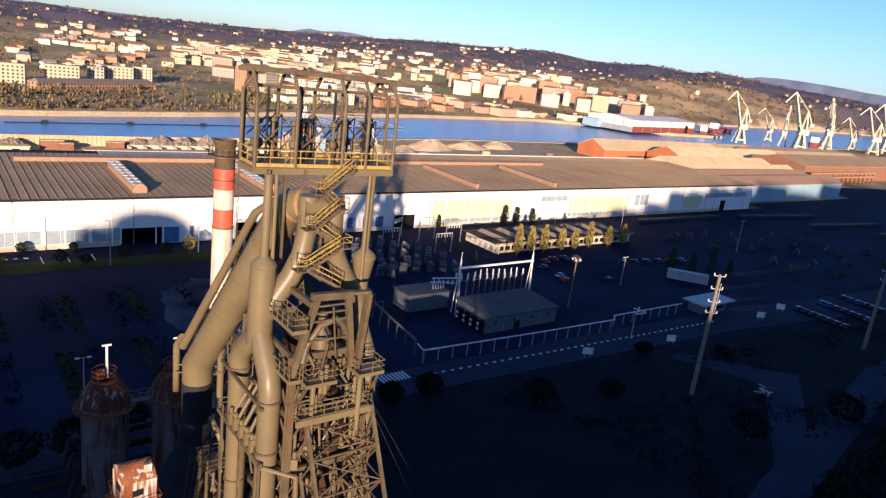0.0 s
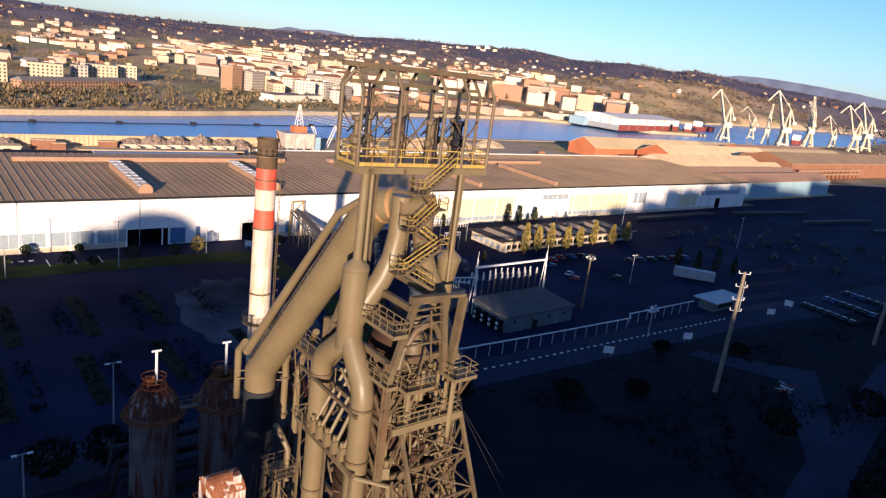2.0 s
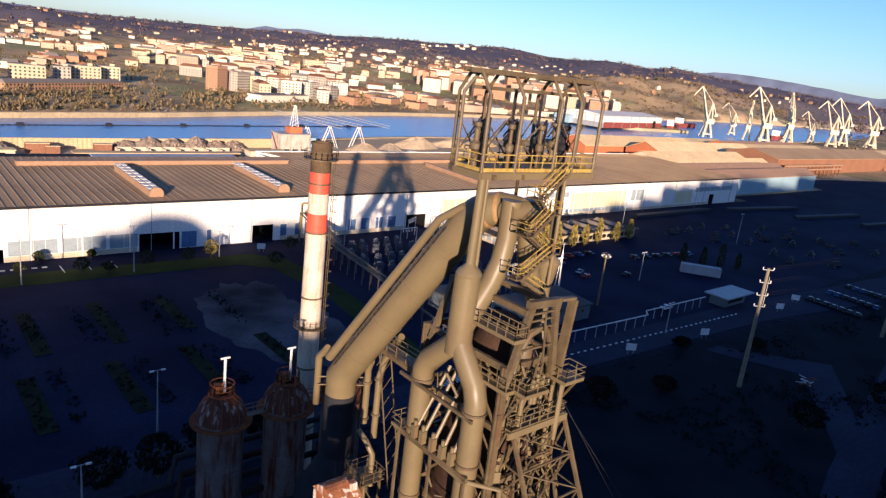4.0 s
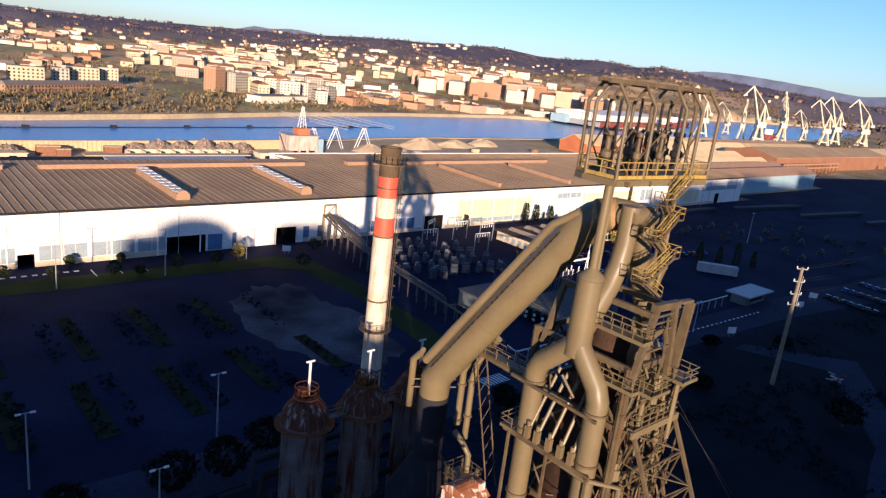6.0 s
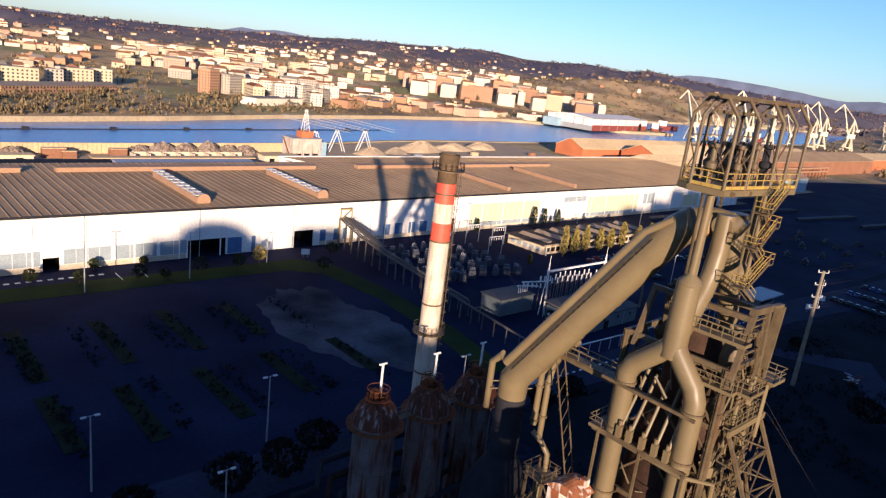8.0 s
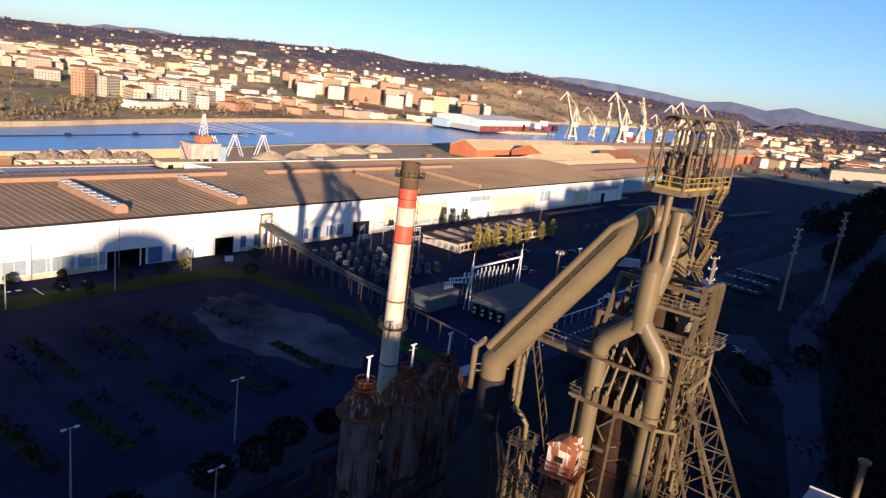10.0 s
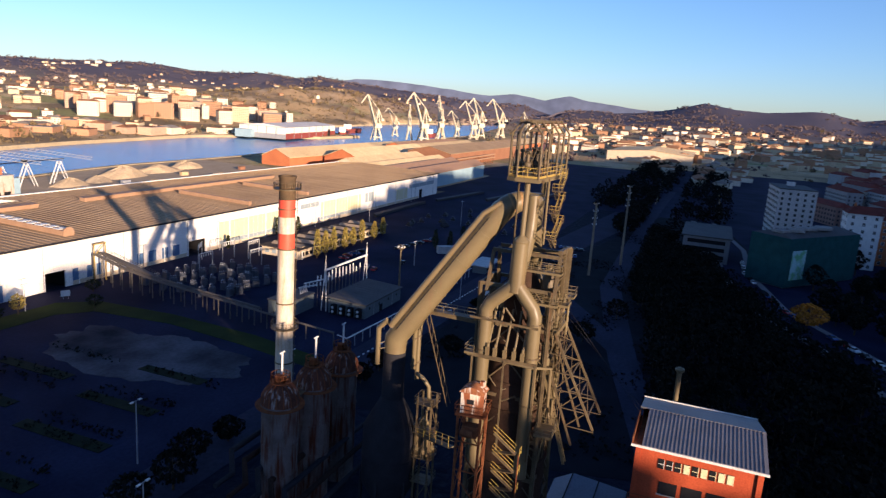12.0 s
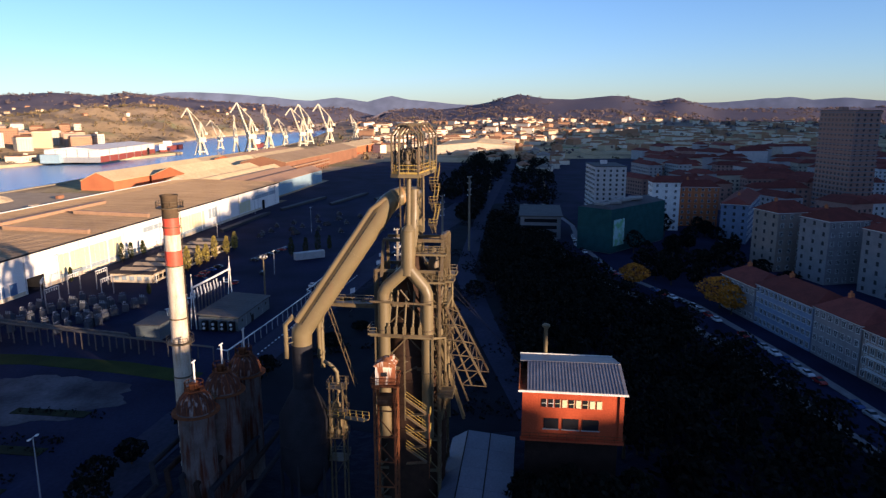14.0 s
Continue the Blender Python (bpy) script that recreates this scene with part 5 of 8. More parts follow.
for k in range(1, 22):
    copy_thing(switch, pose(116 + 1.15 * (k % 11) * 2.0 + rng.uniform(-.2, .2), 137.5 + 2.6 * (k // 11), rng.uniform(-0.7, 0.2)))
blk = thing("transformer_house", (108, 144, 0), "small grey transformer house with a white frame on its roof", "transformer house")
part("wall", M().box(101.4, 140.5, 0, 114.8, 148.0, 4.6), SUB, blk)
part("roof", M().box(101.1, 140.2, 4.6, 115.1, 148.3, 4.9), SUBROOF, blk)
for k in range(5):
    part("frame_post", M().beam((110.8 + 0.9 * k, 142.8, 4.9), (110.3 + 0.9 * k, 142.8, 7.2), 0.22), STEEL_WHITE, blk)
part("frame_beam", M().beam((109.6, 142.8, 7.2), (116.8, 141.0, 6.8), 0.3), STEEL_WHITE, blk)

# switchyard: rows of transformers
TRAFO = mat("dull_blue_grey_paint", (0.075, 0.085, 0.11), (0.045, 0.052, 0.07), 0.6, 0, 0.8, 6, 0.1)
tr = thing("transformer", (112, 170, 0), "blue-grey transformer with radiators in the switchyard", "transformer", "transformers in the switchyard")
part("tank", M().box(110.9, 169.3, 0.3, 113.1, 170.7, 2.7), TRAFO, tr)
part("plinth", M().box(110.5, 168.9, 0, 113.5, 171.1, 0.3), SHADE_CONCRETE, tr)
for k in range(4):
    part("radiator", M().box(110.7 + 0.65 * k, 168.95, 0.6, 110.95 + 0.65 * k, 169.28, 2.4), TRAFO, tr)
part("conservator", M().tube([(111.0, 170.0, 3.2), (113.0, 170.0, 3.2)], 0.32, 12), TRAFO, tr)
for k in range(3):
    part("bushing", M().lathe(111.3 + 0.7 * k, 170.4, [(0.1, 2.7), (0.2, 2.9), (0.1, 3.1), (0.2, 3.3), (0.06, 3.7)], 8), STEEL_GREY, tr)
for k in range(1, 38):
    i, j = k % 8, k // 8
    copy_thing(tr, pose(104 + i * 4.9 + rng.uniform(-.8, .8), 168 + j * 7.6 + rng.uniform(-1, 1), 0, 0, 0, rng.choice((0, 90, 25, -30))))
fr = thing("switchyard_frame", (130, 196, 0), "small lattice frame with wires in the switchyard", "frame", "frames in the switchyard")
part("post", M().beam((127, 196, 0), (127, 196, 7), 0.25), STEEL_GREY, fr)
part("post", M().beam((134, 196, 0), (134, 196, 7), 0.25), STEEL_GREY, fr)
part("beam", M().beam((127, 196, 7), (134, 196, 7), 0.25), STEEL_WHITE, fr)
for k in range(5):
    part("insulator", M().lathe(128 + 1.25 * k, 196, [(0.06, 5.6), (0.22, 5.8), (0.08, 6.0), (0.22, 6.2), (0.08, 6.4), (0.06, 6.9)], 8), CERAMIC, fr)
for x, y in ((146, 186), (150, 202), (140, 207), (158, 196)):
    copy_thing(fr, pose(x, y, 0, 0, 0, rng.choice((0, 30, 90))))

# ---- canteen with stepped roof lights ----
cant = thing("canteen_building", (205, 188, 0), "long low cream building with a stepped grey roof", "building")
part("wall", M().box(166, 179.5, 0, 243, 197.5, 3.6), WALL_CREAM, cant)
ROOF_GREY = mat("dark_felt_roof", (0.085, 0.07, 0.06), (0.05, 0.042, 0.038), 0.9, 0, 0.2, 3, 0.15)
STRIP = mat("tan_roof_light_sheet", (0.36, 0.28, 0.19), (0.26, 0.20, 0.13), 0.7, 0, 0.3, 3, 0.1)
part("roof", M().box(165, 178.6, 3.6, 244, 198.4, 4.0), ROOF_GREY, cant)
for k in range(8):
    x = 170 + 9.2 * k
    part("roof_light", M().add([(x, 181, 4.0), (x + 2.6, 181, 4.0), (x + 2.6, 196, 4.0), (x, 196, 4.0), (x + 2.2, 181, 4.9), (x + 2.2, 196, 4.9)], [(0, 1, 4), (3, 5, 2), (0, 4, 5, 3), (1, 2, 5, 4)]), STRIP, cant)
part("eaves_board", M().box(164.9, 178.4, 3.5, 244.1, 178.59, 4.1), STRIP, cant)
for k in range(24):
    part("window", M().box(167.5 + 3.1 * k, 179.38, 1.0, 169.7 + 3.1 * k, 179.49, 2.6), OPENING, cant)
for k in range(5):
    part("window", M().box(165.88, 181 + 3.2 * k, 1.0, 165.99, 183 + 3.2 * k, 2.6), WALL_PALEBLUE, cant)
part("verandah_post", M().beam((166.5, 178.4, 0), (166.5, 178.4, 3.6), 0.3), STEEL_WHITE, cant)

# ---- gate hut, box, panels ----
hut = thing("gate_hut", (198, 111, 0), "small gate hut with a flat pale roof", "hut")
part("wall", M().box(190, 108.2, 0, 203, 113.5, 3.2), SUB, hut)
part("roof", M().box(188.2, 106.6, 3.2, 205.5, 114.8, 3.6), STEEL_GREY, hut)
part("window", M().box(192, 108.1, 1.1, 201, 108.19, 2.3), OPENING, hut)
wb = thing("site_container", (218, 133, 0), "long grey site container among trees", "container")
part("body", M().rbox(218, 133, 0.2, 14, 3, 3.2, -0.9), STEEL_GREY, wb)
sgn = thing("road_sign", (128, 100, 0), "white square sign on two posts", "sign", "road signs")
part("panel", M().rbox(128, 100, 1.0, 2.6, 0.12, 1.8, -0.6), PAINT, sgn)
part("post", M().box(127.4, 100.3, 0, 127.5, 100.4, 1.6), STEEL_GREY, sgn)
part("post", M().box(128.6, 99.6, 0, 128.7, 99.7, 1.6), STEEL_GREY, sgn)
for x, y in ((158, 97), (206, 98), (222, 100), (80, 206)):
    copy_thing(sgn, pose(x, y, 0, 0, 0, rng.uniform(-20, 20)))
slab = thing("litter_heap", (155.5, 68.9, 0), "heap of pale planks and scrap on the grass", "heap")
for k in range(16):
    part("plank", M().rbox(155.5 + rng.uniform(-2.5, 2.5), 68.9 + rng.uniform(-1.6, 1.6), 0.1 + 0.07 * k, rng.uniform(1.0, 2.2), 0.4, 0.07, rng.uniform(0, 3)), STEEL_GREY if k % 3 else RUST, slab)

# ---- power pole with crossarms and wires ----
# Pole colour darkened to stand for the shade on its lower length.
POLE = mat("weathered_shade_dark_pole", (0.24, 0.205, 0.155), (0.15, 0.125, 0.095), 0.85, 0, 0.6, 5, 0.1)
def power_pole(x, y, h, lean=0.0, label="tall pale power pole with crossarms and wires"):
    pp = thing("power_pole", (x, y, 0), label, "power pole", "power poles")
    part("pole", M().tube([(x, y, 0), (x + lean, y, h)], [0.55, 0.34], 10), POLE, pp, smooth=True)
    for k, z in enumerate((h - 0.4, h - 3.4, h - 6.4, h - 9.0)):
        arm = part("crossarm", M().beam((x + lean * z / h - 1.0, y + 0.8, z), (x + lean * z / h + 1.0, y - 0.8, z), 0.18), STEEL_GREY, pp)
        for s in (-1, 1):
            part("insulator", M().lathe(x + lean * z / h + s * 0.95, y - s * 0.76, [(0.05, z + 0.1), (0.16, z + 0.2), (0.07, z + 0.35), (0.16, z + 0.45), (0.05, z + 0.6)], 8), CERAMIC, arm)
    part("step_cage", M().tube([(x + 0.45, y - 0.5, h - 9), (x + 0.4 + lean, y - 0.5, h - 2)], 0.07, 6), STEEL_GREY, pp)


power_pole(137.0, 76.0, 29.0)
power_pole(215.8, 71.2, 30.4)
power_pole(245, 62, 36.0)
wires = thing("overhead_wires", (190, 70, 20), "thin overhead wires between power poles", "wires")
for z in (28.9, 25.8, 22.8, 20.2):
    for s in (-1, 1):
        pts = [(137 + s * 0.95 + 78.8 * t, 76 - s * 0.75 - 4.8 * t, z + 1.4 * t - 5 * t * (1 - t)) for t in [k / 10 for k in range(11)]]
        part("wire", M().tube(pts, 0.018, 4), DARK_STEEL, wires)

# tall floodlight mast
fm = thing("floodlight_mast", (149.8, 127.2, 0), "tall floodlight mast with a round lamp basket", "floodlight mast")
part("pole", M().tube([(149.8, 127.2, 0), (149.8, 127.2, 15.0)], [0.35, 0.22], 10), STEEL_TAN, fm, smooth=True)
part("basket", M().lathe(149.8, 127.2, [(0.3, 14.6), (1.25, 15.0), (1.25, 15.2), (0.3, 15.0)], 16), STEEL_TAN, fm)
part("basket_rail", M().rail([(149.8 + 1.2 * math.cos(k * math.pi / 5), 127.2 + 1.2 * math.sin(k * math.pi / 5), 15.1) for k in range(10)], 1.0, 0.06, True, 1, True), STEEL_TAN, fm)
for k in range(5):
    part("lamp", M().rbox(149.8 + 1.2 * math.cos(k * 1.25), 127.2 + 1.2 * math.sin(k * 1.25), 15.3, 0.5, 0.4, 0.45, k * 1.25), STEEL_WHITE, fm)

# ---- stored coils and cars ----
COIL = mat("dark_bundled_steel", (0.035, 0.035, 0.04), (0.02, 0.02, 0.023), 0.7)
bundle = thing("steel_bundle", (268, 176, 0), "dark bundle of steel stored on the yard", "steel bundle", "steel bundles on the yard")
part("rod", M().tube([(265.8, 176, 0.7), (270.2, 176, 0.7)], 0.7, 10), COIL, bundle)
part("rod", M().tube([(265.9, 177.3, 0.7), (270.1, 177.3, 0.7)], 0.65, 10), COIL, bundle)
part("rod", M().tube([(266.2, 176.7, 1.75), (269.8, 176.7, 1.75)], 0.6, 10), COIL, bundle)
part("skid", M().box(266.2, 175.0, 0.0, 266.6, 178.3, 0.12), STEEL_GREY, bundle)
for x, y in ((276, 178), (284, 176), (301, 179), (313, 173), (302, 164), (295, 152), (288, 137), (282, 127), (305, 128), (297, 115), (320, 160), (330, 150), (338, 166), (318, 142), (344, 140), (352, 156), (310, 152), (325, 124), (336, 132), (290, 166), (360, 130), (348, 116), (278, 160)):
    copy_thing(bundle, pose(x, y, 0, 0, 0, rng.uniform(-35, 35)))
stack = thing("rail_stack", (315, 204, 0), "long dark stack of steel sections", "steel stack", "steel stacks by the hall")
for k in range(4):
    part("section", M().box(279 + k, 202.5 + 0.9 * k, 0, 350 - 2 * k, 203.3 + 0.9 * k, 1.6), COIL, stack)
for k in range(3):
    copy_thing(stack, pose(400 + 30 * k, 196 - 26 * k, 0, 0, 0, -8))
CAR_COLS = [mat("car_paint_" + n, c, tuple(k * 0.85 for k in c), 0.25, 0.0, 1, 8, 0.0) for n, c in (("white", (0.7, 0.7, 0.7)), ("silver", (0.4, 0.41, 0.42)), ("black", (0.02, 0.02, 0.022)), ("blue", (0.04, 0.08, 0.22)), ("red", (0.3, 0.03, 0.03)))]
GLASS = mat("dark_car_glass", (0.02, 0.025, 0.03), (0.015, 0.018, 0.02), 0.08)
TYRE = mat("tyre_rubber", (0.02, 0.02, 0.02), (0.015, 0.015, 0.015), 0.9)


def make_car(mt, word):
    c = thing("car", (0, 0, 0), word + " parked saloon car", "car", "parked cars")
    body = M()
    sect = [(-2.1, 0.45, 0.75), (-2.0, 0.35, 0.95), (-0.9, 0.3, 1.0), (1.0, 0.3, 0.98), (1.95, 0.35, 0.9), (2.12, 0.45, 0.7)]
    verts = []
    for x, z0, z1 in sect:
        verts += [(x, -0.86, z0), (x, -0.84, z1), (x, 0.84, z1), (x, 0.86, z0)]
    faces = [(0, 1, 2, 3), (20, 23, 22, 21)]
    for i in range(5):
        for j in range(4):
            k = (j + 1) % 4
            faces.append((i * 4 + j, i * 4 + 4 + j, i * 4 + 4 + k, i * 4 + k))
    body.add(verts, faces)
    part("body", body, mt, c)
    part("cabin_glass", M().add([(-1.5, -0.78, 0.96), (1.0, -0.78, 0.96), (1.0, 0.78, 0.96), (-1.5, 0.78, 0.96), (-0.95, -0.62, 1.4), (0.25, -0.62, 1.4), (0.25, 0.62, 1.4), (-0.95, 0.62, 1.4)], [(0, 1, 5, 4), (1, 2, 6, 5), (2, 3, 7, 6), (3, 0, 4, 7)]), GLASS, c)
    part("roof", M().box(-0.98, -0.64, 1.38, 0.28, 0.64, 1.45), mt, c)
    for x in (-1.3, 1.3):
        for y in (-0.8, 0.8):
            wh = part("wheel", M().tube([(x, y - 0.1, 0.31), (x, y + 0.1, 0.31)], 0.31, 12), TYRE, c)
            part("rim", M().tube([(x, y - 0.11, 0.31), (x, y + 0.11, 0.31)], 0.18, 8), STEEL_GREY, wh)
    return c


fleet = [make_car(m, w) for m, w in zip(CAR_COLS, ("white", "silver", "black", "blue", "red"))]
spots = [(169, 115.9, 0), (171, 151.3, 20), (186, 142.7, 10), (172, 160.5, 15), (169, 147, 10)]
for r in range(3):
    for k in range(7):
        spots.append((230 + 17 * r + 0.2 * k, 83 + 2.6 * k, 4))
spots += [(178 + 5.5 * k, 166 + rng.uniform(-1, 1), 90) for k in range(4)] + [(210 + 6 * k, 156 - k, 80) for k in range(6)]
for i, (x, y, a) in enumerate(spots):
    if i < 5:
        fleet[i].matrix_basis = pose(x, y, 0.05, 0, 0, a)
    else:
        copy_thing(fleet[rng.choice((2, 2, 2, 3, 4, 2, 3))], pose(x, y, 0.08, 0, 0, a + rng.uniform(-3, 3)))

# ---- behind the hall: low sheds, scrap yard, river wall ----
rng = random.Random(33)
SHEETPILE = mat("ochre_sheet_piling", (0.56, 0.42, 0.24), (0.42, 0.31, 0.18), 0.85, 0, 0.08, 1, 0.1)
TANROOF = mat("weathered_tan_roof", (0.72, 0.55, 0.31), (0.56, 0.42, 0.23), 0.8, 0, 0.06, 0.7, 0.15, vary=0.12)
BRICK_OR = mat("orange_brick_wall", (0.48, 0.17, 0.07), (0.36, 0.12, 0.055), 0.85, 0, 0.1, 1.5, 0.15)
BROWNWALL = mat("rusty_brown_cladding", (0.28, 0.14, 0.08), (0.20, 0.10, 0.06), 0.8, 0, 0.08, 1, 0.1)
BLUESHED = mat("faded_blue_cladding", (0.30, 0.42, 0.48), (0.22, 0.33, 0.40), 0.6, 0, 0.1, 1.5, 0.1)
SCRAP = mat("scrap_metal", (0.30, 0.24, 0.19), (0.12, 0.085, 0.06), 0.7, 0.2, 0.5, 2, 0.3, vary=0.5, island=True)
SAND = mat("sand_heap", (0.46, 0.36, 0.24), (0.36, 0.28, 0.18), 0.95, 0, 0.1, 1, 0.3)

PILE_LINE = [(-80, 388), (42, 393.8), (102, 397.4), (189, 406), (300, 420)]
pw = thing("sheet_pile_wall", (60, 396, 0), "long ochre sheet-pile wall along the river yard", "wall")
pm = M()
for k in range(122):
    x = -80 + 2.2 * k
    y = lerp_list(PILE_LINE, x)
    pm.box(x, y, 0, x + 1.2, y + 0.6, 5.2).box(x + 1.2, y + 0.35, 0, x + 2.2, y + 0.9, 5.1)
tagged(part("pile", pm, SHEETPILE, pw), kind="stuff")
part("capping", M().beam((-80, 388.4, 5.3), (42, 394.2, 5.3), 1.1, 0.3).beam((42, 394.2, 5.3), (102, 397.8, 5.3), 1.1, 0.3).beam((102, 397.8, 5.3), (189, 406.4, 5.3), 1.1, 0.3), SHEETPILE, pw)
DECK = mat("tarred_flat_roof", (0.03, 0.03, 0.034), (0.02, 0.02, 0.023), 0.8, 0, 0.1, 1, 0.1)
PALEROOF = mat("pale_blue_sheet_roof", (0.34, 0.37, 0.42), (0.26, 0.29, 0.34), 0.6, 0, 0.1, 1, 0.1)
sheet("river_yard", [(-90, 300), (122, 300), (440, 318), (440, 470), (200, 430), (-90, 386)], 0.05, SAND, "pale sandy yard by the river", "yard")
sheet("track_bed", [(-90, 302), (120, 302), (120, 316), (-90, 312)], 0.12, DECK, "dark track bed behind the hall", "track")
for x0, x1, y0, y1, h, wall, roof, lab in ((-70, 62, 322, 336, 5.5, BROWNWALL, TANROOF, "low long shed with a flat tan roof"), (64, 128, 334, 342, 6.5, PALEROOF, PALEROOF, "long low shed with a pale blue sheet roof"), (-70, 100, 346, 356, 4.0, DECK, DECK, "low dark flat-roofed shed"),
                                          (62, 142, 362, 367, 3.6, BROWNWALL, SHEETPILE, "long low ochre-roofed store"), (-60, 40, 372, 378, 3.0, WALL_CREAM, TANROOF, "low cream store with a tan roof"), (205, 268, 340, 352, 5.0, WALL_CREAM, PALEROOF, "low shed with a pale sheet roof"), (150, 172, 366, 374, 4.0, WALL_CREAM, TANROOF, "small cream store with a tan roof"), (280, 400, 330, 344, 6.0, BROWNWALL, TANROOF, "low long shed with a flat tan roof")):
    sh = thing("low_shed", ((x0 + x1) / 2, y0, 0), lab + " behind the hall", "shed", "low sheds behind the hall")
    part("wall", M().box(x0, y0, 0, x1, y1, h), wall, sh)
    part("roof", M().box(x0 - 0.5, y0 - 0.5, h, x1 + 0.5, y1 + 0.5, h + 0.4), roof, sh)
    for k in range(int((x1 - x0) / 9)):
        part("door", M().box(x0 + 3 + 9 * k, y0 - 0.12, 0, x0 + 6 + 9 * k, y0 - 0.004, h * 0.7), OPENING, sh)
for k in range(8):
    x = 86 + 7.6 * k
    bay = thing("scrap_bay", (x, 383, 0), "concrete scrap bay open to the yard", "scrap bay", "scrap bays")
    part("wall", M().box(x, 380, 0, x + 0.6, 387, 2.6), WALL_CREAM, bay)
    part("back_wall", M().box(x + 0.6, 386.4, 0, x + 7.6, 387, 2.7), WALL_CREAM, bay)
    part("front", M().box(x + 1.2, 379.7, 0, x + 6.6, 380.1, 1.3), DECK, bay)
for x, y, lx, h in ((46, 383, 10, 4.5), (54, 381, 6, 3.4), (76, 384, 8, 4.2)):
    bx = thing("yard_cabin", (x, y, 0), "weathered steel cabin in the scrap yard", "cabin", "cabins in the scrap yard")
    part("body", M().box(x, y, 0, x + lx, y + 4, h), BROWNWALL, bx)
    part("roof", M().box(x - 0.2, y - 0.2, h, x + lx + 0.2, y + 4.2, h + 0.2), TANROOF, bx)


def heap(name, cx, cy, rx, ry, h, mt, label, bits=0):
    hp = thing(name, (cx, cy, 0), label, "heap", "heaps in the river yard")
    n, m = 22, M()
    rings = 7
    vs = []
    for i in range(rings + 1):
        t = i / rings
        for j in range(n):
            a = 2 * math.pi * j / n
            w = 1 + 0.28 * noise.noise((cx + 1.7 * math.cos(a), cy + 1.7 * math.sin(a), t * 2))
            vs.append((cx + rx * (1 - t) * math.cos(a) * w, cy + ry * (1 - t) * math.sin(a) * w, h * (1 - (1 - t) ** 1.7) * (1 + 0.3 * noise.noise((cx * .3 + 2.2 * math.cos(a), cy * .3 + 2 * math.sin(a), 5 + t))) if i else 0))
    fs = [(i * n + j, i * n + (j + 1) % n, (i + 1) * n + (j + 1) % n, (i + 1) * n + j) for i in range(rings) for j in range(n)]
    m.add(vs, fs)
    part("mound", m, mt, hp)
    if bits:
        bm_ = M()
        for k in range(bits):
            a, r = rng.uniform(0, 6.28), math.sqrt(rng.random()) * 0.85
            z = h * (1 - r ** 1.7) * 0.95
            bm_.rbox(cx + rx * r * math.cos(a), cy + ry * r * math.sin(a), z - 0.3, rng.uniform(0.4, 1.8), rng.uniform(0.3, 1.0), rng.uniform(0.3, 1.0), rng.uniform(0, 3.1))
        tagged(part("scrap_piece", bm_, mt, hp), kind="stuff")


for cx, cy, rx, ry, h in ((92, 392, 9, 5, 5.0), (104, 392, 10, 5, 6.6), (117, 392.5, 10, 5, 6.0), (130, 393, 8, 5, 7.4), (142, 394, 8, 5, 5.6), (153, 396, 8, 5, 5.0), (20, 386, 9, 5, 6), (34, 387, 8, 5, 4.5), (2, 384, 9, 5, 5.5)):
    heap("scrap_heap", cx, cy, rx, ry, h, SCRAP, "heap of mixed rusty scrap metal", 150)
for cx, cy, rx, ry, h in ((245, 398, 14, 8, 4.5), (300, 412, 22, 9, 7.0), (340, 420, 22, 9, 5.5), (378, 426, 18, 8, 5), (270, 402, 10, 7, 4.0)):
    heap("sand_heap", cx, cy, rx, ry, h, SAND, "heap of pale sand by the river", 0)
for k in range(14):
    x = rng.uniform(215, 440)
    bx = thing("yard_container", (x, 380, 0), "weathered container in the river yard", "container", "containers in the river yard")
    part("body", M().rbox(x, rng.uniform(362, 396), 0, 6, 2.5, 2.6, rng.uniform(-0.3, 0.3)), rng.choice((BROWNWALL, WALL_CREAM, STEEL_GREY, SHEETPILE)), bx)

# loading house with a red cabin, and jib conveyors
LOADWALL = mat("rust_stained_white_sheet", (0.52, 0.48, 0.42), (0.38, 0.32, 0.25), 0.75, 0, 0.2, 2, 0.1, (0.26, 0.13, 0.06), 0.8, cut=(0.55, 0.7))
lh = thing("loading_house", (182, 384, 0), "tall white loading house with a red cabin on top", "loading house")
part("wall", M().box(173, 376, 0, 192, 388, 12.5), LOADWALL, lh)
part("side_bay", M().box(192, 378, 0, 197, 388, 10.5), BLUESHED, lh)
part("roof", M().box(172.6, 375.6, 12.5, 192.4, 388.4, 12.9), STEEL_GREY, lh)
part("cabin", M().box(180, 379, 12.9, 188, 385, 16.5), BRICK_OR, lh)
for dx in (-2, 2):
    for dy in (-1.5, 1.5):
        part("mast_leg", M().beam((184 + dx, 382 + dy, 16.5), (184 + dx * 0.2, 382 + dy * 0.2, 29), 0.3), STEEL_WHITE, lh)
for k in range(5):
    part("mast_brace", M().beam((182 + 0.3 * k, 380.6, 17 + 2.3 * k), (186 - 0.4 * k, 380.6, 19.3 + 2.3 * k), 0.22), STEEL_WHITE, lh)
for k in range(3):
    part("wall_door", M().box(175 + 5.6 * k, 375.88, 0, 178.6 + 5.6 * k, 375.99, 4.0), OPENING, lh)
part("stair", M().beam((172.6, 377, 0), (172.6, 387, 12), 0.8, 0.25), RUST, lh)
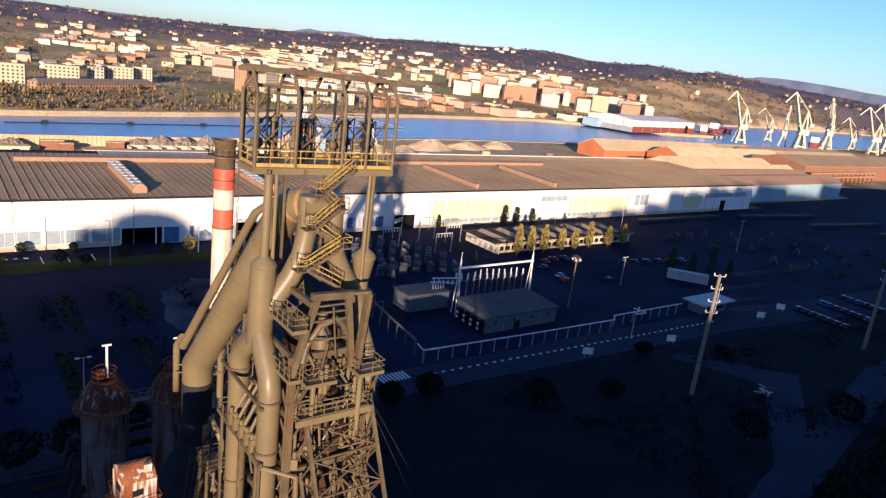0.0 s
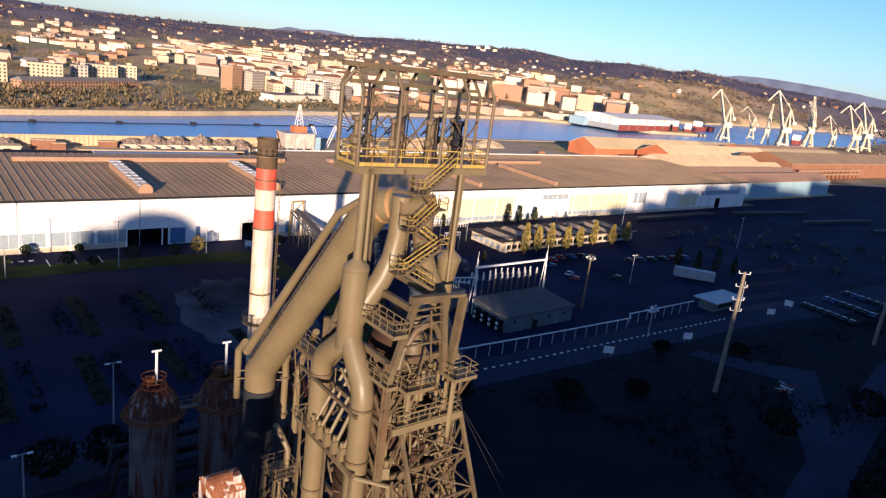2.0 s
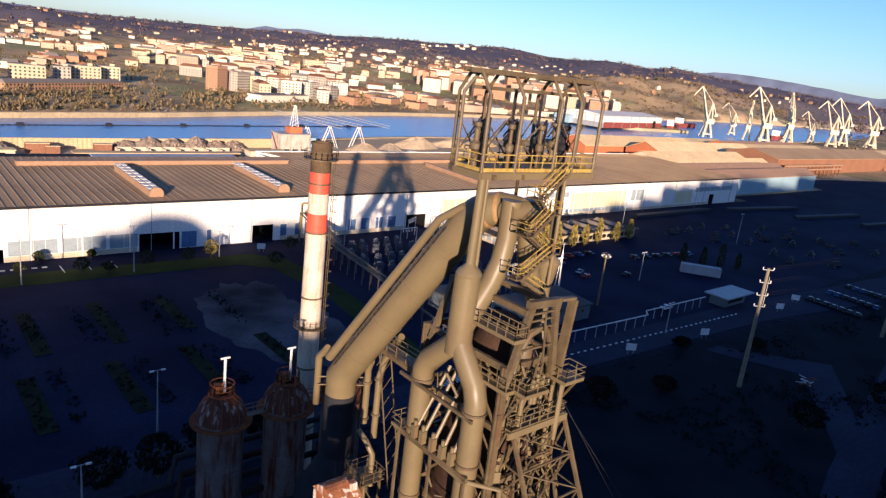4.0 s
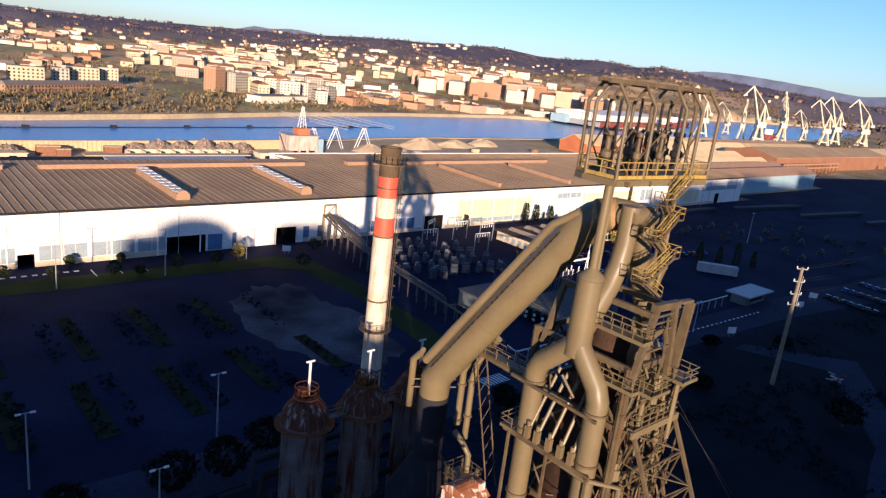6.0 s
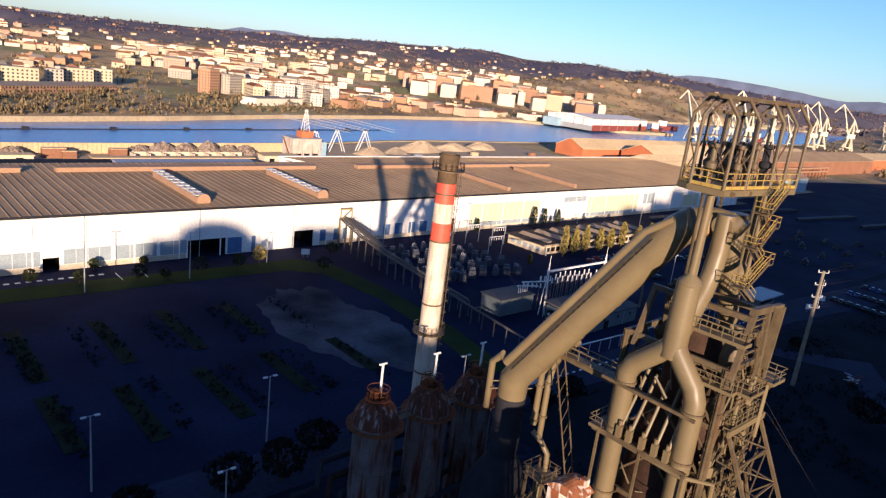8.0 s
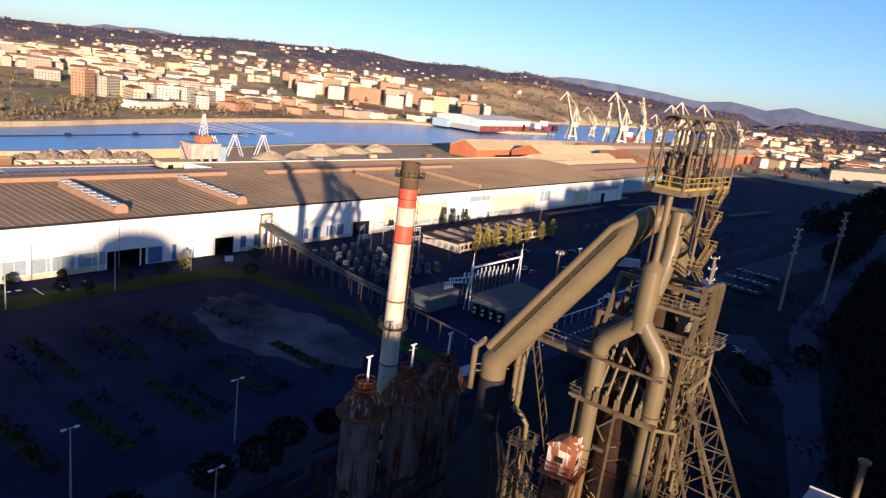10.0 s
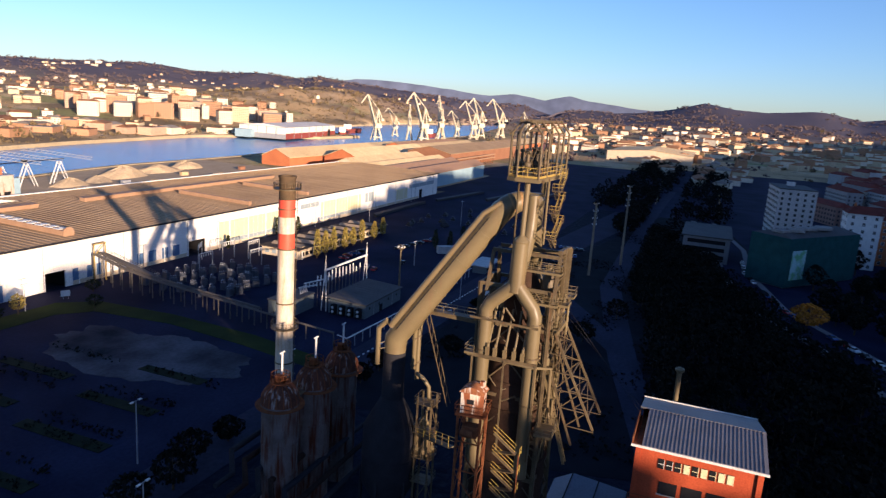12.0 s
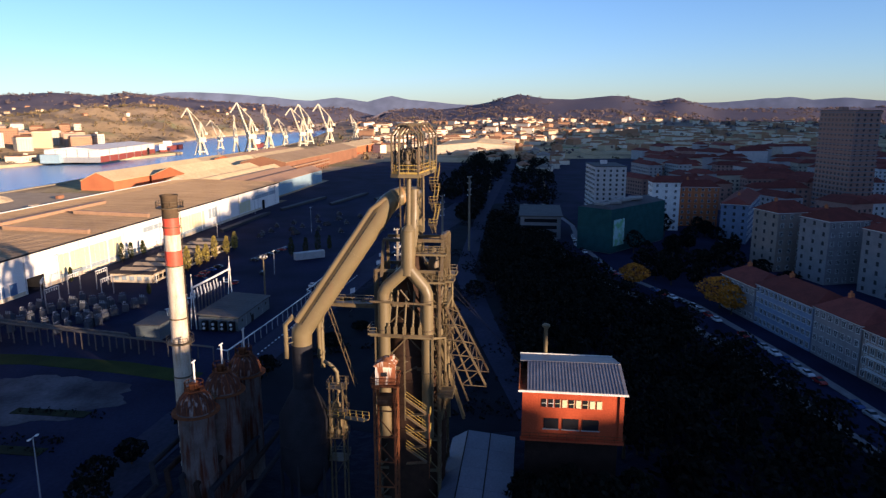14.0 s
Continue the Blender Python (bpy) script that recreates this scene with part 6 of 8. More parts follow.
for x, y, dx in ((202, 402, 3.0), (222, 408, 4.5), (246, 410, 5.0)):
    jib = thing("jib_conveyor", (x, y, 0), "lattice jib conveyor on slanting legs by the river", "conveyor", "jib conveyors")
    for s in (-1.4, 1.4):
        part("leg", M().beam((x - 4, y + s, 0), (x + 2, y + s, 14), 0.5).beam((x + 8, y + s, 0), (x + 2, y + s, 14), 0.4), STEEL_WHITE, jib)
    a, b = Vector((x - 18, y + 6, 21)), Vector((x + 30, y + 4, 13))
    for s in (-0.9, 0.9):
        for h in (0, 1.8):
            part("chord", M().beam(a + Vector((0, s, h)), b + Vector((0, s, h)), 0.25), STEEL_GREY, jib)
    for k in range(14):
        p, q = a.lerp(b, k / 14), a.lerp(b, (k + 1) / 14)
        part("lacing", M().beam(p + Vector((0, -0.9, 0)), q + Vector((0, -0.9, 1.8)), 0.18), STEEL_GREY, jib)

# sheds beyond the end of the hall
def gable_shed(x0, x1, y0, y1, h, rise, wall, roof, label, group=""):
    sh = thing("gabled_shed", (x0, (y0 + y1) / 2, 0), label, "shed", group)
    ym = (y0 + y1) / 2
    part("wall", M().box(x0, y0, 0, x1, y1, h).add([(x0, y0, h), (x0, y1, h), (x0, ym, h + rise), (x1, y0, h), (x1, y1, h), (x1, ym, h + rise)], [(0, 2, 1), (3, 4, 5)]), wall, sh)
    for s, ya in ((-1, y0), (1, y1)):
        ye = ya + s * 0.6
        part("roof", M().add([(x0 - 0.5, ye, h - 0.1), (x1 + 0.5, ye, h - 0.1), (x1 + 0.5, ym, h + rise + 0.15), (x0 - 0.5, ym, h + rise + 0.15), (x0 - 0.5, ye, h + 0.25), (x1 + 0.5, ye, h + 0.25), (x1 + 0.5, ym, h + rise + 0.5), (x0 - 0.5, ym, h + rise + 0.5)],
                              [(4, 5, 6, 7), (0, 3, 2, 1), (0, 1, 5, 4), (1, 2, 6, 5), (3, 0, 4, 7)]), roof, sh)
    n = int((x1 - x0) / 24)
    for k in range(n):
        part("roof_seam", M().beam((x0 + 12 + 24 * k, y0, h + 0.3), (x0 + 12 + 24 * k, ym, h + rise + 0.55), 0.3, 0.15), roof, sh)
    return sh


grp = "sheds beyond the hall"
gable_shed(462, 640, 384, 414, 8, 7, BRICK_OR, TANROOF, "long shed with orange brick gable and tan roof", grp)
gable_shed(515, 690, 342, 380, 8, 8, BRICK_OR, TANROOF, "long shed with orange brick gable and tan roof", grp)
gable_shed(452, 600, 306, 336, 8, 6, WALL_CREAM, TANROOF, "long cream shed with a tan roof", grp)
gable_shed(425, 585, 276, 302, 8, 6, BROWNWALL, TANROOF, "long brown shed with a tan roof", grp)
gable_shed(412, 560, 232, 252, 11, 4, BLUESHED, ROOF_TRIM, "faded blue shed with a terracotta roof", grp)
gable_shed(412, 556, 254, 273, 11, 4, BLUESHED, ROOF_TRIM, "faded blue shed with a terracotta roof", grp)
gable_shed(608, 905, 285, 334, 14, 6, BROWNWALL, ROOF_BROWN, "tall rusty brown works hall", grp)
gable_shed(700, 880, 346, 384, 10, 5, BROWNWALL, TANROOF, "long brown shed with a tan roof", grp)
gable_shed(650, 780, 420, 455, 7, 3, WALL_CREAM, TANROOF, "long cream shed with a tan roof", grp)
gable_shed(720, 930, 392, 416, 9, 4, BRICK_OR, ROOF_TRIM, "long red brick shed with terracotta roof", grp)
gable_shed(930, 1150, 300, 350, 12, 5, BRICK_OR, TANROOF, "long orange works hall", grp)
gable_shed(990, 1170, 60, 180, 13, 5, WALL_CREAM, TANROOF, "wide cream works hall", grp)
pr = thing("pipe_trestle", (640, 272, 0), "rusty pipe trestle on many posts", "pipe trestle")
for k in range(14):
    part("post", M().beam((604 + 9 * k, 274, 0), (604 + 9 * k, 274, 10), 0.8), RUST, pr)
for z in (6.5, 10):
    part("pipe", M().tube([(600, 274, z), (726, 274, z)], 0.9, 8), ROOF_TRIM, pr)

# long white dockside hall across the water
wb = thing("dockside_hall", (851, 645, 0), "long white dockside hall with a dark red base", "hall")
a0, lw, dw = 0.156, 186, 72
DKRED = mat("dark_red_plinth", (0.25, 0.055, 0.04), (0.18, 0.045, 0.035), 0.7)
DOCKWALL = mat("weathered_white_sheet", (0.72, 0.68, 0.62), (0.58, 0.55, 0.5), 0.7, 0, 0.05, 0.6, 0.1)


def dock(u, v):
    return 851 + u * math.cos(a0) - v * math.sin(a0), 645 + u * math.sin(a0) + v * math.cos(a0)


part("wall", M().rbox(*dock(0, 0), 0, lw, dw, 17, a0), DOCKWALL, wb)
part("plinth", M().rbox(*dock(0, -dw / 2 - 0.3), 0, lw, 0.6, 8, a0), DKRED, wb, "dark red sheet base")
part("plinth", M().rbox(*dock(-lw / 2 - 0.3, 0), 0, 0.6, dw, 7, a0), STEEL_GREY, wb, "grey sheet base")
part("roof", M().gable(*dock(0, 0), 17, lw, dw, 3, a0, 0.6), DOCKWALL, wb)
part("roof_edge", M().rbox(*dock(0, 0), 16.4, lw + 1.6, dw + 1.6, 0.6, a0), STEEL_GREY, wb)
for k in range(1, 7):
    part("wall_post", M().rbox(*dock(-lw / 2 + lw * k / 7, -dw / 2 - 0.7), 0, 0.7, 0.3, 16.4, a0), STEEL_GREY, wb)
for k in range(1, 5):
    part("wall_post", M().rbox(*dock(-lw / 2 - 0.7, -dw / 2 + dw * k / 5), 0, 0.3, 0.6, 16.4, a0), STEEL_GREY, wb)
part("sliding_door", M().rbox(*dock(66, -dw / 2 - 0.75), 0, 9, 0.3, 11, a0), OPENING, wb)
part("end_bay", M().rbox(*dock(-lw / 2 - 6, 24), 0, 12, 24, 11, a0), BLUESHED, wb)

# ---- harbour cranes ----
CRANE = mat("cream_crane_paint", (0.66, 0.60, 0.44), (0.5, 0.44, 0.3), 0.6, 0, 0.3, 2, 0.05)


def crane(x, y, s, turn, lab="cream luffing harbour crane with a tall lattice jib"):
    c = thing("harbour_crane", (x, y, 0), lab, "crane", "harbour cranes")
    cs, sn = math.cos(turn), math.sin(turn)

    def w(a, b, z):
        return (x + (a * cs - b * sn) * s, y + (a * sn + b * cs) * s, z * s)
    for a in (-7, 7):
        for b in (-6, 6):
            part("portal_leg", M().beam(w(a, b, 0), w(a * 0.35, b * 0.35, 20), 2.3 * s), CRANE, c)
    for b in (-6, 6):
        part("portal_beam", M().beam(w(-6, b * .8, 5), w(6, b * .8, 5), 1.7 * s), CRANE, c)
    part("slewing_house", M().add([w(-7, -4, 20), w(6, -4, 20), w(6, 4, 20), w(-7, 4, 20), w(-7, -4, 27), w(4, -4, 27), w(4, 4, 27), w(-7, 4, 27)], [(0, 1, 5, 4), (1, 2, 6, 5), (2, 3, 7, 6), (3, 0, 4, 7), (4, 5, 6, 7), (3, 2, 1, 0)]), CRANE, c)
    for b in (-3, 3):
        part("tower_leg", M().beam(w(-4, b, 26), w(-1, b * 0.3, 50), 1.6 * s), CRANE, c)
        part("tower_leg", M().beam(w(4, b, 26), w(-1, b * 0.3, 50), 1.5 * s), CRANE, c)
        part("jib_chord", M().beam(w(4, b, 26), w(20, b * 0.2, 72), 1.6 * s), CRANE, c)
        part("tie", M().beam(w(-1, b * 0.3, 50), w(20, b * 0.2, 72), 0.75 * s), CRANE, c)
        part("back_tie", M().beam(w(-1, b * 0.3, 50), w(-9, b * 0.5, 34), 1.2 * s), CRANE, c)
    for k in range(8):
        t, t2 = k / 8, (k + 1) / 8
        part("jib_lacing", M().beam(w(4 + 16 * t, -3 + 2.4 * t, 26 + 46 * t), w(4 + 16 * t2, 3 - 2.4 * t2, 26 + 46 * t2), 0.75 * s), CRANE, c)
    part("fly_jib", M().beam(w(20, 0, 72), w(31, 0, 58), 1.5 * s), CRANE, c)
    part("counterweight", M().beam(w(-12, 0, 33), w(-7, 0, 33), 4 * s), CRANE, c)


for x, y, s, tn in ((933, 538, 0.98, 2.6), (1085, 578, 0.7, 2.2), (1020, 520, 0.82, 0.5), (1006, 488, 1.1, 2.5), (1121, 503, 1.08, 0.7), (1227, 510, 0.72, 2.3), (1211, 470, 1.0, 2.1), (1292, 484, 1.1, 2.5), (1373, 465, 1.12, 2.2), (1500, 440, 0.8, 1.0)):
    crane(x, y, s, tn)
for x, y, tn in ((1010, 640, 0.4), (1130, 690, 0.1), (1220, 560, 0.2)):
    shp = thing("moored_ship", (x, y, -3), "moored rusty red ship hull with pale deckhouse", "ship", "moored ships")
    hm_ = M()
    cs, sn = math.cos(tn), math.sin(tn)
    sec = [(-38, 4), (-34, 7), (20, 7), (34, 4), (42, 0.4)]
    vs = []
    for a, b in sec:
        for bb, z in ((-b, 4.5), (b, 4.5), (b * 0.8, -4), (-b * 0.8, -4)):
            vs.append((x + a * cs - bb * sn, y + a * sn + bb * cs, z))
    hm_.add(vs, [(0, 1, 2, 3), (16, 19, 18, 17)] + [(i * 4 + j, i * 4 + 4 + j, i * 4 + 4 + (j + 1) % 4, i * 4 + (j + 1) % 4) for i in range(4) for j in range(4)])
    part("hull", hm_, DKRED, shp)
    part("deckhouse", M().rbox(x - 26 * cs, y - 26 * sn, 4.5, 14, 10, 9, tn), WALL_WHITE, shp)

# floating boom on the river
bo = thing("floating_boom", (200, 495, WATER_Z), "dark floating boom across the water", "boom")
bmk = M()
for k in range(90):
    x = 40 + 3.6 * k
    y = 490 + 0.17 * (x - 40)
    bmk.box(x, y - 0.5, WATER_Z - 0.2, x + 2.9, y + 0.5, WATER_Z + 0.5)
for k in range(6):
    x = 60 + 52 * k
    bmk.box(x, 490 + 0.17 * (x - 40) - 1.4, WATER_Z - 0.2, x + 3.6, 490 + 0.17 * (x - 40) + 1.4, WATER_Z + 1.6)
tagged(part("float", bmk, DARK_STEEL, bo), kind="stuff")

# ---- town on the far slopes ----
WALLS = [mat("town_wall_" + n, c, tuple(k * 0.88 for k in c), 0.85, 0, 0.15, 1, 0.05, vary=0.12) for n, c in (("white", (0.66, 0.585, 0.46)), ("cream", (0.57, 0.47, 0.31)), ("pink", (0.46, 0.32, 0.225)), ("orange", (0.40, 0.23, 0.135)), ("grey", (0.42, 0.37, 0.30)))]
ROOFS = [mat("town_roof_" + n, c, tuple(k * 0.8 for k in c), 0.85, 0, 0.2, 1, 0.1, vary=0.15) for n, c in (("tile", (0.31, 0.165, 0.09)), ("brown", (0.24, 0.12, 0.07)), ("grey", (0.26, 0.23, 0.2)))]
PANE = mat("far_window_glass", (0.05, 0.055, 0.065), (0.03, 0.035, 0.04), 0.2)


def block(x, y, w, d, h, turn, wall, roof, flat, name, label, category, group, storey=3.0, windows=True, z0=None):
    z0 = (land(x, y) if z0 is None else z0) - 1.0
    b = thing(name, (x, y, z0), label, category, group)
    part("wall", M().rbox(x, y, z0, w, d, h + 1, turn), wall, b)
    if flat:
        part("roof", M().rbox(x, y, z0 + h + 1, w + 0.6, d + 0.6, 0.5, turn), roof, b)
        part("stair_head", M().rbox(x + w * 0.2 * math.cos(turn), y + w * 0.2 * math.sin(turn), z0 + h + 1.5, 4, 4, 2.2, turn), wall, b)
    else:
        part("roof", M().gable(x, y, z0 + h + 1, w, d, min(3.2, d * 0.24), turn, 0.5, min(w, d) * 0.25), roof, b)
    if windows:
        cs, sn = math.cos(turn), math.sin(turn)
        n = max(2, int(w / 3.4))
        nd = max(2, int(d / 3.6))
        row = M()
        for f in range(int(h / storey)):
            zf = z0 + 1 + f * storey + 0.9
            for k in range(n):
                a = -w / 2 + w * (k + 0.5) / n
                for s in (-1, 1):
                    bb = s * (d / 2 + 0.03)
                    row.rbox(x + a * cs - bb * sn, y + a * sn + bb * cs, zf, 1.5, 0.12, 1.5, turn)
            for k in range(nd):
                bb = -d / 2 + d * (k + 0.5) / nd
                for s in (-1, 1):
                    a = s * (w / 2 + 0.03)
                    row.rbox(x + a * cs - bb * sn, y + a * sn + bb * cs, zf, 0.12, 1.3, 1.5, turn)
        tagged(part("glazing", row, PANE, b), kind="stuff")
    return b


def polar(az, d):
    return d * math.sin(radians(az)), d * math.cos(radians(az))


# cream slab blocks and the long low school in front
for k, (x, y, w) in enumerate(((106, 726, 28), (138, 748, 14), (160, 764, 30), (186, 780, 22), (62, 700, 24))):
    block(x, y, w, 13, 16 if k != 1 else 15, -0.12, WALLS[1] if k != 1 else WALLS[4], ROOFS[2], True, "slab_block", "cream six-storey slab block", "apartment block", "cream slab blocks")
block(128, 690, 130, 12, 6, 0.6, WALLS[3], ROOFS[2], False, "long_school", "long low orange-brick building", "building", "")
block(330, 690, 78, 20, 7, 0.42, WALLS[0], ROOFS[2], True, "white_warehouse", "long white flat-roofed warehouse near the far bank", "warehouse", "far bank warehouses", windows=False)
for k, (az, d, w, h, c) in enumerate(((21.0, 830, 18, 26, 3), (22.6, 850, 24, 21, 4), (24.6, 860, 20, 18, 0), (26.2, 850, 26, 17, 0), (28.0, 850, 22, 18, 0), (29.6, 870, 20, 15, 4))):
    x, y = polar(az, d)
    block(x, y, w, 15, h, 0.55, WALLS[c], ROOFS[2], True, "town_block", "tall rendered town block near the far bank", "apartment block", "town blocks")
for k in range(34):
    az = rng.uniform(29, 48)
    x, y = polar(az, rng.uniform(800 + 9 * (az - 29), 1040))
    if y < lerp_list(FAR_BANK, x) + 25:
        continue
    c = rng.choice((0, 1, 3, 3, 2))
    block(x, y, rng.uniform(24, 55), rng.uniform(14, 24), rng.uniform(5, 10), 0.3 + rng.uniform(-.2, .3), WALLS[c], ROOFS[rng.randrange(3)], rng.random() < 0.5, "works_building", "low " + ("white", "cream", "pink", "orange", "grey")[c] + " works building on the far bank", "building", "far bank works", windows=False)
COLOUR = ("white", "cream", "pink", "orange", "grey")
TAKEN = [(128, 715), (106, 726), (160, 764), (186, 780), (62, 700), (330, 690), (300, 680), (360, 700)]


def quarter(count, az0, az1, d0, d1, wide, tall, tones, lined, name, label, group, flat=0.3):
    """Houses of one quarter, in rows along the slope, none within another."""
    for _ in range(count * 3):
        if count == 0:
            return
        az, d = rng.uniform(az0, az1), rng.uniform(d0, d1)
        if lined:
            d = d0 + (d1 - d0) * (round((d - d0) / (d1 - d0) * lined) + rng.uniform(-0.12, 0.12)) / lined
        x, y = polar(az, d)
        w = rng.uniform(*wide)
        if y < lerp_list(FAR_BANK, x) + 60 or any(math.hypot(x - p, y - q) < w * 0.62 + 8 for p, q in TAKEN):
            continue
        TAKEN.append((x, y))
        count -= 1
        c, h = rng.choice(tones), rng.uniform(*tall)
        fl = rng.random() < flat
        block(x, y, w, rng.uniform(10, 15), h, -radians(az) + rng.uniform(-0.25, 0.35) + (1.57 if rng.random() < 0.15 else 0), WALLS[c], ROOFS[rng.choice((0, 1, 1, 2))], fl, name, COLOUR[c] + " " + label, "house", group, windows=h > 8 and d < 1700)


quarter(14, 21, 30.5, 810, 960, (20, 34), (13, 21), (0, 0, 0, 1, 4), 3, "bank_block", "town block near the far bank", "town blocks near the bank", 0.6)
quarter(38, 19, 30.5, 980, 1380, (18, 38), (10, 17), (0, 0, 1, 1, 2, 4), 6, "slope_block", "town block on the far slope", "town blocks on the slope")
quarter(62, 16.0, 26, 1150, 1900, (18, 44), (8, 13), (0, 0, 1, 1, 1, 4, 2), 8, "house_row", "house row on the far slope", "house rows on the slope")
quarter(34, 7, 13.5, 1260, 2150, (14, 30), (6, 10), (0, 0, 1, 2), 6, "hillside_house", "house on the far hillside", "houses on the hillside")
quarter(14, 5, 14, 860, 1200, (12, 20), (5, 8), (0, 2, 3), 0, "hillside_house", "house on the far hillside", "houses on the hillside")
quarter(40, 25, 36, 1950, 2500, (16, 34), (6, 9), (0, 0, 1), 3, "villa", "villa below the woods", "villas below the woods")
quarter(46, 37, 53, 1190, 1420, (22, 36), (17, 27), (3, 3, 2, 0, 0, 1), 4, "apartment_block", "tall block on the far slope", "tall blocks on the slope", 0.5)
quarter(30, 36, 53, 1420, 1680, (18, 30), (10, 18), (3, 2, 0, 1), 4, "apartment_block", "block on the far slope", "tall blocks on the slope")
quarter(40, 34, 47, 1680, 2500, (12, 26), (6, 9), (0, 0, 1, 2), 5, "hillside_house", "house on the upper slope", "houses on the upper slope")
quarter(14, 37.5, 43, 3250, 3700, (20, 34), (8, 12), (0, 0, 1), 2, "village_house", "house of the hilltop village", "hilltop village")
quarter(14, 30, 37, 1000, 1500, (14, 30), (6, 12), (0, 1, 4), 4, "hillside_house", "house on the far slope", "houses on the hillside")
# single farms and cottages over the hills
far_w, far_r = [M() for _ in range(3)], M()
for k in range(230):
    az = rng.uniform(4, 70)
    d = rng.uniform(1000, 3300)
    x, y = polar(az, d)
    if y < lerp_list(FAR_BANK, x) + 150:
        continue
    z, w, dd, h, tn = land(x, y), rng.uniform(8, 16), rng.uniform(7, 10), rng.uniform(4, 7), rng.uniform(0, 3)
    far_w[rng.choice((0, 1, 1, 2))].rbox(x, y, z - 2, w, dd, h + 2, tn)
    far_r.gable(x, y, z + h, w, dd, 2.2, tn, 0.4)
for k in range(520):
    az = rng.uniform(74, 112)
    d = rng.uniform(1050, 2600)
    x, y = polar(az, d)
    z, w, dd, h, tn = land(x, y), rng.uniform(10, 40), rng.uniform(9, 20), rng.uniform(5, 14), rng.uniform(0, 3)
    far_w[rng.choice((0, 0, 1, 2))].rbox(x, y, z - 2, w, dd, h + 2, tn)
    far_r.gable(x, y, z + h, w, dd, 2.4, tn, 0.4)
for m, i in zip(far_w, (0, 1, 3)):
    tagged(part("far_houses", m, WALLS[i]), "many small far houses scattered over the hills", "houses", kind="stuff")
tagged(part("far_roofs", far_r, ROOFS[0]), "tiled roofs of the many far houses", "roofs", kind="stuff")

# ---- far trees and scrub ----
FAR_LEAF = mat("winter_scrub", (0.20, 0.14, 0.075), (0.09, 0.078, 0.04), 0.95, 0, 0.012, 0.5, 0.2, vary=0.4, island=True)
WOOD_LEAF = mat("distant_bare_woods", (0.125, 0.093, 0.09), (0.085, 0.07, 0.075), 0.95, 0, 0.006, 0.3, 0.2, vary=0.3, island=True)


def scrub(m, x, y, z, r, n, lift=1.0):
    for _ in range(n):
        cx, cy, cz, s = x + rng.gauss(0, r * 0.5), y + rng.gauss(0, r * 0.5), z + r * lift * rng.uniform(0.1, 1.2), r * rng.uniform(0.16, 0.42)
        k = rng.uniform(0.8, 1.9) * lift
        p = [(cx + s * rng.uniform(.5, 1.3), cy + s * rng.uniform(-.4, .4), cz), (cx - s * rng.uniform(.5, 1.3), cy + s * rng.uniform(-.4, .4), cz + s * rng.uniform(-.4, .4)), (cx, cy + s, cz), (cx + s * rng.uniform(-.4, .4), cy - s, cz), (cx, cy, cz + s * k), (cx, cy, cz - s)]
        m.add(p, [(0, 2, 4), (2, 1, 4), (1, 3, 4), (3, 0, 4), (2, 0, 5), (1, 2, 5), (3, 1, 5), (0, 3, 5)])


fm_, fw_ = M(), M()
for k in range(10500):
    az = rng.uniform(3, 68)
    d = 540 + 1900 * rng.random() ** 2.0
    x, y = polar(az, d)
    off_ = y - lerp_list(FAR_BANK, x)
    if off_ < 10 or noise.noise((x * 0.007, y * 0.007, 7)) + 0.4 * noise.noise((x * 0.02, y * 0.02, 3)) < (0.02 if off_ > 150 else -0.4):
        continue
    if 36 < az < 53 and d < 1450 and off_ > 60 and rng.random() < 0.6:
        continue
    scrub(fm_, x, y, land(x, y), 0.6 + 3.2 * rng.random() ** 2 + d / 1000, 6, rng.choice((0.5, 0.7, 1, 1.6)))
for k in range(1500):
    x, y = 1750 + rng.gauss(0, 330), 1120 + rng.gauss(0, 150)
    if y > lerp_list(FAR_BANK, x) + 90 and noise.noise((x * 0.008, y * 0.008, 2.5)) > -0.12:
        scrub(fm_, x, y, land(x, y), rng.uniform(2.5, 6.0), 6, rng.choice((0.6, 0.9, 1.3)))
for k in range(5200):
    az = rng.uniform(2, 116)
    d = rng.uniform(2000, 4300)
    x, y = polar(az, d)
    if noise.noise((x * 0.0016, y * 0.0016, 17)) < -0.22 + 0.25 * (d < 2600):
        continue
    scrub(fw_, x, y, land(x, y), rng.uniform(6, 13), 6, 0.6)
for k in range(700):
    az = rng.uniform(70, 118)
    d = rng.uniform(900, 3200)
    x, y = polar(az, d)
    scrub(fm_ if k % 4 == 0 else fw_, x, y, land(x, y), rng.uniform(3, 6) * (1 + d / 3000), 6, 0.7)
tagged(part("far_scrub", fm_, FAR_LEAF), "bare winter scrub and thickets on the far slopes", "scrub", kind="stuff")
tagged(part("far_woods", fw_, WOOD_LEAF), "brown bare woods on the far hills", "woods", kind="stuff")

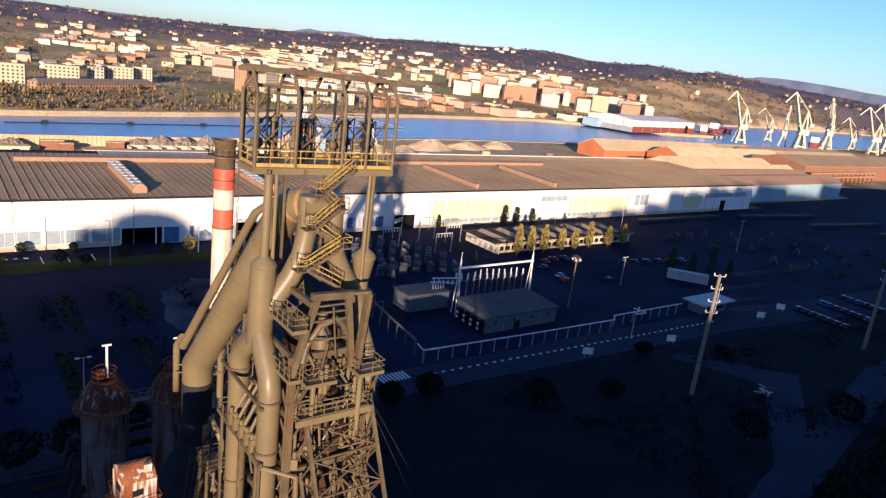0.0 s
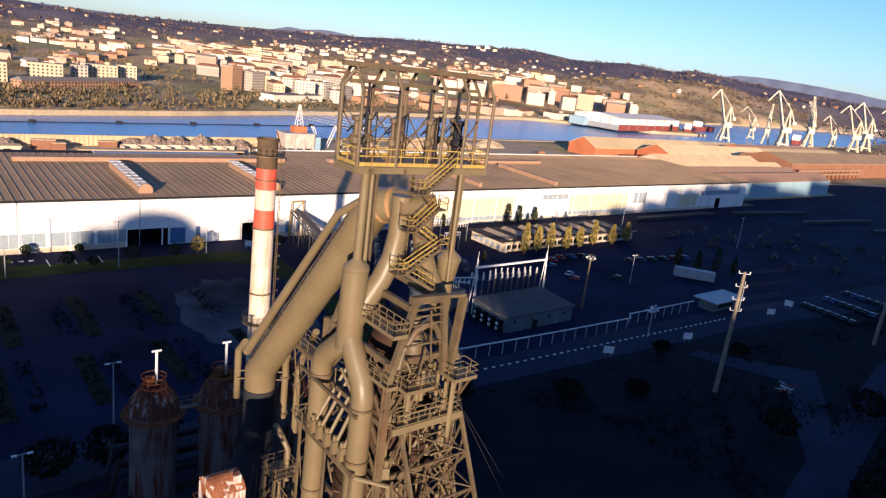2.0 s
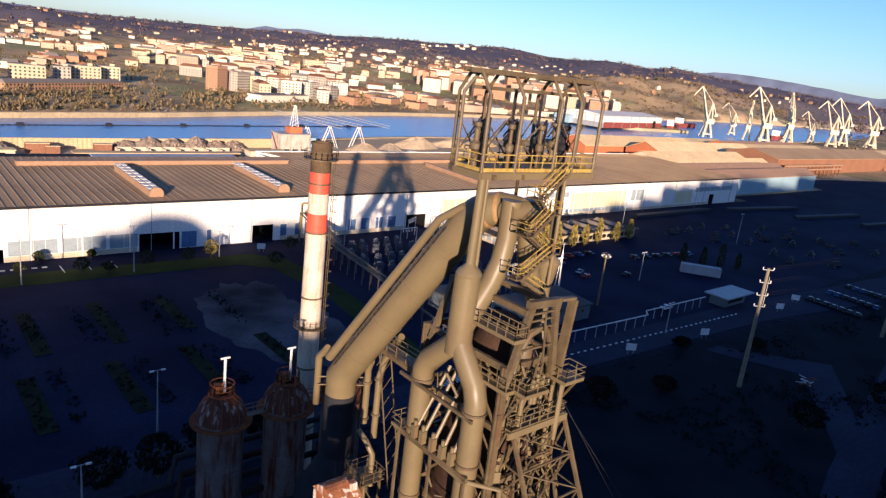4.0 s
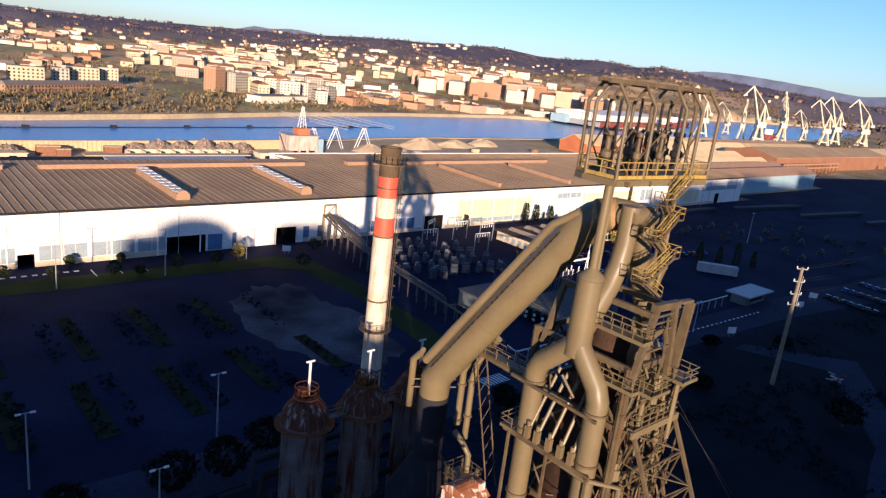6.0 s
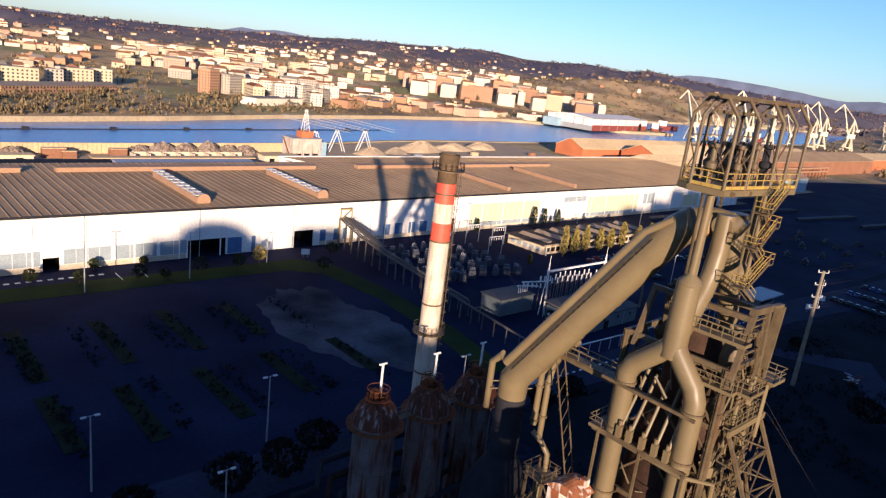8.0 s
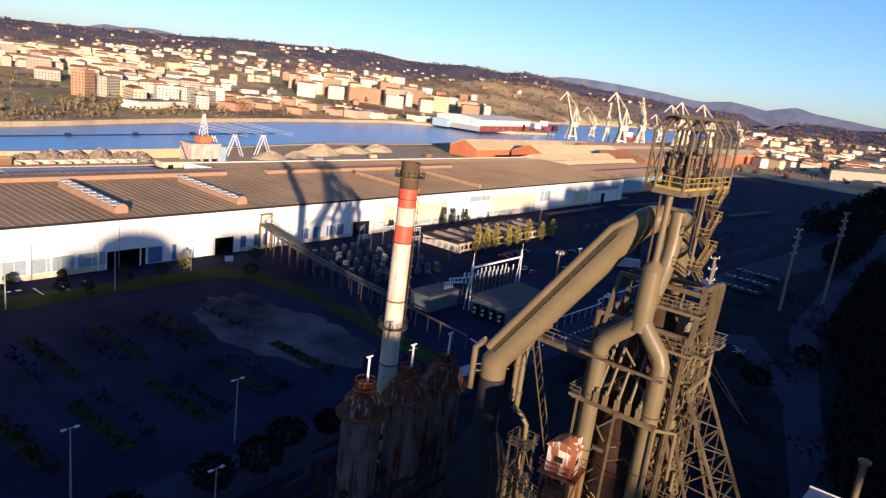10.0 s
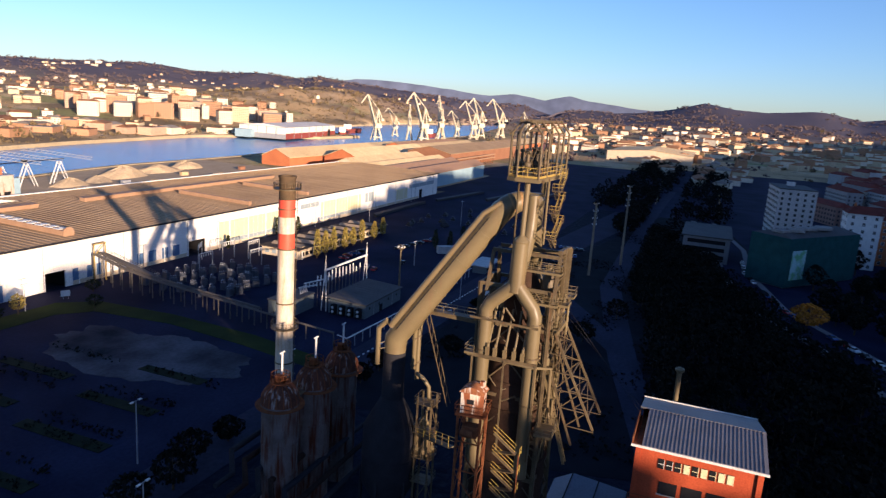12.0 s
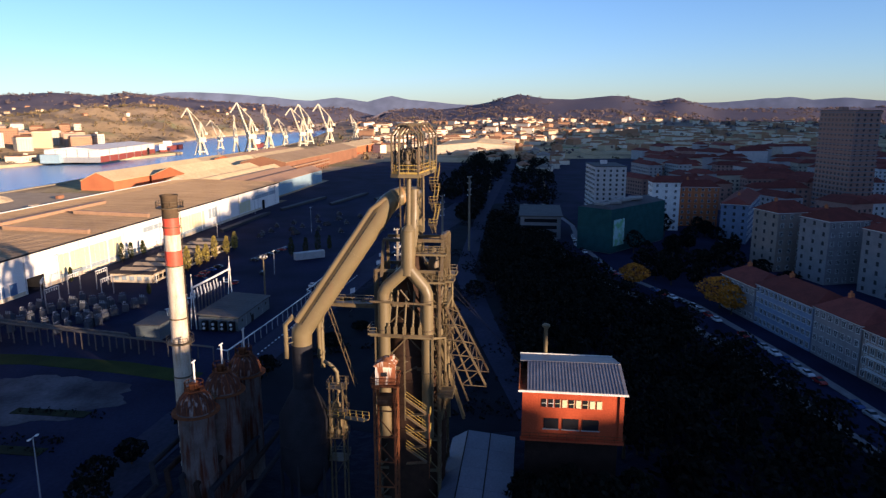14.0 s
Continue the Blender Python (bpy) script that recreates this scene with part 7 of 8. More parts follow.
# ---- red-brick winder house ----
rng = random.Random(55)
BRICK_RED = mat("red_brick", (0.43, 0.085, 0.032), (0.32, 0.06, 0.026), 0.85, 0, 0.4, 4, 0.2)
ZINC = mat("ribbed_zinc_roof", (0.20, 0.20, 0.22), (0.14, 0.14, 0.16), 0.5, 0.2, 0.3, 4, 0.1)
# Near-black brown for the winder house base and some ground pipes.
NEAR_BLACK = mat("near_black_brown", (0.035, 0.022, 0.018), (0.02, 0.014, 0.012), 0.9, 0, 0.5, 4, 0.2)
rb = thing("winder_house", (35, 25.7, 0), "tall red-brick winder house with a grey metal roof", "brick building")
part("wall", M().box(26, 17.6, 13.4, 43.8, 33.8, 21.3).add([(26, 17.6, 21.3), (43.8, 17.6, 21.3), (35.2, 17.6, 23.4), (26, 17.6, 22.2), (26, 33.8, 21.3), (43.8, 33.8, 21.3), (35.2, 33.8, 23.4), (26, 33.8, 22.2)], [(0, 1, 2, 3), (4, 7, 6, 5), (0, 3, 7, 4)]), BRICK_RED, rb)
part("base", M().box(26.7, 18.2, 0, 43.2, 33.2, 13.4), NEAR_BLACK, rb, "near-black base storey")
for k in range(30):
    y0 = 17.1 + 15.9 * k / 30
    part("roof_sheet", M().add([(25.4, y0, 22.3), (25.4, y0 + 0.42, 22.3), (35.2, y0 + 0.42, 23.65), (35.2, y0, 23.65), (25.4, y0 + 0.42, 22.38), (25.4, y0 + 0.53, 22.38), (35.2, y0 + 0.53, 23.73), (35.2, y0 + 0.42, 23.73), (25.4, y0, 22.1), (25.4, y0 + 0.53, 22.1)],
                             [(0, 3, 2, 1), (4, 7, 6, 5), (1, 2, 7, 4), (8, 0, 1, 4, 5, 9)]), ZINC, rb)
part("gable_walk", M().box(25.6, 33.0, 22.0, 35.2, 34.3, 22.25).box(25.6, 34.2, 22.25, 35.2, 34.35, 23.3), RUST, rb, "rusty walkway beside the roof")
part("far_slope", M().add([(35.2, 17.1, 23.75), (44.2, 17.6, 21.7), (44.2, 34.3, 21.7), (35.2, 34.3, 23.75), (35.2, 17.1, 23.5), (44.2, 17.6, 21.45), (44.2, 34.3, 21.45), (35.2, 34.3, 23.5)], [(0, 1, 2, 3), (4, 7, 6, 5), (0, 4, 5, 1), (2, 6, 7, 3), (0, 3, 7, 4)]), ZINC, rb, "shaded far roof slope")
part("far_edge", M().box(44.2, 17.5, 21.4, 44.36, 34.4, 21.86), STEEL_WHITE, rb, "pale far eaves edge")
part("fascia", M().box(25.25, 17.0, 21.95, 25.4, 34.4, 22.28), STEEL_WHITE, rb, "white eaves board")
for k in range(9):
    w = part("window", M().box(25.9, 21.0 + 1.1 * k, 19.3, 25.995, 21.85 + 1.1 * k, 20.7), OPENING, rb)
    part("frame", M().box(25.86, 21.0 + 1.1 * k, 19.3, 25.9, 21.08 + 1.1 * k, 20.7).box(25.86, 21.08 + 1.1 * k, 19.95, 25.9, 21.85 + 1.1 * k, 20.03), STEEL_WHITE if k > 6 else WALL_YELLOW, w)
    if k in (0, 1, 3, 5):
        part("blind", M().box(25.87, 21.1 + 1.1 * k, 19.35, 25.895, 21.8 + 1.1 * k, 20.65), WALL_YELLOW, w, "faded yellow blind")
for y0, y1 in ((21.4, 24.0), (24.6, 27.2), (27.8, 30.2)):
    part("window", M().box(25.9, y0, 15.6, 25.995, y1, 17.4), OPENING, rb)
    part("sill", M().box(25.8, y0 - 0.15, 15.42, 25.99, y1 + 0.15, 15.58), STEEL_GREY, rb)
part("ledge", M().box(25.2, 17.4, 13.6, 25.99, 34.0, 13.9), BRICK_RED, rb)
part("ledge_rail", M().rail([(25.25, 17.4, 13.9), (25.25, 34.0, 13.9)]), RUST, rb)
for y in (17.9, 33.4):
    part("pilaster", M().box(25.7, y - 0.35, 14.0, 25.99, y + 0.35, 21.9), BRICK_RED, rb)
part("flue", M().tube([(45.6, 29.7, 0), (45.6, 29.7, 26.6)], 0.4, 12), STEEL_TAN, rb, smooth=True)
part("flue_cowl", M().lathe(45.6, 29.7, [(0.4, 26.4), (0.75, 26.7), (0.75, 27.0), (0.2, 27.3)], 14), STEEL_TAN, rb)
PALEROOF = mat("pale_blue_grey_sheet", (0.12, 0.138, 0.185), (0.09, 0.105, 0.145), 0.6, 0, 0.2, 3, 0.1)
cs_ = thing("cast_house", (28, 41, 0), "low cast house with a pale blue-grey sheet roof", "works building")
part("wall", M().box(15, 35.5, 0, 41, 46.5, 5.0), DARK_STEEL, cs_)
slopes = [((46.9, 5.1), (43.9, 6.9)), ((43.9, 6.9), (39.6, 6.5)), ((39.6, 6.5), (35.0, 6.0))]
for (ya, za), (yb, zb) in slopes:
    for k in range(4):
        x0 = 14.6 + 6.7 * k
        part("roof_sheet", M().add([(x0, ya, za), (x0 + 6.66, ya, za), (x0 + 6.66, yb, zb), (x0, yb, zb), (x0, ya, za - 0.14), (x0 + 6.66, ya, za - 0.14), (x0 + 6.66, yb, zb - 0.14), (x0, yb, zb - 0.14)], [(0, 3, 2, 1), (4, 5, 6, 7), (0, 1, 5, 4), (2, 3, 7, 6), (1, 2, 6, 5), (3, 0, 4, 7)]), PALEROOF, cs_)
part("roof_seam", M().beam((14.6, 43.9, 6.95), (41.4, 43.9, 6.95), 0.2, 0.12).beam((14.6, 39.6, 6.55), (41.4, 39.6, 6.55), 0.2, 0.12), DARK_STEEL, cs_)
pipe = thing("ground_pipes", (5, 80, 0), "bundle of dark pipes round the stoves", "pipes")
for k in range(7):
    y = 76 + 2.4 * k
    part("pipe", M().tube([(8, y, 3 + k), (12, y, 3 + k), (13, y + 1, 6 + k), (38, y + 1, 6 + k)], 0.4, 8), NEAR_BLACK if k % 2 else DARK_STEEL, pipe, smooth=True)

# ---- street and houses of the town ----
ROAD = [(420, 30), (325, 14), (262, 13), (205, 3), (156, -20), (105, -33), (58, -42), (10, -56), (-60, -80)]


def ribbon(name, pts, w0, w1, z, mt, label, category):
    m = M()
    L_, R_ = [], []
    for i, p in enumerate(pts):
        a, b = Vector(pts[max(i - 1, 0)]), Vector(pts[min(i + 1, len(pts) - 1)])
        n = (b - a).normalized()
        n = Vector((-n.y, n.x))
        L_.append((p[0] + n.x * w0, p[1] + n.y * w0, z))
        R_.append((p[0] + n.x * w1, p[1] + n.y * w1, z))
    n = len(pts)
    m.add(L_ + R_ + [(x, y, z - 0.5) for x, y, z in L_] + [(x, y, z - 0.5) for x, y, z in R_], [(i, i + 1, n + i + 1, n + i) for i in range(n - 1)] + [(i, 2 * n + i, 2 * n + i + 1, i + 1) for i in range(n - 1)] + [(n + i, n + i + 1, 3 * n + i + 1, 3 * n + i) for i in range(n - 1)])
    return tagged(part(name, m, mt), label, category, kind="structure")


fine = []
for (x0, y0), (x1, y1) in zip(ROAD, ROAD[1:]):
    fine += [(x0 + (x1 - x0) * k / 5, y0 + (y1 - y0) * k / 5) for k in range(5)]
PAVE = mat("grey_paving", (0.20, 0.195, 0.20), (0.14, 0.135, 0.14), 0.9, 0, 0.3, 2, 0.1)
sheet("town_ground", [(70, -46), (160, -26), (205, -4), (262, 8), (330, 6), (420, 20), (900, 20), (1000, -600), (100, -400)], 0.06, SHADE_ASPHALT, "paved ground between the town houses, blue shade in its colour", "ground")
ribbon("street", fine, -5.5, 4.5, 0.12, SHADE_ASPHALT, "narrow town street with parked cars", "street")
ribbon("pavement", fine, -8.5, -5.5, 0.27, PAVE, "pale pavement along the street", "pavement")
ribbon("pavement_verge", fine, 4.5, 7.0, 0.27, PAVE, "pale pavement along the houses", "pavement")
ribbon("railway", [(600, 62), (400, 64), (280, 62), (200, 60), (120, 45), (60, 30)], -4, 4, 0.14, SHADE_CONCRETE, "old railway bed beside the works", "railway")
for k in range(24):
    i = 8 + k
    if i + 1 < len(fine) and k % 5 != 4:
        a, b = Vector(fine[i]), Vector(fine[i + 1])
        n = (b - a).normalized()
        p = a + Vector((-n.y, n.x)) * 3.3
        copy_thing(fleet[rng.randrange(5)], pose(p.x, p.y, 0.13, 0, 0, math.degrees(math.atan2(n.y, n.x))))
        p = p + n * 5.2
        copy_thing(fleet[rng.randrange(5)], pose(p.x, p.y, 0.13, 0, 0, math.degrees(math.atan2(n.y, n.x))))

FRAME_W = mat("white_window_frame", (0.68, 0.68, 0.66), (0.55, 0.55, 0.53), 0.5)
win = part("window", M().box(-0.62, -0.06, 0, 0.62, 0.0, 1.6), PANE)
frm = part("frame", M().box(-0.72, -0.1, -0.1, 0.72, -0.02, 0.0).box(-0.72, -0.1, 1.6, 0.72, -0.02, 1.7).box(-0.72, -0.1, 0, -0.62, -0.02, 1.6).box(0.62, -0.1, 0, 0.72, -0.02, 1.6).box(-0.05, -0.1, 0, 0.05, -0.02, 1.6), FRAME_W, win)
WIN_MESH, FRAME_MESH = win.data, frm.data
bpy.data.objects.remove(frm)
bpy.data.objects.remove(win)


def fine_house(x, y, w, d, h, turn, wall, roof, label, cols_, floors, balcony=False, group="houses along the street"):
    """A street house; its front looks along local -y."""
    b = thing("street_house", (x, y, 0), label, "house", group)
    b.rotation_euler = (0, 0, turn)
    base = b.location.copy()

    def lp(m, name, mt, parent=b, label=""):
        mesh = bpy.data.meshes.new(name)
        mesh.from_pydata(m.v, [], m.f)
        mesh.materials.append(mt)
        o = new(name, mesh)
        o.parent = parent
        if label:
            o["label"] = label
        return o
    lp(M().box(-w / 2, -d / 2, -1, w / 2, d / 2, h), "wall", wall)
    lp(M().gable(0, 0, h, w, d, d * 0.26, 0, 0.6, d * 0.3), "roof", roof)
    lp(M().box(-w / 2 - 0.35, -d / 2 - 0.35, h - 0.3, w / 2 + 0.35, d / 2 + 0.35, h - 0.003), "cornice", FRAME_W)
    ch_ = lp(M().box(-w * 0.25 - 0.5, -0.6, h, -w * 0.25 + 0.5, 0.6, h + d * 0.26 + 1.0), "chimney", BRICK_OR)
    for s in (-0.25, 0.25):
        lp(M().tube([(-w * 0.25 + s, 0, h + d * 0.26 + 0.9), (-w * 0.25 + s, 0, h + d * 0.26 + 1.6)], 0.15, 8), "pot", BRICK_OR, ch_)
    st = h / floors
    for f in range(floors):
        for k in range(cols_):
            o = bpy.data.objects.new("window", WIN_MESH)
            scene.collection.objects.link(o)
            o.parent, o.location = b, (-w / 2 + w * (k + 0.5) / cols_, -d / 2 - 0.004, f * st + st * 0.28)
            q = bpy.data.objects.new("frame", FRAME_MESH)
            scene.collection.objects.link(q)
            q.parent = o
        if balcony and f:
            lp(M().box(-w * 0.42, -d / 2 - 1.0, f * st, w * 0.42, -d / 2 - 0.01, f * st + 0.12).rail([(-w * 0.42, -d / 2 - 0.95, f * st + .1), (w * 0.42, -d / 2 - 0.95, f * st + .1)], 1.0, 0.06, True, 1.0), "balcony", FRAME_W)
        for k in range(3):
            for s in (-1, 1):
                o = bpy.data.objects.new("window", WIN_MESH)
                scene.collection.objects.link(o)
                o.parent, o.location, o.rotation_euler = b, (s * (w / 2 + 0.004), -d / 2 + d * (k + 0.5) / 3, f * st + st * 0.28), (0, 0, s * math.pi / 2)
    return b


TOWN_WALLS = [mat("street_wall_" + n, c, tuple(k * 0.8 for k in c), 0.85, 0, 0.3, 2, 0.1, vary=0.2) for n, c in (("white", (0.50, 0.48, 0.46)), ("cream", (0.42, 0.36, 0.28)), ("pink", (0.33, 0.19, 0.15)), ("orange", (0.34, 0.16, 0.10)), ("grey", (0.32, 0.305, 0.30)))]
TILE_RED = mat("red_clay_tile", (0.185, 0.05, 0.038), (0.11, 0.034, 0.028), 0.85, 0, 0.3, 3, 0.2, vary=0.2)
PALEBLUE = mat("pale_blue_render", (0.19, 0.24, 0.33), (0.145, 0.185, 0.26), 0.85)
GREYR = mat("grey_render", (0.24, 0.23, 0.235), (0.17, 0.165, 0.17), 0.85)
BEIGE = mat("beige_render", (0.27, 0.22, 0.19), (0.20, 0.165, 0.145), 0.85)
ta = math.atan2(17, 63) + math.pi
dirx, diry = 63 / 65.2, 17 / 65.2
def along(t, back):
    return 161 - dirx * t + diry * back, -33 - diry * t - dirx * back


for t, w, h, wall, lab, c, fl, bal in ((10, 20, 11.5, GREYR, "grey town house with a red tile roof", 7, 3, False), (34, 27, 13.0, PALEBLUE, "pale blue house front with rows of glazed galleries", 12, 4, False), (57, 18, 13.5, GREYR, "grey town house with shallow balconies", 7, 4, False), (80, 27, 13.0, BEIGE, "brown town house with balconies and red roof", 11, 4, True), (108, 27, 14.0, GREYR, "grey town house with a red tile roof", 10, 4, True)):
    x, y = along(t, 7)
    fine_house(x, y, w, 14, h, ta, wall, TILE_RED, lab, c, fl, bal)
for x, y, w, d, h, tn, wall, c, fl, lab in ((226, -74, 17, 16, 25, 1.9, BEIGE, 4, 7, "beige six-storey apartment house with small windows"), (205, -86, 18, 16, 25, 1.9, GREYR, 5, 7, "grey six-storey apartment house with small windows"), (183, -101, 20, 16, 24, 1.9, GREYR, 5, 7, "pale grey six-storey apartment house"), (250, -92, 30, 14, 19, 2.0, GREYR, 8, 6, "long grey apartment house"), (306, -80, 56, 13, 20, 2.75, PALEBLUE, 15, 6, "long blue-grey apartment house"), (322, -42, 15, 13, 27, 1.6, FRAME_W, 3, 8, "narrow white apartment house"), (340, -64, 22, 14, 23, 1.6, BRICK_OR, 6, 7, "brown brick apartment house")):
    fine_house(x, y, w, d, h, tn + math.pi, wall, TILE_RED, lab, c, fl, False, "apartment houses behind the street")
TARP = mat("pale_tarpaulin", (0.30, 0.28, 0.26), (0.2, 0.19, 0.18), 0.8)
NET = mat("dark_green_scaffold_net", (0.022, 0.085, 0.088), (0.014, 0.052, 0.056), 0.8, 0, 0.3, 4, 0.1)
gn = thing("netted_building", (270, -13, 0), "apartment building under repair behind green netting", "apartment building")
NT, NC = -0.663, (270, -13)
part("wall", M().rbox(*NC, 0, 50, 17, 20.5, NT), GREYR, gn)
part("net", M().rbox(*NC, 0.5, 51.4, 18.4, 20.6, NT), NET, gn, "dark green netting")
part("roof", M().gable(*NC, 21.2, 50, 17, 2.4, NT, 0.3, 4), SUBROOF, gn)
for k in range(10):
    part("scaffold_lift", M().rbox(*NC, 2.0 * (k + 1), 51.6, 18.6, 0.08, NT), NET, gn)
for k in range(6):
    part("tarpaulin", M().rbox(252.5 + 4.6 * k, -2.5 - 3.4 * k + rng.uniform(-2.5, 2.5), 22.4 + rng.uniform(0, 1.0), 5, 6, 1.0, rng.uniform(0, 1)), TARP, gn)
POSTER = mat("blue_green_poster", (0.30, 0.48, 0.50), (0.12, 0.34, 0.16), 0.6, 0, 0.35, 2, 0.0, spread=0.2)
part("poster", M().rbox(NC[0] - 18.5 * math.cos(NT) + 9.32 * math.sin(NT), NC[1] - 18.5 * math.sin(NT) - 9.32 * math.cos(NT), 3.5, 9.5, 0.14, 12.5, NT), POSTER, gn, "large pale blue and green poster")
block(388, -16, 34, 20, 31, 0.1, TOWN_WALLS[0], SUBROOF, True, "white_apartment_house", "tall white apartment house with roof terraces", "apartment house", "", z0=0)
gb = thing("station_building", (300, 28, 0), "low grey concrete building with long window bands", "building")
part("wall", M().box(280, 17, 0, 322, 38, 12), GREYR, gb)
part("roof", M().box(279, 16, 12, 323, 39, 12.6), SUBROOF, gb)
for f in range(3):
    part("window_band", M().box(279.85, 19, 2.0 + 3.5 * f, 279.99, 36, 3.8 + 3.5 * f), OPENING, gb)
tb = block(384, -163, 32, 17, 64, 0.25, TOWN_WALLS[2], SUBROOF, True, "tower_block", "tall brown tower block with white balcony bands", "tower block", "", z0=2)
for f in range(20):
    part("balcony_band", M().rbox(384, -163, 4 + 3.2 * f, 32.8, 17.9, 0.5, 0.25), GREYR, tb)
for k in range(170):
    x, y = rng.uniform(215, 1000), 0
    y = rng.uniform(-110, -30) - (x - 215) * rng.uniform(0.05, 0.62)
    if x < 410 and y > -110:
        continue
    if math.hypot(x - 384, y + 166) < 42:
        continue
    c = rng.choice((0, 1, 2, 4, 4, 4))
    block(x, y, rng.uniform(16, 42), rng.uniform(12, 15), rng.uniform(10, 21), rng.choice((0.2, 1.75, 0.5)) + rng.uniform(-.15, .15), TOWN_WALLS[c], TILE_RED, False, "town_house", ("white", "cream", "pink", "orange", "grey")[c] + " town house with a red tile roof", "house", "houses of the near town", windows=x < 620)
for k in range(60):
    x, y = rng.uniform(420, 1000), rng.uniform(-30, 120)
    if abs(y - 62) < 16 or x < 680:
        continue
    c = rng.choice((0, 0, 1, 3, 4))
    block(x, y, rng.uniform(14, 50), rng.uniform(10, 24), rng.uniform(5, 10), rng.uniform(-.2, .2), WALLS[c], ROOFS[rng.randrange(3)], rng.random() < .4, "works_building", "low works building on the plain", "building", "works buildings on the plain", windows=False)

# ---- trees ----
def leaf_mat(name, c1, c2):
    return mat(name, c1, c2, 0.8, 0, 0.5, 3, 0.0, vary=0.35, island=True)


# Leaf colour lowered far below plain foliage to stand for deep shade.
LEAF_SHADE = leaf_mat("deep_shade_foliage", (0.012, 0.0135, 0.010), (0.0055, 0.0065, 0.006))
LEAF_POPLAR = leaf_mat("yellowing_poplar_leaf", (0.30, 0.22, 0.05), (0.17, 0.15, 0.04))
# Strong orange put into the autumn leaves in place of sunlight on them.
LEAF_AUTUMN = leaf_mat("sunlit_orange_autumn_leaf", (0.52, 0.21, 0.03), (0.34, 0.13, 0.02))
LEAF_GREEN = leaf_mat("evergreen_leaf", (0.035, 0.042, 0.018), (0.02, 0.025, 0.011))
BARK = mat("bark", (0.10, 0.075, 0.05), (0.06, 0.045, 0.03), 0.95, 0, 2, 8, 0.3)


def leaves(m, x, y, z0, z1, r, n, size, column=False):
    h = z1 - z0
    for _ in range(n):
        t = rng.random()
        prof = (math.sin(math.pi * min(1, 0.08 + 0.92 * t)) ** 0.6) if not column else (0.55 + 0.45 * math.sin(math.pi * t)) * (1 - 0.55 * t)
        a = rng.uniform(0, 2 * math.pi)
        lump = 1 + 0.35 * noise.noise((x + 1.3 * math.cos(a), y + 1.3 * math.sin(a), z0 + t * 3))
        rr = r * prof * lump * math.sqrt(rng.uniform(0.25, 1))
        c = Vector((x + rr * math.cos(a), y + rr * math.sin(a), z0 + h * t))
        n1 = Vector((rng.gauss(0, 1), rng.gauss(0, 1), rng.gauss(0, 1))).normalized()
        u1 = n1.orthogonal().normalized()
        v1 = n1.cross(u1)
        s = size * rng.uniform(0.6, 1.3)
        m.add([c + u1 * s, c + v1 * s * 0.7, c - u1 * s, c - v1 * s * 0.7], [(0, 1, 2, 3)])


def tree(x, y, h, r, mt, name, label, group, n=420, size=0.42, column=False):
    t = thing(name, (x, y, 0), label, "tree", group)
    tm = M().tube([(x, y, 0), (x + 0.1, y, h * 0.4), (x, y + 0.1, h * 0.85)], [h * 0.025 + 0.06, h * 0.018, 0.04], 7)
    for k in range(5):
        a = k * 1.3
        tm.tube([(x, y, h * (0.3 + 0.09 * k)), (x + r * 0.6 * math.cos(a), y + r * 0.6 * math.sin(a), h * (0.5 + 0.09 * k))], [0.08, 0.03], 5)
    part("trunk", tm, BARK, t)
    cm = M()
    leaves(cm, x, y, h * (0.12 if column else 0.28), h, r, n, size, column)
    part("crown", cm, mt, t)


for k, (x, h) in enumerate(((173, 12.0), (180, 10.5), (187.5, 10.8), (196, 9.5), (204, 8.5), (213, 10.5), (224, 8.5), (234, 9.0))):
    tree(x, 175.5 + 0.4 * (k % 3), h, 2.1, LEAF_POPLAR, "poplar", "slim poplar with thin yellowing leaves", "row of poplars", 520, 0.4, True)
for x, y, h in ((200, 213.5, 9), (207, 213.5, 8), (216.5, 213.2, 7), (164, 213, 6), (222, 143, 9), (234, 134, 10), (228, 138, 8), (150, 172, 4), (240, 130, 7)):
    tree(x, y, h, h * 0.22, LEAF_GREEN, "conifer", "slim dark evergreen tree", "evergreens", 380, 0.36, True)
for x, y, h, r in ((3.7, 208, 4.0, 1.9), (28, 203, 4.2, 2.1), (44, 202, 5.0, 2.4), (34, 201, 3.0, 1.6), (14, 205, 3.4, 1.6), (-8, 206, 3.6, 1.7), (56, 203, 4.4, 2.0), (63, 204, 6, 2.2), (78, 192, 4.4, 2.6), (90, 206, 4, 2.5), (20, 214, 3.4, 1.5), (33, 214.5, 2.6, 1.3), (-20, 206, 4, 2)):
    tree(x, y, h, r, LEAF_GREEN if h != 6 else LEAF_POPLAR, "round_shrub", "rounded shrub on the lawn before the hall", "shrubs on the lawn", 300, 0.3)
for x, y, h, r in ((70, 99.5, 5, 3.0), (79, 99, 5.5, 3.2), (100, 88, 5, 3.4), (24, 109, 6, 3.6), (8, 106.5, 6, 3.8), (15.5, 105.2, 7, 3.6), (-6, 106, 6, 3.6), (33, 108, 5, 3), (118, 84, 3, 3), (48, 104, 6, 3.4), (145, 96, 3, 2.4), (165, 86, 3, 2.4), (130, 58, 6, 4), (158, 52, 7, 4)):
    tree(x, y, h, r, LEAF_SHADE, "dark_tree", "dense dark tree beside the service road", "dark trees by the road", 480, 0.45)
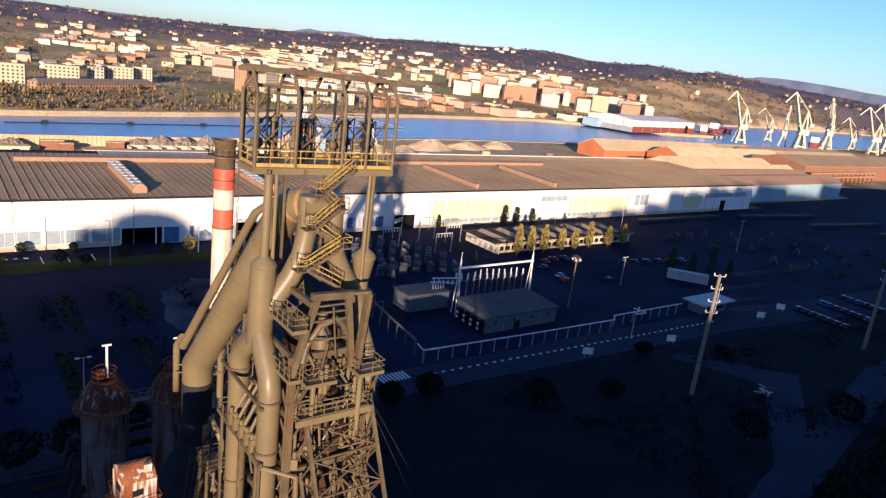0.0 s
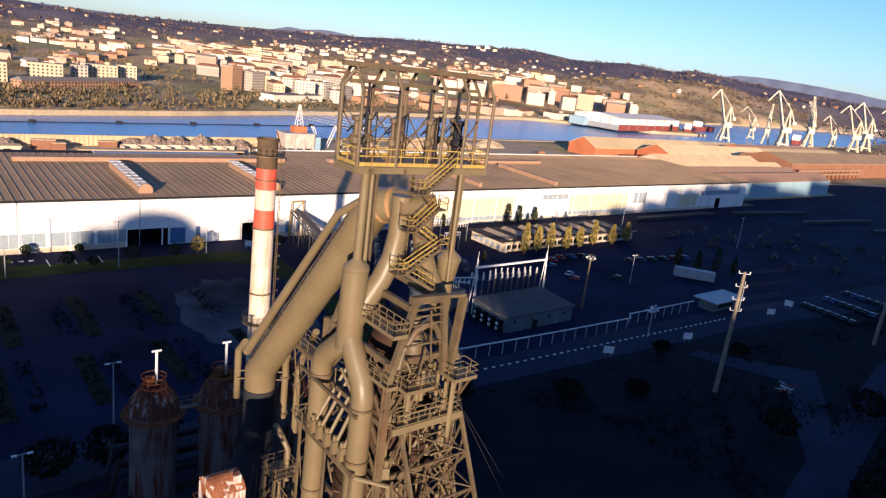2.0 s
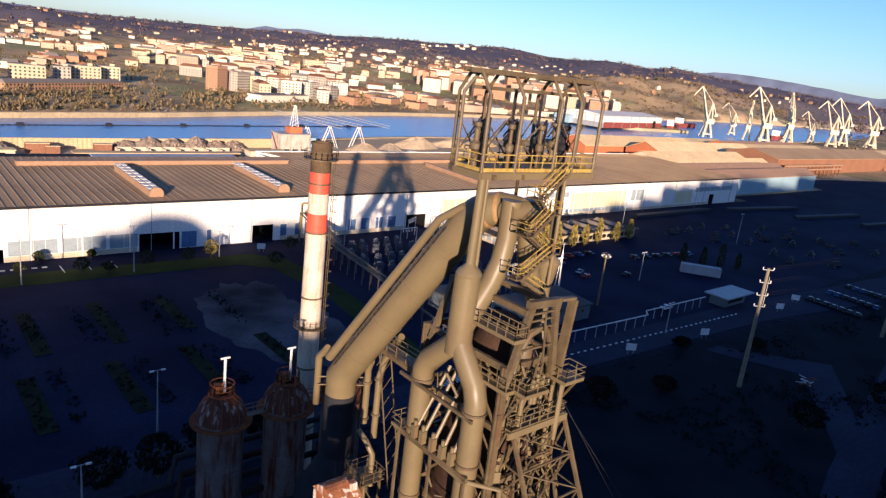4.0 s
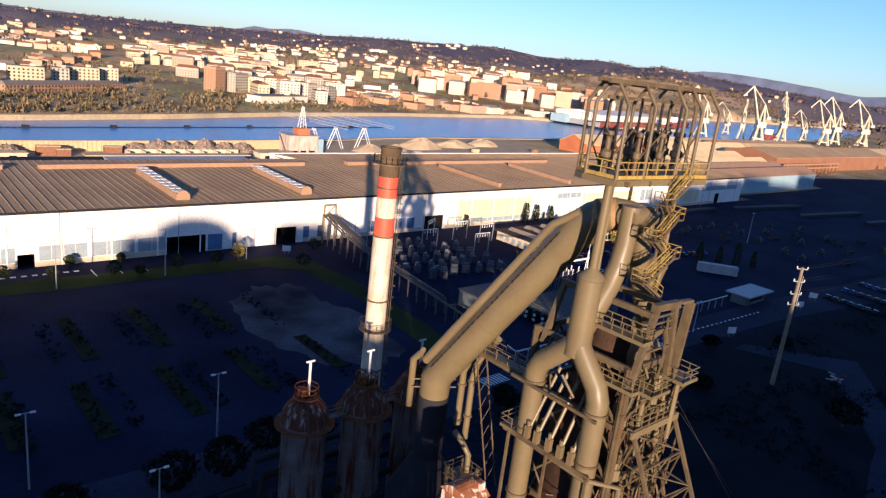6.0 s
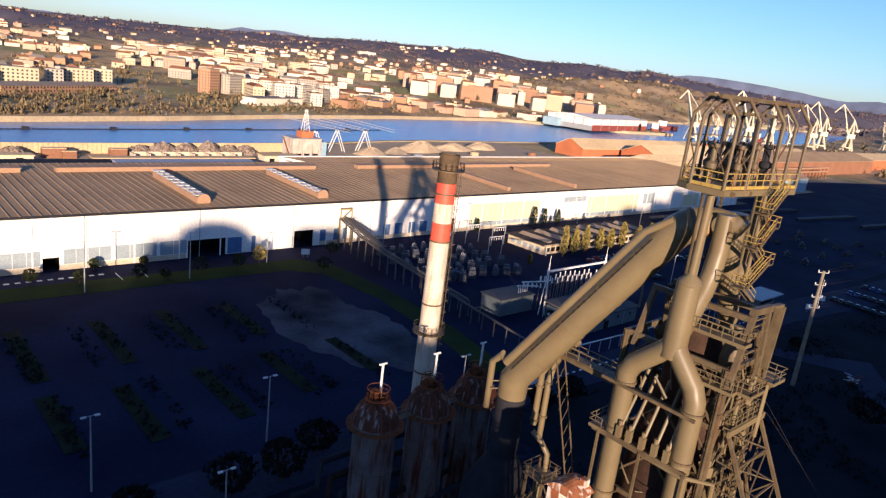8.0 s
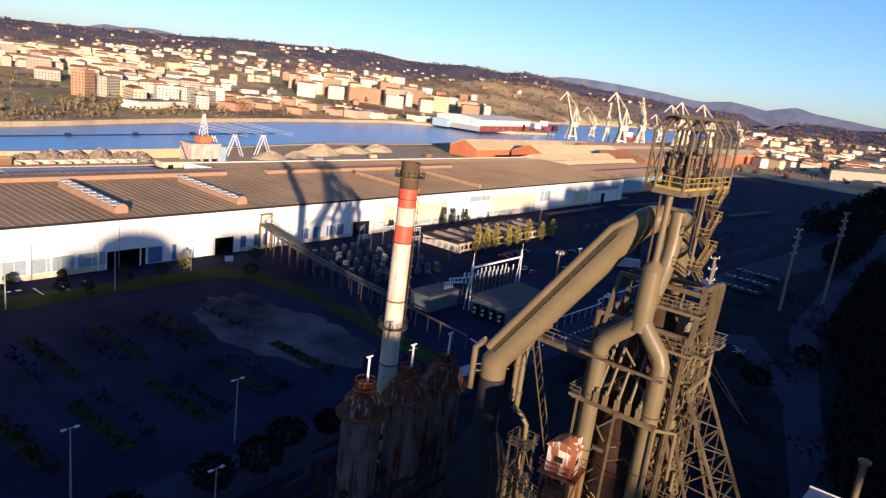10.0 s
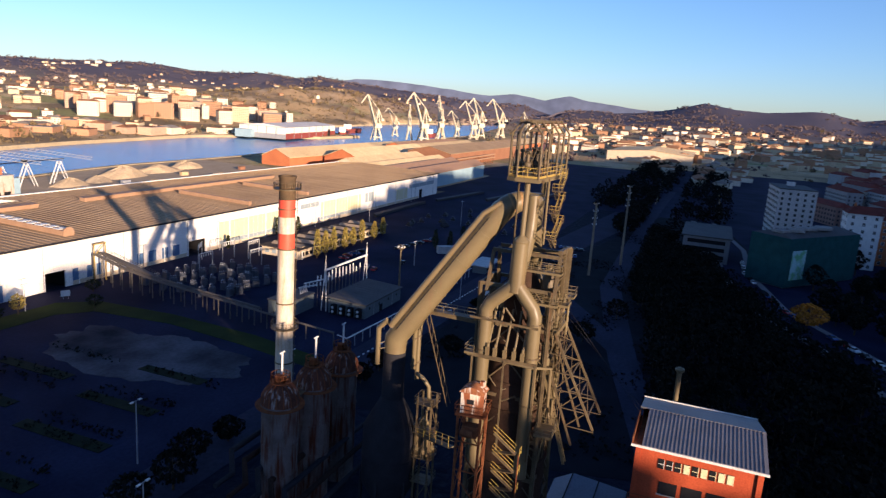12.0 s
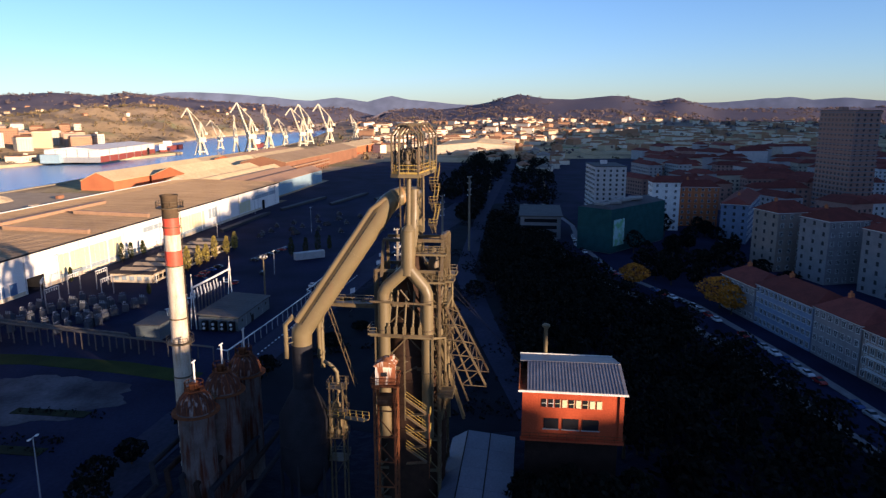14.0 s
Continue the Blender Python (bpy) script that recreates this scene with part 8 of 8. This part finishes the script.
# Added dark trees cover the wall foot, standing for its deep shade.
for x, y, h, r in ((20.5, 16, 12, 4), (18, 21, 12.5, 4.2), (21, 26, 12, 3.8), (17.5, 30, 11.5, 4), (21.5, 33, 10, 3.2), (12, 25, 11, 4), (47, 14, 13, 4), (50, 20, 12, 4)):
    tree(x, y, h, r, LEAF_SHADE, "dark_tree", "dense dark tree added before the shaded winder house", "dark trees by the winder house", 620, 0.5)
for x, y, h, r in ((184, -7, 9, 5.5), (157, -32, 11, 7.5), (150, -34, 10, 5.5)):
    tree(x, y, h, r, LEAF_AUTUMN, "autumn_tree", "broad autumn tree with orange leaves", "autumn trees", 900, 0.5)
for k in range(60):
    x, y = rng.uniform(176, 330), rng.uniform(-62, -2)
    dx_, dy_ = x - NC[0], y - NC[1]
    a_, b_ = dx_ * math.cos(NT) + dy_ * math.sin(NT), -dx_ * math.sin(NT) + dy_ * math.cos(NT)
    street_y = lerp_list([(105, -33), (156, -20), (205, 3), (262, 13), (330, 14)], x)
    if y > street_y - 12 or (abs(a_) < 31 and abs(b_) < 15) or math.hypot(x - 226, y + 74) < 20 or math.hypot(x - 205, y + 86) < 20 or math.hypot(x - 322, y + 42) < 14:
        continue
    tree(x, y, rng.uniform(7, 12), rng.uniform(3, 5), LEAF_SHADE, "town_tree", "dark leafy tree between the town houses", "trees between the houses", 260, 0.7)
wood, stems = M(), M()
for k in range(760):
    x = rng.uniform(46, 330)
    lo_y = lerp_list([(46, -34), (105, -24), (156, -10), (205, 13), (262, 24), (330, 26)], x)
    hi_y = lerp_list([(46, 14), (80, 34), (140, 40), (200, 52), (330, 56)], x)
    y = rng.uniform(lo_y, hi_y)
    if (20 < x < 66 and 12 < y < 54) or (272 < x < 326 and 10 < y < 44):
        continue
    h = rng.uniform(5, 10)
    leaves(wood, x, y, h * 0.2, h, h * 0.42, 110, 0.6)
    stems.tube([(x, y, 0), (x, y, h * 0.7)], [0.2, 0.06], 5)
for k in range(520):
    x = rng.uniform(330, 900)
    y = rng.uniform(66, 76) + rng.uniform(-6, 40) * (x > 420) if k % 3 else rng.uniform(14, 50)
    if x < 400 and 5 < y < 40:
        continue
    h = rng.uniform(6, 11)
    leaves(wood, x, y, h * 0.2, h, h * 0.42, 60, 0.9)
for k in range(500):
    x = rng.uniform(-60, 48)
    y = rng.uniform(-70, 15)
    if x > 20 and y > 10:
        continue
    h = rng.uniform(5, 9)
    leaves(wood, x, y, h * 0.2, h, h * 0.42, 60, 0.7)
tagged(part("wood", wood, LEAF_SHADE), "dense dark wood on the slope below the town", "wood", kind="stuff")
tagged(part("wood_stems", stems, BARK), "thin trunks of the dark wood", "trunks", kind="stuff")
weeds = M()
for k in range(5000):
    x, y = rng.uniform(60, 330), rng.uniform(30, 100)
    if noise.noise((x * 0.05, y * 0.05, 4)) > 0.05 and y < 96 - (x - 80) * 0.09:
        leaves(weeds, x, y, 0.05, rng.uniform(0.4, 1.1), 0.7, 4, 0.35)
for x0 in (-22, -6, 10, 24.5, 39.5, -7, 5, 20, 35, 52):
    for k in range(70):
        leaves(weeds, x0 + rng.uniform(-1.5, 1.5), rng.choice((rng.uniform(126, 147), rng.uniform(155, 178))), 0.15, rng.uniform(0.4, 1.0), 0.5, 4, 0.3)
tagged(part("weeds", weeds, LEAF_SHADE), "low weeds and tussocks over the waste ground", "weeds", kind="stuff")
